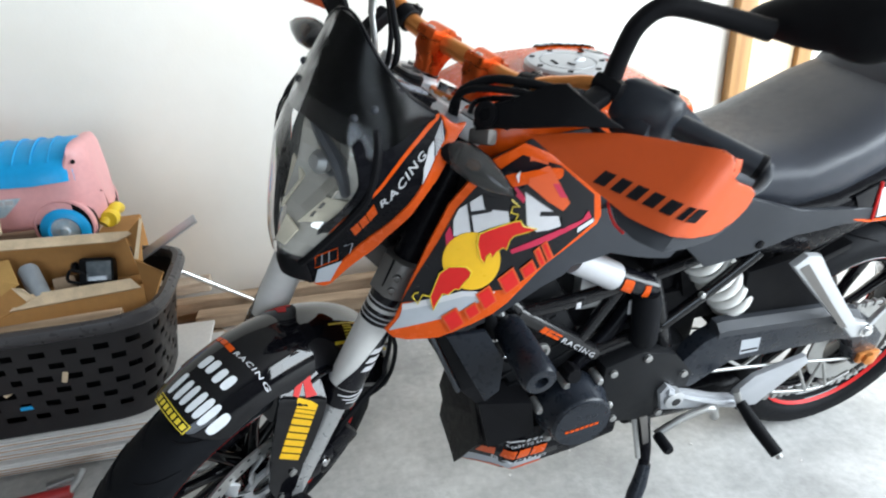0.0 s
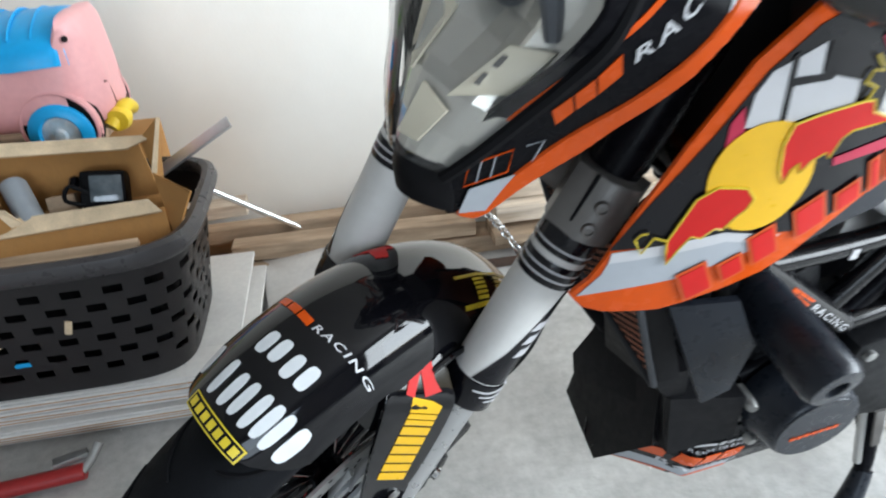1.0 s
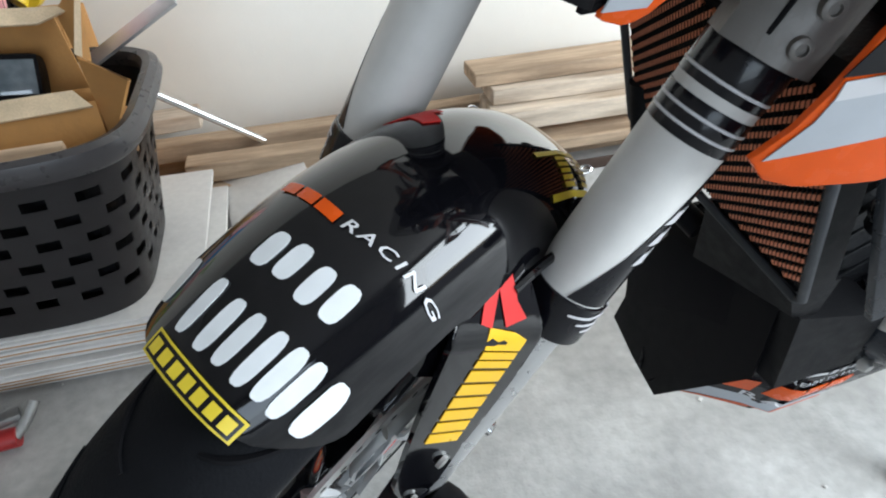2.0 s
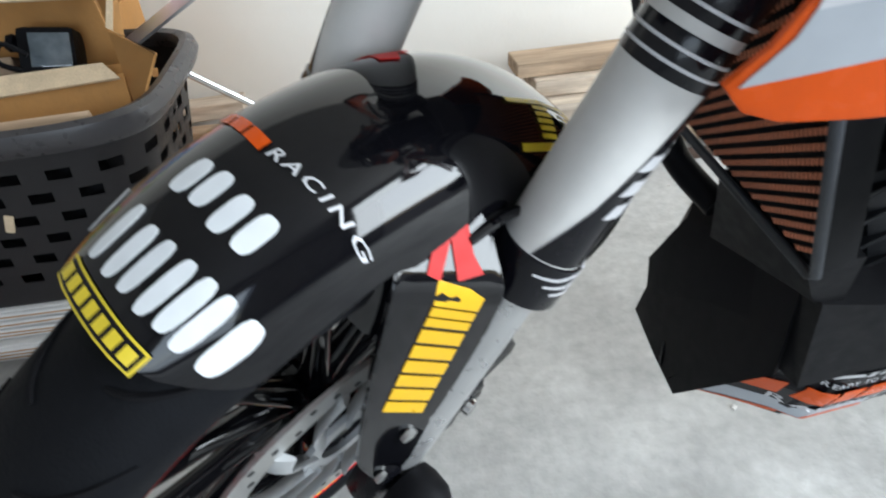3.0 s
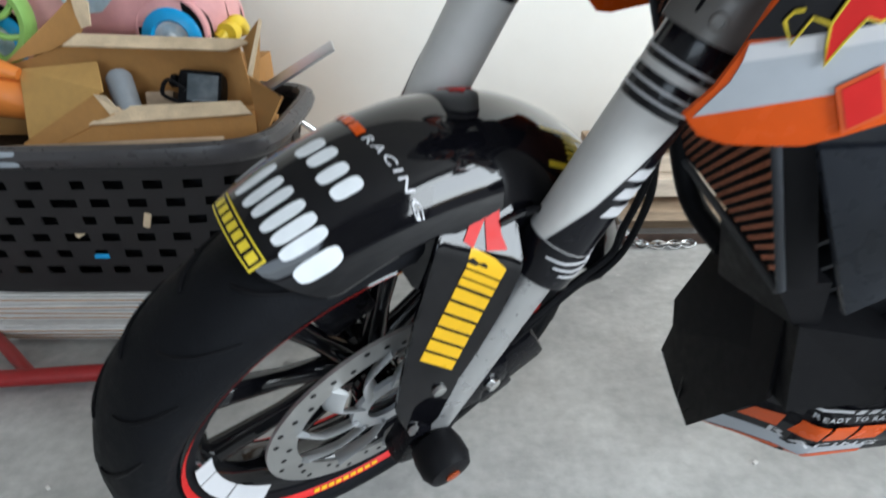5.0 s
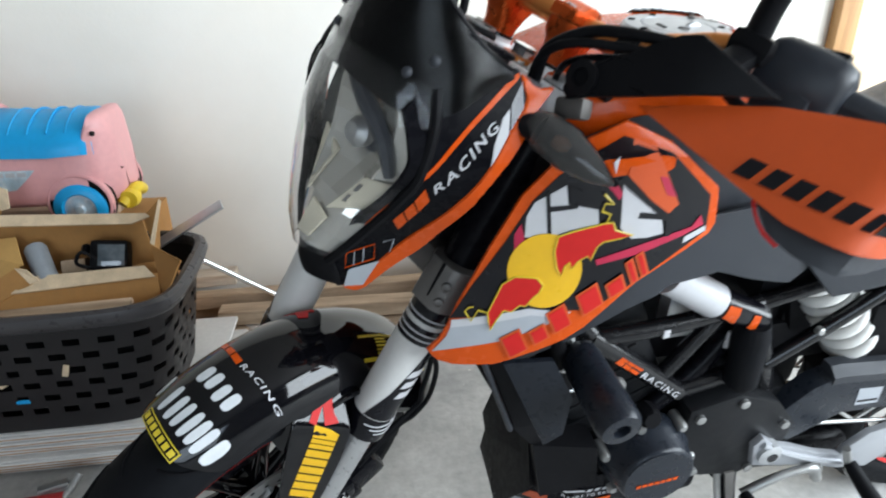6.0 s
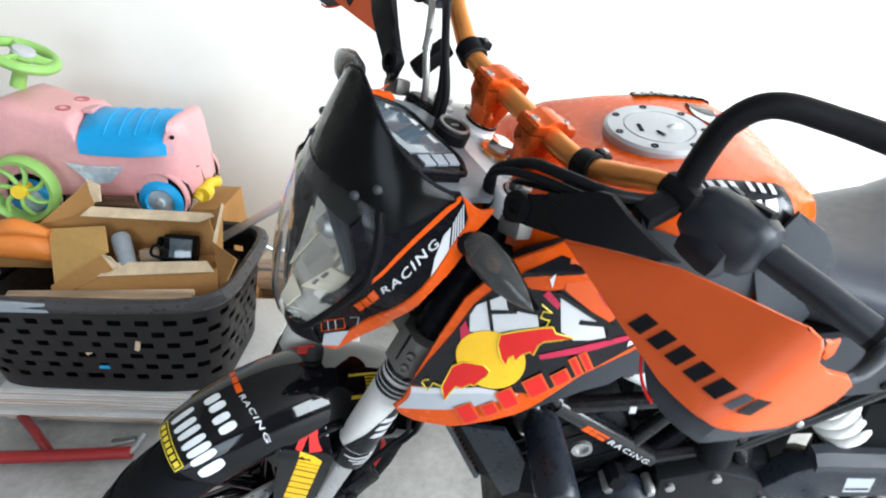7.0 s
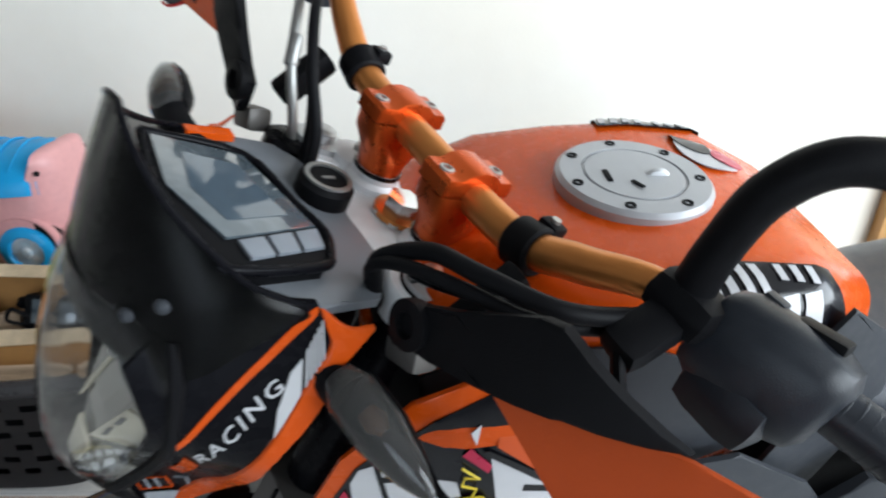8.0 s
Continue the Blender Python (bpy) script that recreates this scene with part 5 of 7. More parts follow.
for s in (1, -1):
    C = lambda u, v, w, s=s: Vector((u, s * (shr(u, v) + w) + (0 if s > 0 else TANK_Y), v if v > 0.70 else 0.70 - 0.46 * (0.70 - v)))
    D = lambda lift: (lambda u, v, w: C(u, v, w + lift))
    cowl = part("tank_cowl", plate([(1.110, 0.640), (1.098, 0.608), (1.080, 0.598), (1.030, 0.606), (0.984, 0.648), (0.862, 0.770), (0.777, 0.824), (0.772, 0.838), (0.780, 0.885), (0.850, 0.945), (0.900, 0.968), (0.958, 0.950), (0.985, 0.930), (1.012, 0.897), (1.042, 0.832), (1.075, 0.750)],
                                   lambda u, v, w: C(u, v, w - 0.004), 0.004, 0.03, 0.0015), ORANGE, bike, "orange tank cowl covered in stickers")
    part("dark_field", plate([(1.0840, 0.728), (1.060, 0.779), (1.026, 0.841), (1.002, 0.890), (0.976, 0.921), (0.943, 0.940), (0.905, 0.955), (0.850, 0.935), (0.790, 0.878), (0.783, 0.830), (0.845, 0.785), (0.915, 0.738), (0.994, 0.743)], D(0.0003), 0.0006, 0.03), DARK, cowl, "black printed field")
    part("silver_trim", plate([(1.104, 0.640), (1.083, 0.714), (0.990, 0.738), (0.952, 0.728), (0.989, 0.713), (1.064, 0.668)], D(0.0006), 0.0006, 0.03), GREY, cowl, "silver-grey printed wedge")
    part("white_trim", plate([(1.083, 0.714), (1.082, 0.726), (0.994, 0.747), (0.942, 0.738), (0.948, 0.729), (0.990, 0.737)], D(0.0010), 0.0006, 0.03), WHITE, cowl)
    part("white_shape", plate([(1.0065, 0.8466), (1.0066, 0.8728), (0.9993, 0.8899), (0.9675, 0.909), (0.9630, 0.8860), (0.9282, 0.8770), (0.9250, 0.8586), (0.9572, 0.8535), (0.9841, 0.8440)], D(0.0010), 0.0006, 0.03), WHITE, cowl, "white printed shape")
    part("white_shape", plate([(0.9043, 0.9069), (0.8490, 0.8589), (0.8417, 0.8357), (0.8620, 0.8330), (0.8816, 0.8343), (0.8978, 0.8495)], D(0.0010), 0.0006, 0.03), WHITE, cowl, "white printed shape")
    part("white_shape", plate([(0.9189, 0.9314), (0.9115, 0.9368), (0.9149, 0.9189)], D(0.0010), 0.0006, 0.03), WHITE, cowl, "white printed chip")
    pieces("black_line", [plate(q, D(0.0016), 0.0005, 0.03) for q in ([(0.9886, 0.9009), (0.9847, 0.9030), (0.9774, 0.8480), (0.9815, 0.8470)], [(0.9839, 0.8845), (0.9527, 0.8858), (0.9523, 0.8807), (0.9835, 0.8777)],
                            [(0.8773, 0.8681), (0.8458, 0.8611), (0.8446, 0.8539), (0.8783, 0.8605)], [(0.9640, 0.9090), (0.9480, 0.9010), (0.9600, 0.8790), (0.9625, 0.8900)])], DARK, cowl, part)
    pieces("crimson_flash", [plate(q, D(0.0016), 0.0005, 0.03) for q in ([(1.0181, 0.8503), (1.0117, 0.8639), (1.0057, 0.8421), (1.0072, 0.8238), (1.0170, 0.8278)],
                               [(0.9220, 0.8112), (0.8656, 0.8252), (0.8054, 0.8393), (0.7970, 0.8532), (0.7900, 0.8400), (0.8146, 0.8290), (0.8639, 0.8129), (0.9191, 0.8034)],
                               [(0.9247, 0.9087), (0.9188, 0.9162), (0.9029, 0.8946), (0.9054, 0.8865)], [(0.8620, 0.9100), (0.8520, 0.9080), (0.8350, 0.8820), (0.8480, 0.8860)])], MAGENTA, cowl, part)
    pieces("black_line", [plate(q, D(0.0022), 0.0005, 0.03) for q in ([(0.9110, 0.9110), (0.9060, 0.9130), (0.8340, 0.8560), (0.8360, 0.8470), (0.8420, 0.8520)], [(0.8430, 0.8570), (0.8360, 0.8560), (0.8330, 0.8320), (0.8400, 0.8310)])], DARK, cowl, part)
    part("white_trim", plate([(0.8120, 0.8265), (0.7870, 0.8380), (0.7850, 0.8310), (0.8125, 0.8176)], D(0.0016), 0.0005, 0.03), WHITE, cowl)
    part("orange_flash", plate([(0.8950, 0.9520), (0.8700, 0.9420), (0.8300, 0.8720), (0.8420, 0.8600), (0.8650, 0.8800), (0.9000, 0.9150)], D(0.0010), 0.0005, 0.03), ORANGE_PLASTIC, cowl)
    part("yellow_disc", plate(ellipse(0.9800, 0.8000, 0.0425, 0.0520, 30, -0.25), D(0.0024), 0.0006, 0.02), YELLOW, cowl, "round yellow emblem")
    bulls = ([(0.9092, 0.8597), (0.9197, 0.8598), (0.9537, 0.8532), (0.9704, 0.8474), (0.9729, 0.8294), (0.9680, 0.8061), (0.9616, 0.7946), (0.9585, 0.8080), (0.9541, 0.8125), (0.9500, 0.8030), (0.9437, 0.8129), (0.9335, 0.8187), (0.9290, 0.8130), (0.9238, 0.8299), (0.9173, 0.8356), (0.8962, 0.8379), (0.8820, 0.8400), (0.9046, 0.8495)],
             [(0.9810, 0.7820), (0.9890, 0.7925), (0.9993, 0.7941), (1.0135, 0.7951), (1.0275, 0.7841), (1.0344, 0.7633), (1.0416, 0.7418), (1.0400, 0.7280), (1.0378, 0.7157), (1.0305, 0.7328), (1.0233, 0.7462), (1.0150, 0.7440), (1.0052, 0.7539), (0.9990, 0.7520), (0.9911, 0.7648), (0.9841, 0.7721)])
    pieces("red_shape", [plate(q, D(0.0032), 0.0006, 0.02) for q in bulls], RED, cowl, part, "red emblem shape")
    pieces("emblem_edge", [tube([C(u, v, 0.0036) for u, v in pts], 0.0011, 5, 1) for pts in
                             [b + b[:1] for b in bulls] + [[(0.9170, 0.8610), (0.9139, 0.8705), (0.9248, 0.8757), (0.9226, 0.8850), (0.9118, 0.8830), (0.9190, 0.8900), (0.9248, 0.8966)], [(1.0420, 0.7420), (1.0527, 0.7453), (1.0602, 0.7281), (1.0674, 0.7426), (1.0636, 0.7485), (1.0580, 0.7500)]]], GOLD, cowl, part)
    letter_z = lambda z: z if z > 0.70 else 0.70 - (0.70 - z) / 0.46
    name_fn = lambda u, v, w, s=s: C(1.012 - 0.817 * (u if s > 0 else 0.202 - u) + 0.40 * v, letter_z(0.6684 + 0.577 * (u if s > 0 else 0.202 - u) + 0.92 * v), w + 0.0026)
    along = 0.0
    for wide, high in ((1.05, 1.0), (0.85, 0.68), (0.95, 1.0), (0.25, 0.0), (1.1, 1.0), (0.9, 0.68), (0.42, 1.0), (0.42, 1.0)):
        if high:
            a, b, h = along * 0.034, (along + wide * 0.80) * 0.034, 0.036 * high
            part("maker_bar", plate([(a, 0), (b, 0), (b, h), (a, h)], name_fn, 0.0006, 0.012), ORANGE_PLASTIC, cowl, "orange sticker bar")
            part("bar_core", plate([(a + 0.003, 0.003), (b - 0.003, 0.003), (b - 0.003, h - 0.003), (a + 0.003, h - 0.003)], lambda u, v, w: name_fn(u, v, w + 0.0008), 0.0005, 0.012), RED, cowl)
        along += wide
    fl = lambda u, v, w, s=s: Vector((u, s * (0.142 + 0.010 * math.sin((u - 0.58) * 7) - 0.12 * max(0, 0.72 - v) + w) + (0 if s > 0 else TANK_Y), v if v > 0.72 or u < 0.8 else 0.72 - 0.55 * (0.72 - v)))
    part("lower_cowl", plate([(1.030, 0.604), (0.965, 0.690), (0.850, 0.800), (0.765, 0.838), (0.690, 0.845), (0.610, 0.790), (0.578, 0.748), (0.612, 0.712), (0.671, 0.728), (0.735, 0.752), (0.800, 0.741), (0.853, 0.698), (0.920, 0.600), (0.990, 0.530)], lambda u, v, w: fl(u, v, w - 0.004), 0.005, 0.04, 0.002), GREY_PLASTIC, bike, "matt grey cowl panel")
    part("knee_panel", plate([(0.672, 0.925), (0.632, 0.982), (0.580, 0.942), (0.540, 0.885), (0.545, 0.800), (0.575, 0.740), (0.670, 0.765), (0.645, 0.850)], lambda u, v, w, s=s: Vector((u, s * (0.130 - 0.30 * max(0.0, 0.65 - u) + w) + (0 if s > 0 else TANK_Y), v)), 0.005, 0.03, 0.002), GREY_PLASTIC, bike, "matt grey knee panel")
    T = lambda lift: (lambda u, v, w, s=s: on_tank(u, v, lift + w, s))
    # Dark plate over the tank's side, below the shoulder.
    part("tank_side_plate", plate([(0.965, 0.172), (0.930, 0.172), (0.800, 0.176), (0.762, 0.190), (0.690, 0.222), (0.640, 0.225), (0.650, 0.290), (0.720, 0.340), (0.930, 0.330), (0.965, 0.280)], T(0.0022), 0.003, 0.012, 0.001), GREY_PLASTIC, tank, "matt dark plate laid on the tank's side")
    shoulder = part("shoulder_sticker", plate([(0.752, 0.118), (0.640, 0.118), (0.622, 0.150), (0.628, 0.205), (0.660, 0.212), (0.745, 0.190)], T(0.003), 0.001, 0.010), DARK, tank, "black shoulder sticker with white bars")
    pieces("sticker_bar", [plate([(0.750 - 0.013 * k, 0.122), (0.743 - 0.013 * k, 0.122), (0.735 - 0.013 * k, 0.155), (0.742 - 0.013 * k, 0.155)], T(0.0045), 0.0008, 0.01) for k in range(4)] +
           [plate([(0.712 - 0.020 * k, 0.150 - 0.004 * k), (0.697 - 0.020 * k, 0.146 - 0.004 * k), (0.695 - 0.020 * k, 0.174 - 0.004 * k), (0.710 - 0.020 * k, 0.178 - 0.004 * k)], T(0.0045), 0.0008, 0.01) for k in range(3)] +
           [plate([(0.690 - 0.013 * k, 0.121), (0.684 - 0.013 * k, 0.121), (0.682 - 0.013 * k, 0.134), (0.688 - 0.013 * k, 0.134)], T(0.0045), 0.0008, 0.01) for k in range(3)], WHITE, shoulder, part)


# seats and tail
def seat_sec(x, zc, w, h):
    return x, [(0, zc), (w * 0.6, zc - 0.004), (w * 0.92, zc - 0.022), (w, zc - 0.05), (w * 0.95, zc - h * 0.7), (w * 0.7, zc - h), (0, zc - h)]


seat = part("rider_seat", loft(rounded([seat_sec(0.640, 0.900, 0.075, 0.07), seat_sec(0.560, 0.878, 0.108, 0.10), seat_sec(0.460, 0.862, 0.135, 0.11), seat_sec(0.360, 0.868, 0.152, 0.12), seat_sec(0.270, 0.900, 0.155, 0.14), seat_sec(0.190, 0.934, 0.150, 0.15), seat_sec(0.130, 0.955, 0.140, 0.15)], 4)), SEAT, bike, "grey-black vinyl rider seat", None, 55)
part("pillion_seat", loft(rounded([seat_sec(0.165, 0.945, 0.085, 0.06), seat_sec(0.148, 0.970, 0.120, 0.09), seat_sec(0.080, 0.994, 0.136, 0.11), seat_sec(-0.03, 1.000, 0.130, 0.11), seat_sec(-0.13, 0.996, 0.105, 0.10), seat_sec(-0.18, 0.978, 0.06, 0.06)], 4)), SEAT, bike, "grey-black vinyl pillion seat", None, 55)
tail = part("tail_section", loft(rounded([seat_sec(0.40, 0.780, 0.135, 0.13), seat_sec(0.28, 0.790, 0.150, 0.16), seat_sec(0.10, 0.850, 0.150, 0.16), seat_sec(-0.10, 0.900, 0.130, 0.13), seat_sec(-0.28, 0.920, 0.07, 0.07)], 4)), SATIN, bike, "black tail section", None, 55)
for s in (1, -1):
    tk = part("tail_block", plate([(0.250, 0.776), (0.190, 0.800), (0.060, 0.815), (0.060, 0.716), (0.188, 0.716), (0.217, 0.721)], lambda u, v, w, s=s: Vector((u, s * (0.150 + w), v)), 0.004, 0, 0.001), DARK, tail, "black tail side with a white block and red lines")
    part("white_block", plate([(0.196, 0.785), (0.150, 0.795), (0.150, 0.724), (0.182, 0.722)], lambda u, v, w, s=s: Vector((u, s * (0.1545 + w), v)), 0.0008, 0), PLATE_WHITE, tk)
    part("red_line", tube([(0.303, s * 0.151, 0.747), (0.217, s * 0.155, 0.722), (0.188, s * 0.1555, 0.717), (0.10, s * 0.1555, 0.712)], 0.003, 8, 3), ORANGE, tk)
    part("red_line", tube([(0.192, s * 0.1555, 0.718), (0.203, s * 0.1555, 0.798)], 0.003, 8, 2), RED, tk)
for s in (1, -1):
    sp = part("side_cover", plate([(0.600, 0.745), (0.560, 0.800), (0.480, 0.812), (0.370, 0.772), (0.200, 0.745), (0.060, 0.770), (0.050, 0.722), (0.180, 0.716), (0.260, 0.722), (0.360, 0.720), (0.440, 0.700), (0.540, 0.683)], lambda u, v, w, s=s: Vector((u, s * (0.138 + 0.012 * math.sin((u - 0.1) * 6) + w), v)), 0.010, 0.05, 0.003), GREY_PLASTIC, bike, "matt dark grey side cover")
    part("orange_line", plate([(0.300, 0.728), (0.060, 0.748), (0.060, 0.741), (0.300, 0.722)], lambda u, v, w, s=s: Vector((u, s * (0.150 + w), v)), 0.002, 0.03), RED, sp)
    part("cover_screw", lathe([(0.008, 0), (0.008, 0.006), (0.004, 0.007)], 14, (0.440, s * 0.155, 0.715), (0, s, 0)), SATIN, sp)
    part("battery_cover", plate([(0.385, 0.605), (0.260, 0.622), (0.130, 0.46), (0.200, 0.430), (0.370, 0.44)], lambda u, v, w, s=s: Vector((u, s * (0.085 + w), v)), 0.02, 0, 0.003), BLACK, bike, "black inner cover")
    HG = lambda u, v, w, s=s: Vector((u, s * (0.148 + w), v))
    hg = part("peg_hanger", join(plate([(0.345, 0.648), (0.318, 0.667), (0.285, 0.660), (0.230, 0.590), (0.120, 0.462), (0.076, 0.444), (0.060, 0.428), (0.076, 0.408), (0.110, 0.412), (0.150, 0.452), (0.260, 0.560)], HG, 0.014, 0, 0.004),
                                 tube([(0.075, s * 0.155, 0.428), (0.020, s * 0.153, 0.500), (-0.08, s * 0.150, 0.590)], [0.013, 0.010, 0.011], 10, 4, 0.6)), SILVER, bike, "silver cast pillion peg hanger")
    # Darker grey plate paints the shade on the hanger's web.
    part("hanger_web_shade", plate([(0.330, 0.640), (0.312, 0.648), (0.215, 0.535), (0.140, 0.450), (0.160, 0.455), (0.262, 0.566)], lambda u, v, w: HG(u, v, w + 0.0143), 0.001, 0), CLAMP, hg, "darker plate for the hanger's shaded inner web")
    part("hanger_bolt", lathe([(0.016, 0), (0.016, 0.004), (0.010, 0.005), (0.010, 0.010), (0.005, 0.011)], 14, (0.082, s * 0.162, 0.428), (0, s, 0)), CHROME, hg)

# frame tubes
for pts, r in ((((1.02, 0.035, 0.86), (0.95, 0.075, 0.72), (0.868, 0.096, 0.625)), 0.016), (((0.870, 0.098, 0.622), (0.700, 0.100, 0.482)), 0.0165), (((0.850, 0.096, 0.615), (0.740, 0.098, 0.622), (0.600, 0.096, 0.640)), 0.014),
               (((0.700, 0.100, 0.484), (0.630, 0.100, 0.500), (0.560, 0.100, 0.515)), 0.0150), (((0.740, 0.098, 0.515), (0.660, 0.097, 0.632)), 0.0125), (((0.600, 0.098, 0.640), (0.555, 0.100, 0.515)), 0.0140),
               (((0.560, 0.106, 0.520), (0.470, 0.116, 0.600), (0.400, 0.126, 0.672)), 0.0120), (((0.600, 0.098, 0.640), (0.42, 0.115, 0.70), (0.20, 0.12, 0.76)), 0.012), (((0.560, 0.098, 0.520), (0.520, 0.090, 0.40), (0.50, 0.085, 0.32)), 0.018)):
    for s in (1, -1):
        ft = part("frame_tube", tube([(x, s * y, z) for x, y, z in pts], r, 14, 5), FRAME, bike, "black painted frame tube")
        if pts[0] == (0.870, 0.098, 0.622):
            d = Vector((-0.170, 0, -0.140)).normalized()
            up = Vector((-d.z, 0, d.x)) * -1
            if up.z < 0:
                up = -up
            fnl = lambda u, v, w, s=s: Vector((0.825, s * 0.1148, 0.5835)) + d * u + up * v + Vector((0, s * (w - 0.4 * abs(v) * 0.3), 0))
            pieces("maker_bar", bars([1, 1, 1.2], 0.052, 0.013, lambda u, v, w: fnl(u, v - 0.0065, w), 0.12, 0.001, 0.2), ORANGE, ft, part)
            part("lettering", word("RACING", 0.092, 0.011, lambda u, v, w: fnl(u + 0.058, v - 0.0055, w + 0.0005) if s > 0 else fnl(0.150 - u, v - 0.0055, w + 0.0005)), WHITE, ft)
part("frame_tag", box(0.010, 0.002, 0.014, Matrix.Translation((0.755, 0.112, 0.618)), 0.0005), WHITE, bike)
part("steering_head", lathe([(0.032, -0.02), (0.034, 0.0), (0.034, 0.16), (0.032, 0.18)], 24, Vector((1.337, 0, 0.279)) + AXIS * 0.575 - AHEAD * 0.04, AXIS), FRAME, bike, "black steering head")

# radiator
RAD = lambda u, v, w: Vector((0.985 + 0.33 * (v - 0.50) + w, u, v))
RAD_SHAPE = [(-0.128, 0.700), (-0.128, 0.505), (0.138, 0.502), (0.138, 0.700)]
rad = part("radiator", plate(RAD_SHAPE, lambda u, v, w: RAD(u, v, w - 0.03), 0.028, 0, 0.003), BLACK, bike, "radiator with copper-brown fins")
FIN = radians(40)
for k in range(39):
    c = -0.174 + 0.0094 * k
    lo, hi = -0.3, 0.3
    for o, d, a, b in ((-c * math.sin(FIN), math.cos(FIN), -0.122, 0.133), (0.602 + c * math.cos(FIN), math.sin(FIN), 0.508, 0.697)):
        lo, hi = max(lo, (a - o) / d), min(hi, (b - o) / d)
    if hi - lo > 0.01:
        q = (lo + hi) / 2
        part("fin", box(0.003, hi - lo, 0.0048, Matrix.Translation(RAD(q * math.cos(FIN) - c * math.sin(FIN), 0.602 + c * math.cos(FIN) + q * math.sin(FIN), 0.001)) @ Matrix.Rotation(0.32, 4, "Y") @ Matrix.Rotation(FIN, 4, "X"), 0.0), COPPER, rad)
waves = []
for k in range(61):
    waves.append(box(0.003, 0.0007, 0.194, Matrix.Translation(RAD(-0.119 + 0.0042 * k, 0.602, 0.0016)) @ Matrix.Rotation(0.32, 4, "Y")))
tagged(part("fin_mesh", join(*waves), BLACK, rad), kind="stuff")
part("radiator_frame", tube([RAD(-0.130, 0.700, 0.004), RAD(-0.130, 0.506, 0.004), RAD(-0.122, 0.499, 0.004), RAD(0.134, 0.497, 0.004), RAD(0.1405, 0.504, 0.004), RAD(0.1405, 0.700, 0.004)], 0.0042, 10, 1), GREY_PLASTIC, rad, "thin grey radiator edge")
for s in (1, -1):
    part("radiator_cover", plate([(1.016, 0.652), (0.955, 0.662), (0.925, 0.600), (0.930, 0.529), (0.953, 0.503)], lambda u, v, w, s=s: Vector((u, s * (0.150 + 0.30 * (1.016 - u) + w), v)), 0.008, 0, 0.002), COVER, bike, "satin blue-black radiator side cover")
    part("coolant_hose", tube([(0.940, s * 0.125, 0.680), (0.915, s * 0.12, 0.590), (0.880, s * 0.10, 0.520)], 0.013, 12, 5), BLACK, bike)
    cr = part("crash_bobbin", lathe([(0.020, 0.0), (0.026, 0.006), (0.028, 0.02), (0.030, 0.10), (0.030, 0.128), (0.026, 0.136), (0.012, 0.137), (0.011, 0.128)], 28, (0.896, s * 0.118, 0.618), (-0.05, s, -0.10)), COVER, bike, "black nylon crash bobbin")
    part("bobbin_bracket", join(tube([(0.905, s * 0.095, 0.655), (0.903, s * 0.108, 0.625), (0.895, s * 0.118, 0.616)], 0.009, 10, 4), lathe([(0.011, 0), (0.011, 0.012), (0.006, 0.014)], 14, (0.905, s * 0.098, 0.648), (0, s, 0))), STEEL, cr)

# engine
eng = part("engine", box(0.34, 0.20, 0.20, Matrix.Translation((0.640, 0, 0.345)), 0.035), ENGINE, bike, "dark cast single-cylinder engine")
part("cylinder", box(0.17, 0.17, 0.20, Matrix.Translation((0.800, 0, 0.480)) @ Matrix.Rotation(0.45, 4, "Y"), 0.02), ENGINE, eng)
part("cylinder_head", box(0.16, 0.15, 0.09, Matrix.Translation((0.835, 0, 0.590)) @ Matrix.Rotation(0.45, 4, "Y"), 0.02), ENGINE, eng)
part("gearbox", box(0.14, 0.21, 0.13, Matrix.Translation((0.545, 0, 0.390)), 0.03), ENGINE, eng)
pieces("cooling_fin", [box(0.175, 0.175, 0.006, Matrix.Translation((0.800 + 0.02 * k - 0.02, 0, 0.430 + 0.028 * k)) @ Matrix.Rotation(0.45, 4, "Y"), 0.002) for k in range(5)], ENGINE, eng, part)
ax_c = Vector((0.748, 0.105, 0.372))
cov = part("flywheel_cover", lathe([(0.074, 0.0), (0.076, 0.012), (0.072, 0.030), (0.066, 0.040), (0.063, 0.060), (0.060, 0.066), (0.058, 0.067)], 40, ax_c, (0.0, 1, 0.0)), COVER, bike, "satin black round engine cover")
part("cover_face", lathe([(0.058, 0.066), (0.057, 0.069), (0.002, 0.069)], 40, ax_c, (0, 1, 0)), COVER, cov)
pieces("maker_bar", bars([1, 1, 1, 1, 1, 1, 1], 0.072, 0.0065, lambda u, v, w: ax_c + Vector((0.036 - u, 0.0695 + w, -0.016 + 0.10 * u + v)), 0.25, 0.0006), ORANGE, cov, part)
for a in (0.3, 1.25, 2.2, 3.3, 4.4, 5.4):
    part("cover_bolt", lathe([(0.009, 0), (0.009, 0.03), (0.006, 0.036), (0.005, 0.036)], 12, ax_c + Vector((0.080 * math.cos(a), 0.0, 0.080 * math.sin(a))), (0, 1, 0)), STEEL, cov)
part("oil_filler", lathe([(0.018, 0), (0.018, 0.026), (0.014, 0.032)], 8, (0.760, 0.110, 0.462), (0, 1, 0.25)), BLACK, eng)
spc = part("sprocket_cover", plate([(0.690, 0.465), (0.610, 0.485), (0.530, 0.455), (0.480, 0.395), (0.490, 0.320), (0.560, 0.280), (0.650, 0.300), (0.690, 0.360)], lambda u, v, w: Vector((u, 0.100 + w, v)), 0.034, 0, 0.008), ENGINE, bike, "dark cast sprocket cover")
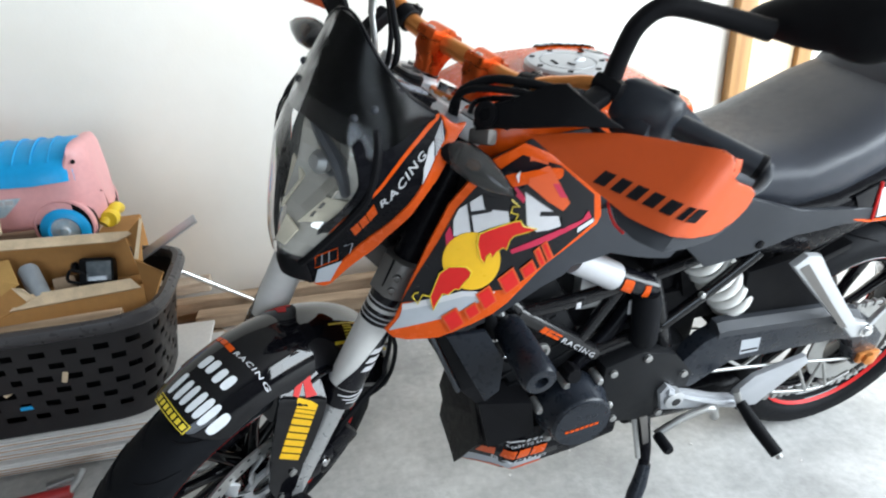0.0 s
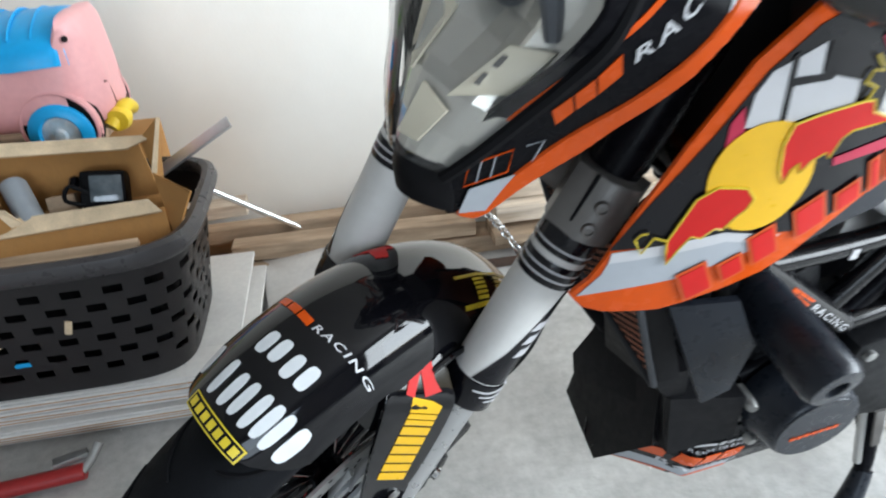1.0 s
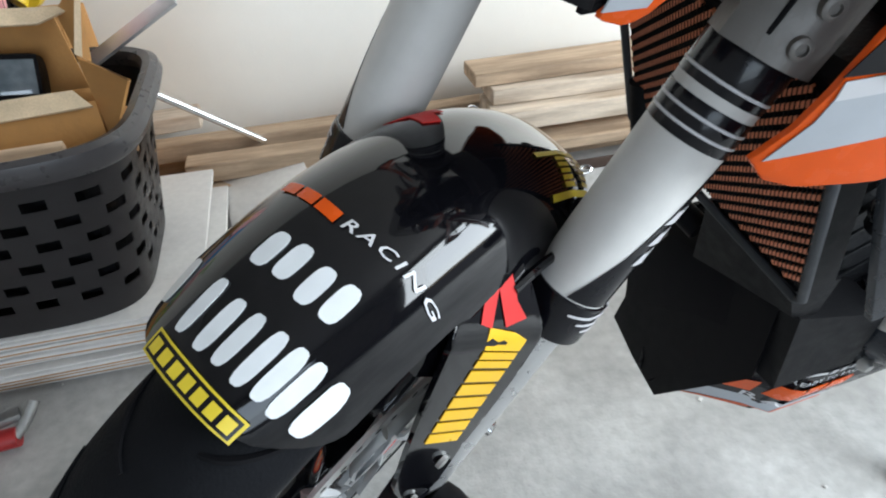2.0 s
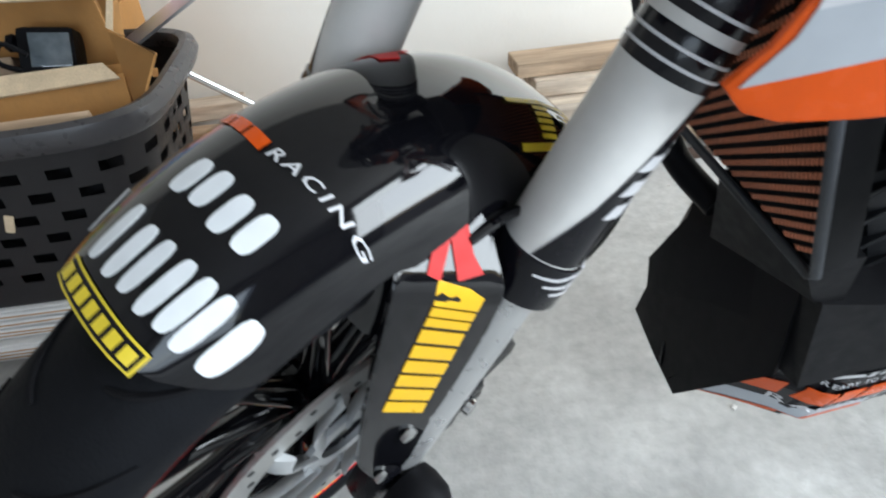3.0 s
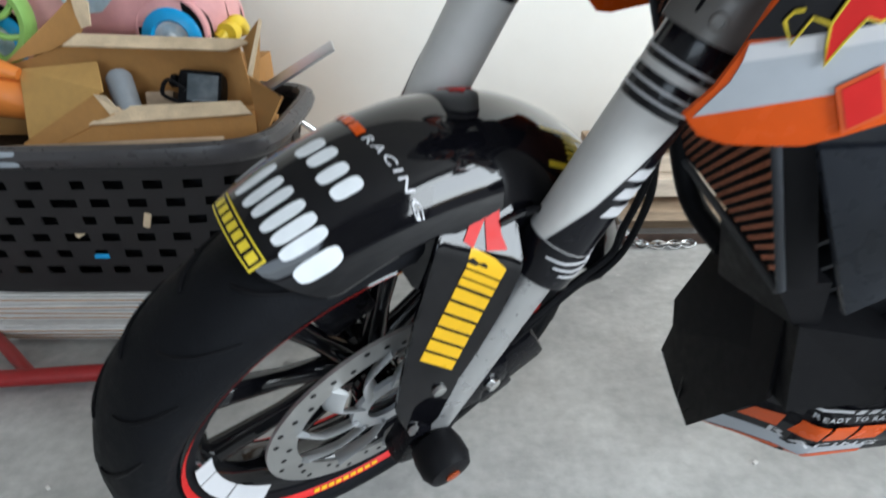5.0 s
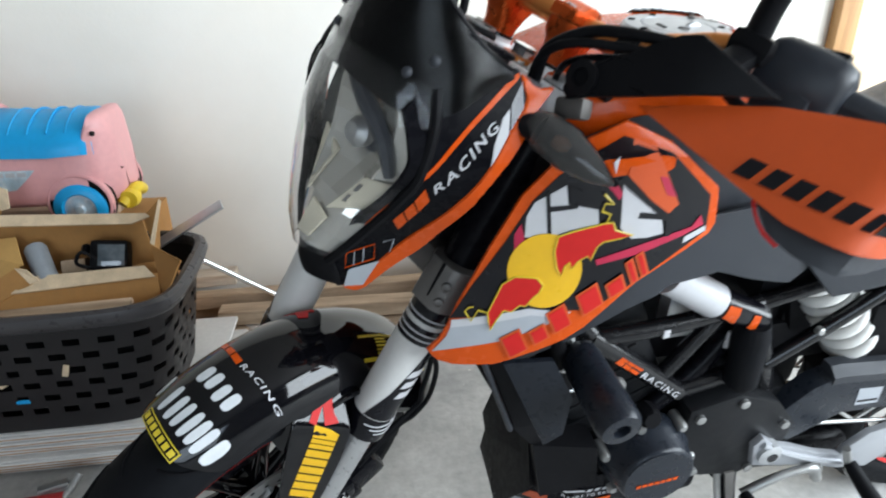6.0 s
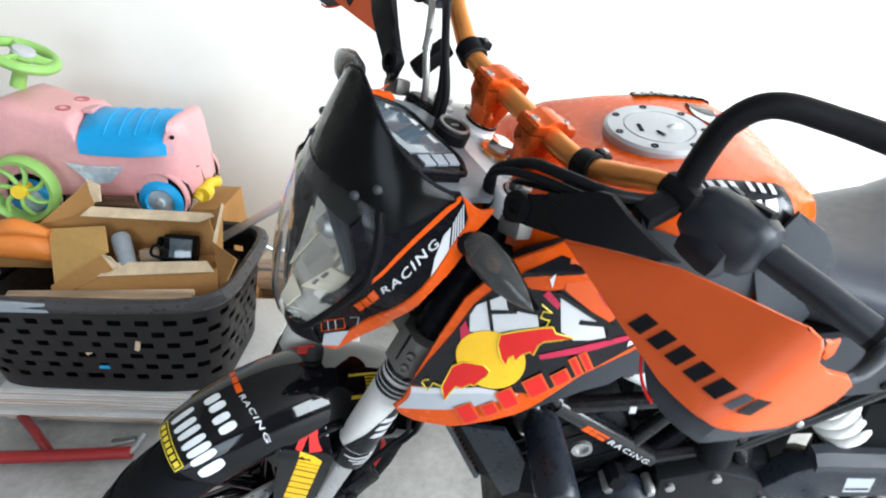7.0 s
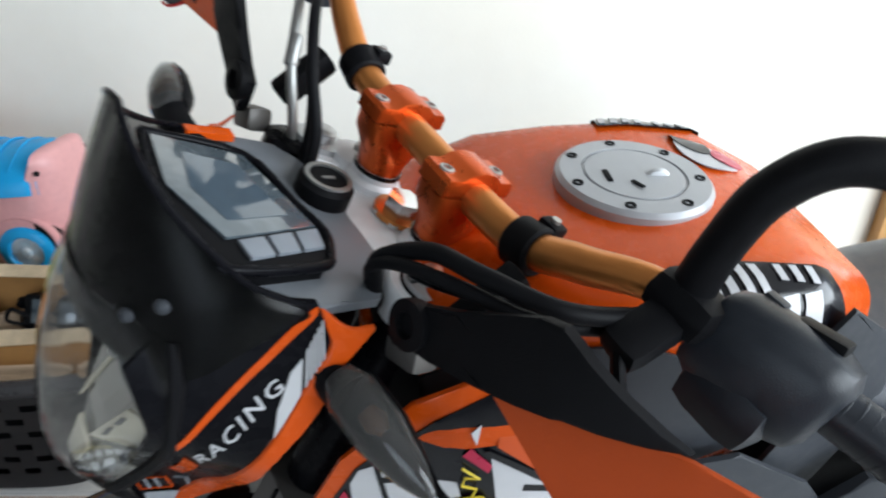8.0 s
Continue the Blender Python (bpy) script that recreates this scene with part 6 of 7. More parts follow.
for x, z in ((0.672, 0.448), (0.600, 0.468), (0.505, 0.40), (0.545, 0.30), (0.655, 0.318)):
    part("cover_bolt", lathe([(0.008, 0), (0.008, 0.008), (0.005, 0.009)], 12, (x, 0.132, z), (0, 1, 0)), STEEL, spc)
part("frame_grommet", lathe([(0.017, 0), (0.017, 0.006), (0.011, 0.006), (0.011, 0.001)], 20, (0.822, 0.112, 0.530), (0, 1, 0)), STEEL, bike)
part("exhaust_pipe", tube([(0.875, -0.02, 0.545), (0.925, 0.02, 0.470), (0.890, 0.05, 0.330), (0.800, 0.06, 0.250), (0.650, 0.03, 0.225), (0.450, 0.0, 0.215)], 0.019, 14, 6), STEEL, bike, "dull steel exhaust pipe")
part("muffler", loft(rounded([(0.56, [(0, 0.255), (0.06, 0.25), (0.075, 0.215), (0.05, 0.175), (0, 0.17)]), (0.30, [(0, 0.265), (0.07, 0.26), (0.085, 0.215), (0.06, 0.17), (0, 0.165)]), (0.22, [(0, 0.25), (0.05, 0.245), (0.06, 0.215), (0.04, 0.18), (0, 0.175)])])), SATIN, bike, "black under-engine muffler")
part("lower_pipe", tube([(0.815, 0.085, 0.400), (0.745, 0.090, 0.440), (0.660, 0.085, 0.520), (0.60, 0.07, 0.60)], 0.016, 12, 5), SATIN, bike)
wp = part("breather_can", tube([(0.775, 0.108, 0.722), (0.692, 0.110, 0.668)], 0.026, 18, 2), WHITE, bike, "white plastic canister")
part("can_sleeve", tube([(0.692, 0.110, 0.668), (0.610, 0.110, 0.624)], 0.023, 18, 2), DARK, wp, "printed sleeve in orange and white")
part("sleeve_patch", join(*[plate([(a, -0.012), (a + w_, -0.014), (a + w_ - 0.008, 0.012), (a - 0.004, 0.010)], lambda u, v, w: Vector((0.692, 0.110, 0.668)) + Vector((-0.881, 0, -0.473)) * u + Vector((0.473, 0, -0.881)) * v * -1 + Vector((0, 0.0235 - 14 * v * v + w, 0)), 0.0008, 0.006) for a, w_ in ((0.010, 0.026), (0.062, 0.016))]), ORANGE, wp)
part("rubber_boot", lathe([(0.022, 0), (0.026, 0.008), (0.027, 0.10), (0.022, 0.125)], 22, (0.608, 0.120, 0.500), (0.10, 0, 1)), RUBBER, bike, "black rubber boot")
part("carburettor", join(box(0.075, 0.09, 0.085, Matrix.Translation((0.690, 0.02, 0.600)), 0.014), lathe([(0.03, -0.05), (0.03, 0.05)], 20, (0.640, 0.03, 0.590), (1, 0, 0.1))), ALU, bike, "grey metal throttle body")
part("air_box", box(0.20, 0.18, 0.16, Matrix.Translation((0.500, 0, 0.700)), 0.03), BLACK, bike, "black air box")
part("white_clip", box(0.030, 0.006, 0.034, Matrix.Translation((0.625, 0.098, 0.575)), 0.004), WHITE, bike)

for p, ax, r in (((0.915, 0.121, 0.600), (-0.3, 0, -1), 0.0145), ((0.893, 0.107, 0.545), (-0.5, -0.3, -1), 0.0145)):
    part("hose_clip", lathe([(r, -0.004), (r + 0.0012, -0.003), (r + 0.0012, 0.003), (r, 0.004)], 22, p, ax), CHROME, bike, "bright steel hose clip")
for x, y, z in ((0.700, 0.109, 0.430), (0.500, 0.124, 0.590)):
    part("frame_bolt", lathe([(0.0062, -0.006), (0.0062, 0.003), (0.0045, 0.0045), (0.002, 0.0045)], 12, (x, y, z), (0, 1, 0.1)), STEEL, bike, "bright frame bolt")
# Added black blocks darken the gaps between the frame tubes.
part("frame_gap_filler", box(0.34, 0.12, 0.22, Matrix.Translation((0.660, -0.020, 0.600)), 0.02), BLACK, bike, "added black block for the dark between the frame tubes")
part("frame_gap_filler", box(0.12, 0.13, 0.16, Matrix.Translation((0.490, -0.010, 0.470)), 0.02), BLACK, bike)
part("frame_gap_filler", box(0.14, 0.12, 0.16, Matrix.Translation((0.430, -0.010, 0.530)), 0.02), BLACK, bike)

# belly pan
pan = part("belly_pan_front", loft([[Vector(p) for p in ((0.962, 0.030, 0.164), (0.958, -0.030, 0.164), (0.960, -0.090, 0.185), (0.946, -0.085, 0.296), (0.930, -0.083, 0.380), (0.945, 0.10, 0.44), (0.935, 0.112, 0.315))],
                                    [Vector(p) for p in ((0.945, 0.030, 0.172), (0.942, -0.030, 0.172), (0.945, -0.090, 0.184), (0.958, -0.094, 0.28), (0.953, -0.056, 0.38), (0.930, 0.095, 0.43), (0.920, 0.104, 0.315))]]), BLACK, bike, "matt black belly pan front")
for s in (1, -1):
    bp_ = lambda u, v, w, s=s: Vector((u, s * (0.128 - 1.05 * max(0.0, u - 0.87) - 0.25 * max(0.0, 0.25 - v) + w), v + 0.024 * min(1.0, max(0.0, (0.958 - u) / 0.06))))
    bside = part("belly_pan_side", plate([(0.960, 0.168), (0.930, 0.310), (0.860, 0.320), (0.750, 0.318), (0.640, 0.290), (0.640, 0.235), (0.720, 0.205), (0.850, 0.182)], lambda u, v, w: bp_(u, v, w - 0.004), 0.005, 0.04, 0.0015), SATIN, bike, "black belly pan side with printed panel")
    part("print_panel", plate([(0.938, 0.195), (0.922, 0.280), (0.900, 0.286), (0.780, 0.290), (0.765, 0.222), (0.860, 0.196)], lambda u, v, w: bp_(u, v, w + 0.0012), 0.0007, 0.04), DARK, bside)
    pieces("maker_bar", bars([1, 1, 1.2], 0.095, 0.030, (lambda u, v, w: bp_(0.888 - u, 0.226 + v + 0.05 * u, w + 0.0022)) if s > 0 else (lambda u, v, w: bp_(0.793 + u, 0.230 + v - 0.05 * u, w + 0.0022)), 0.16, 0.0006, 0.12), ORANGE, bside, part)
    part("orange_flash", plate([(0.926, 0.222), (0.918, 0.246), (0.896, 0.250), (0.896, 0.222)], lambda u, v, w: bp_(u, v, w + 0.0022), 0.0006, 0.02), ORANGE_PLASTIC, bside)
    rd = (lambda u, v, w: bp_(0.900 - u, 0.207 + v + 0.03 * u, w + 0.0022)) if s > 0 else (lambda u, v, w: bp_(0.790 + u, 0.210 + v - 0.03 * u, w + 0.0022))
    part("lettering", word("RACING", 0.110, 0.012, rd, 0.0006), WHITE, bside)
    rd2 = (lambda u, v, w: bp_(0.880 - u, 0.268 + v, w + 0.0022)) if s > 0 else (lambda u, v, w: bp_(0.795 + u, 0.268 + v, w + 0.0022))
    part("lettering", word("READY TO RACE", 0.088, 0.008, rd2, 0.0006), WHITE, bside)
    part("white_line", join(plate([(0.900, 0.285), (0.845, 0.287), (0.845, 0.283), (0.902, 0.281)], lambda u, v, w: bp_(u, v, w + 0.0022), 0.0006, 0.03), *[plate([(0.838 - 0.014 * k, 0.287), (0.830 - 0.014 * k, 0.287), (0.834 - 0.014 * k, 0.281), (0.842 - 0.014 * k, 0.281)], lambda u, v, w: bp_(u, v, w + 0.0022), 0.0006, 0.03) for k in range(4)]), WHITE, bside)
    part("grey_wedge", plate([(0.957, 0.172), (0.935, 0.205), (0.895, 0.208), (0.800, 0.212), (0.800, 0.200), (0.870, 0.190)], lambda u, v, w: bp_(u, v, w + 0.0022), 0.0006, 0.03), GREY, bside)
    part("red_edge", plate([(0.950, 0.171), (0.850, 0.184), (0.800, 0.193), (0.800, 0.199), (0.870, 0.190)], lambda u, v, w: bp_(u, v, w + 0.003), 0.0006, 0.03), ORANGE_PLASTIC, bside)

# shock absorber
s0, s1 = Vector((0.520, 0.070, 0.703)), Vector((0.345, 0.070, 0.478))
shk = part("shock_absorber", tube([s0, s1], 0.016, 14, 2), SATIN, bike, "black shock absorber body")
d = (s1 - s0).normalized()
e1 = d.orthogonal().normalized()
e2 = d.cross(e1)
part("spring", tube([s0 + d * (0.035 + 0.225 * k / 72) + (e1 * math.cos(k * 0.63) + e2 * math.sin(k * 0.63)) * 0.0365 for k in range(73)], 0.0095, 10, 2), SPRING, shk, "white coil spring")

# swing arm, chain, pegs, stand
for s in (1, -1):
    ARM = lambda u, v, w, s=s: Vector((u, s * (0.096 + w), v))
    sa = part("swing_arm", plate([(0.540, 0.400), (0.470, 0.470), (0.421, 0.490), (0.146, 0.462), (0.030, 0.420), (-0.03, 0.36), (-0.03, 0.29), (0.02, 0.28), (0.060, 0.366), (0.108, 0.382), (0.390, 0.395), (0.480, 0.345)], ARM, 0.036, 0, 0.006), COVER, bike, "satin dark blue-grey swing arm")
    # Paler plastic on this ledge carries the light on its upturned face.
    part("arm_ledge", loft([[ARM(x, z - 0.016, 0.0375), ARM(x, z - 0.001, 0.0375), ARM(x, z + 0.013, 0.022), ARM(x, z + 0.013, 0.004), ARM(x, z - 0.016, 0.004)] for x, z in ((0.440, 0.488), (0.421, 0.490), (0.280, 0.476), (0.146, 0.462), (0.060, 0.432))]), GREY_PLASTIC, sa, "chamfered top of the arm, coloured paler as lit from above")
    part("lattice_rail", tube([(0.505, s * 0.122, 0.382), (0.359, s * 0.124, 0.361), (0.202, s * 0.124, 0.332), (0.064, s * 0.122, 0.302), (0.0, s * 0.12, 0.290)], 0.0040, 10, 4), STEEL, sa, "thin bare metal lattice rail")
    part("lattice_rail", tube([(0.300, s * 0.116, 0.262), (0.161, s * 0.116, 0.222), (0.074, s * 0.116, 0.210), (0.0, s * 0.116, 0.240)], 0.0042, 10, 4), STEEL, sa)
    for a, b, z0, z1 in ((0.445, 0.400, 0.373, 0.398), (0.340, 0.400, 0.356, 0.398), (0.340, 0.290, 0.356, 0.392), (0.185, 0.120, 0.327, 0.218), (0.106, 0.120, 0.311, 0.218), (0.106, 0.060, 0.311, 0.214), (0.230, 0.185, 0.242, 0.327)):
        part("lattice_strut", tube([(a, s * 0.120, z0), (b, s * 0.118, z1)], 0.0036, 8, 2), STEEL, sa)
    part("warning_label", plate([(0.378, 0.452), (0.330, 0.448), (0.326, 0.410), (0.372, 0.412)], lambda u, v, w: ARM(u, v, w + 0.0364), 0.0006, 0), GREY, sa, "pale metal label")
    part("label_bar", plate([(0.372, 0.424), (0.331, 0.422), (0.330, 0.417), (0.371, 0.419)], lambda u, v, w: ARM(u, v, w + 0.0372), 0.0005, 0), DARK, sa)
    part("chain_adjuster", join(box(0.060, 0.012, 0.026, Matrix.Translation((-0.005, s * 0.136, 0.306)), 0.004), lathe([(0.017, 0), (0.017, 0.010), (0.010, 0.014)], 6, (0, s * 0.140, 0.306), (0, s, 0))), BAR_GOLD, sa, "copper-coloured chain adjuster block")
part("rear_axle", lathe([(0.012, -0.15), (0.012, 0.15)], 18, (0, 0, 0.306)), STEEL, bike)
part("rear_sprocket", lathe([(0.112, 0.083), (0.112, 0.088), (0.07, 0.088), (0.07, 0.083)], 42, (0, 0, 0.306), closed=True), STEEL, bike, "steel rear sprocket")
run = spline([(0.54, 0.0, 0.300), (0.400, 0.0, 0.240), (0.254, 0.0, 0.200), (0.140, 0.0, 0.184), (0.045, 0.0, 0.180), (-0.05, 0.0, 0.186), (-0.105, 0.0, 0.235), (-0.125, 0.0, 0.306), (-0.105, 0.0, 0.375), (-0.05, 0.0, 0.418), (0.05, 0.0, 0.424), (0.30, 0.0, 0.415), (0.54, 0.0, 0.405)], 14)
run = [Vector(p) for p in run]
links, gone, k = [], 0.0, 0
for p, q in zip(run, run[1:]):
    gone += (q - p).length
    while gone > 0.0125 * (k + 1):
        ang = -math.atan2(q.z - p.z, q.x - p.x)
        links.append(box(0.0118, 0.015 if k % 2 else 0.010, 0.015 if k % 2 else 0.010, Matrix.Translation((q.x, 0.0875, q.z)) @ Matrix.Rotation(ang, 4, "Y"), 0.0025))
        k += 1
tagged(part("chain", join(*links), STEEL, bike, "drive chain"), kind="stuff")
for s in (1, -1):
    hang = part("rider_peg_bracket", plate([(0.560, 0.368), (0.546, 0.386), (0.513, 0.360), (0.485, 0.350), (0.420, 0.318), (0.365, 0.300), (0.362, 0.312), (0.323, 0.347), (0.199, 0.372), (0.183, 0.349), (0.293, 0.251), (0.358, 0.262), (0.430, 0.288), (0.498, 0.305), (0.548, 0.318)], lambda u, v, w, s=s: Vector((u, s * (0.135 + w), v)), 0.012, 0, 0.0035), CAP_GREY, bike, "silver cast footpeg bracket")
    part("bracket_boss", lathe([(0.022, 0), (0.022, 0.022), (0.012, 0.026)], 20, (0.525, s * 0.132, 0.345), (0, s, 0)), ALU, hang)
    part("bracket_rib", tube([(0.545, s * 0.149, 0.372), (0.490, s * 0.150, 0.338), (0.420, s * 0.150, 0.305), (0.365, s * 0.150, 0.285)], 0.006, 8, 4), CAP_GREY, hang)
    part("bracket_hole", lathe([(0.010, 0), (0.010, 0.002), (0.001, 0.002)], 18, (0.525, s * 0.157, 0.345), (0, s, 0)), DARK, hang)
    peg = part("footpeg", tube([(0.362, s * 0.165, 0.300), (0.350, s * 0.215, 0.270), (0.336, s * 0.268, 0.244)], [0.011, 0.0145, 0.0135], 12, 4), RUBBER, bike, "black rubber footpeg")
    part("peg_tip", lathe([(0.007, 0), (0.007, 0.006), (0.004, 0.008)], 12, (0.335, s * 0.270, 0.243), (-0.2, s, -0.45)), STEEL, peg)
    part("peg_pin", tube([(0.378, s * 0.160, 0.335), (0.350, s * 0.166, 0.268)], 0.007, 10, 2), STEEL, peg)
    part("pedal", join(tube([(0.548, s * 0.150, 0.246), (0.503, s * 0.155, 0.280), (0.460, s * 0.158, 0.296), (0.430, s * 0.160, 0.298), (0.414, s * 0.160, 0.268)], [0.0085, 0.0080, 0.0075, 0.009, 0.010], 10, 5), lathe([(0.013, 0), (0.013, 0.015)], 14, (0.424, s * 0.148, 0.292), (0, s, 0))), STEEL, bike, "bare metal foot lever")
    part("pedal_toe", lathe([(0.011, 0.0), (0.012, 0.006), (0.012, 0.04), (0.009, 0.045)], 14, (0.548, s * 0.156, 0.250), (0, s, 0)), RUBBER, bike)
stand = part("side_stand", join(tube([(0.566, 0.112, 0.290), (0.562, 0.120, 0.250), (0.563, 0.150, 0.192), (0.582, 0.176, 0.128)], [0.020, 0.017, 0.012, 0.012], 12, 5), box(0.05, 0.03, 0.05, Matrix.Translation((0.570, 0.110, 0.285)), 0.010)), SATIN, bike, "black side stand, folded out")
part("stand_foot", box(0.060, 0.036, 0.008, Matrix.Translation((0.617, 0.214, 0.0385)) @ Matrix.Rotation(radians(9), 4, "X"), 0.003), SATIN, stand)
part("stand_sleeve", tube([(0.566, 0.160, 0.170), (0.582, 0.176, 0.128), (0.596, 0.186, 0.101), (0.616, 0.210, 0.043)], [0.0135, 0.0170, 0.0178, 0.0165], 14, 4), COVER, stand, "thick dark sleeve on the stand leg")
part("stand_plate", plate([(0.590, 0.300), (0.572, 0.300), (0.566, 0.235), (0.580, 0.232)], lambda u, v, w: Vector((u, 0.137 + 0.25 * (0.30 - v) + w, v)), 0.004, 0, 0.001), CLAMP, stand, "worn metal plate")
part("stand_spring", tube([(0.592, 0.125, 0.285), (0.584, 0.155, 0.190)], 0.006, 8, 2), STEEL, stand)
part("rear_hugger", plate([(0.30, 0.48), (0.22, 0.56), (0.10, 0.60), (0.10, 0.585), (0.20, 0.545), (0.27, 0.47)], lambda u, v, w: Vector((u, -0.075 + w, v)), 0.15, 0, 0.004), BLACK, bike, "black rear mudguard")

# Black sheet added over the rear wheel so that gap stays dark.
inner = lambda u, v, w: Vector(((0.345 + w) * math.cos(radians(u)), v * (1 - 0.1 * abs(v) / 0.08), 0.306 + (0.345 + w) * math.sin(radians(u))))
part("rear_gap_filler", sheet(inner, list(np.linspace(12, 112, 26)), list(np.linspace(-0.082, 0.082, 9)), 0.004), BLACK, bike, "added black sheet that darkens the gap over the rear wheel")
# Another added block, black for the dark space under the seat.
part("under_seat_filler", box(0.22, 0.15, 0.16, Matrix.Translation((0.400, -0.015, 0.625)) @ Matrix.Rotation(0.3, 4, "Y"), 0.02), BLACK, bike, "added black block that darkens the space under the seat")
# Box added inside the belly pan to hide the bright floor behind.
part("pan_filler", box(0.13, 0.15, 0.15, Matrix.Translation((0.862, 0, 0.300)), 0.02), BLACK, bike, "added black block that darkens the belly pan's inside")
# Two black fillers, added for the darkness between radiator and belly pan.
part("radiator_filler", loft([[Vector(p) for p in ((0.988, 0.010, 0.500), (0.986, 0.128, 0.497), (0.950, 0.118, 0.440), (0.965, 0.000, 0.405))],
                           [Vector(p) for p in ((0.940, 0.010, 0.500), (0.935, 0.128, 0.497), (0.915, 0.118, 0.400), (0.935, 0.000, 0.380))]]), BLACK, bike, "added black filler for the dark space under the radiator")
part("lower_filler", loft([[Vector(p) for p in ((0.945, 0.060, 0.440), (0.945, 0.125, 0.440), (0.925, 0.132, 0.320), (0.930, 0.100, 0.320))],
                        [Vector(p) for p in ((0.840, 0.060, 0.420), (0.840, 0.135, 0.420), (0.830, 0.135, 0.330), (0.830, 0.100, 0.330))]]), BLACK, bike, "added black filler for the dark space behind the belly pan")
part("thermostat_hose", tube([(1.000, -0.115, 0.560), (0.985, -0.105, 0.490), (0.975, -0.070, 0.450), (0.960, -0.010, 0.435)], 0.014, 12, 5), BLACK, bike, "black coolant hose")
# Black shell stands in for the fork's and frame's shadow on the tank.
part("tank_front_shade", loft(rounded([tank_sec(1.008, 0.895, 0.072, 0.12, 0.0), tank_sec(0.992, 0.922, 0.106, 0.17, 0.0), tank_sec(0.952, 0.932, 0.140, 0.22, 0.0)], 4)), BLACK, bike, "added black shell for the shadow in front of the tank", Matrix.Translation((0, TANK_Y, 0)), 60)

# ---- clutter along the wall ----
def plank(name, x0, x1, y, z, w, h, material, label, turn=0.0, tilt=0.0, roll_=0.0, group="planks along the wall"):
    """A sawn plank lying along x, from its lower front edge's middle."""
    L = x1 - x0
    bm = bmesh.new()
    n = 8
    rings = []
    for i in range(n + 1):
        q = i / n
        dz, dy = 0.003 * math.sin(3 * q + x0 * 9), 0.004 * math.sin(2.2 * q + y * 7)
        rings.append([Vector((L * (q - 0.5), sy * w / 2 + dy, sz * h / 2 + dz)) for sy, sz in ((-1, -1), (1, -1), (1, 1), (-1, 1))])
    bm = loft(rings)
    bmesh.ops.bevel(bm, geom=bm.edges[:], offset=0.0025, segments=1, affect="EDGES")
    ob = finish(name, bm, material)
    ob.matrix_world = Matrix.Translation(((x0 + x1) / 2, y, z + h / 2)) @ pose(0, 0, 0, roll_, tilt, turn)
    return tagged(ob, label, "plank", group)


plank("plank", -0.95, 1.25, 2.44, 0.0, 0.09, 0.055, WOOD, "weathered brown plank lying on the floor by the wall", 0.4)
plank("plank", 0.02, 1.45, 2.38, 0.052, 0.12, 0.030, WOOD, "weathered brown plank in a low stack", -0.8)
plank("plank", 0.10, 1.50, 2.47, 0.057, 0.10, 0.045, WOOD_PALE, "pale sawn plank in a low stack", 0.5)
plank("plank", 0.03, 1.55, 2.43, 0.104, 0.13, 0.050, WOOD_PALE, "pale sawn plank in a low stack", 0.3)
plank("plank", 0.04, 1.50, 2.46, 0.155, 0.12, 0.040, WOOD_PALE, "pale sawn plank near the top of the stack", -0.6)
plank("plank", 0.0, 1.20, 2.49, 0.197, 0.10, 0.034, WOOD, "brown plank on top of the stack", 0.8)
plank("plank", -1.10, -0.05, 2.54, 0.0, 0.09, 0.085, WOOD, "brown timber batten against the wall", 0.5)
plank("plank", -1.05, 0.12, 2.505, 0.088, 0.05, 0.045, WOOD, "brown timber batten leaning along the wall", 1.0)
plank("plank", -0.70, -0.02, 2.430, 0.058, 0.06, 0.048, WOOD, "short weathered batten on the boards", -1.5)
plank("plank", -0.98, -0.66, 2.56, 0.135, 0.06, 0.040, WOOD_PALE, "short pale batten on the battens", 1.2)
tagged(finish("angle_iron", join(box(1.60, 0.004, 0.030, Matrix.Translation((0.72, 2.302, 0.015)), 0.001), box(1.60, 0.032, 0.004, Matrix.Translation((0.72, 2.318, 0.002)), 0.001)), RUST), "rusty angle iron lying on the floor before the planks", "angle iron")

# chain draped over the planks
chain_pts = spline([(-0.02, 2.36, 0.17), (0.02, 2.34, 0.13), (0.06, 2.325, 0.075), (0.09, 2.300, 0.035), (0.13, 2.285, 0.010), (0.20, 2.283, 0.009), (0.26, 2.290, 0.009)], 7)
rings_ = []
for i in range(0, len(chain_pts) - 1, 2):
    p, q = chain_pts[i], chain_pts[min(i + 2, len(chain_pts) - 1)]
    dd = (q - p).normalized()
    uu = dd.orthogonal().normalized()
    if i % 4:
        uu = dd.cross(uu)
    rings_.append(tube([p + dd * 0.018 * math.cos(a) + uu * 0.0105 * math.sin(a) for a in np.linspace(0, 2 * math.pi, 13)], 0.0032, 6, 1))
tagged(finish("steel_chain", join(*rings_), CHROME), "bright steel chain draped over the planks", "chain", "", "stuff")

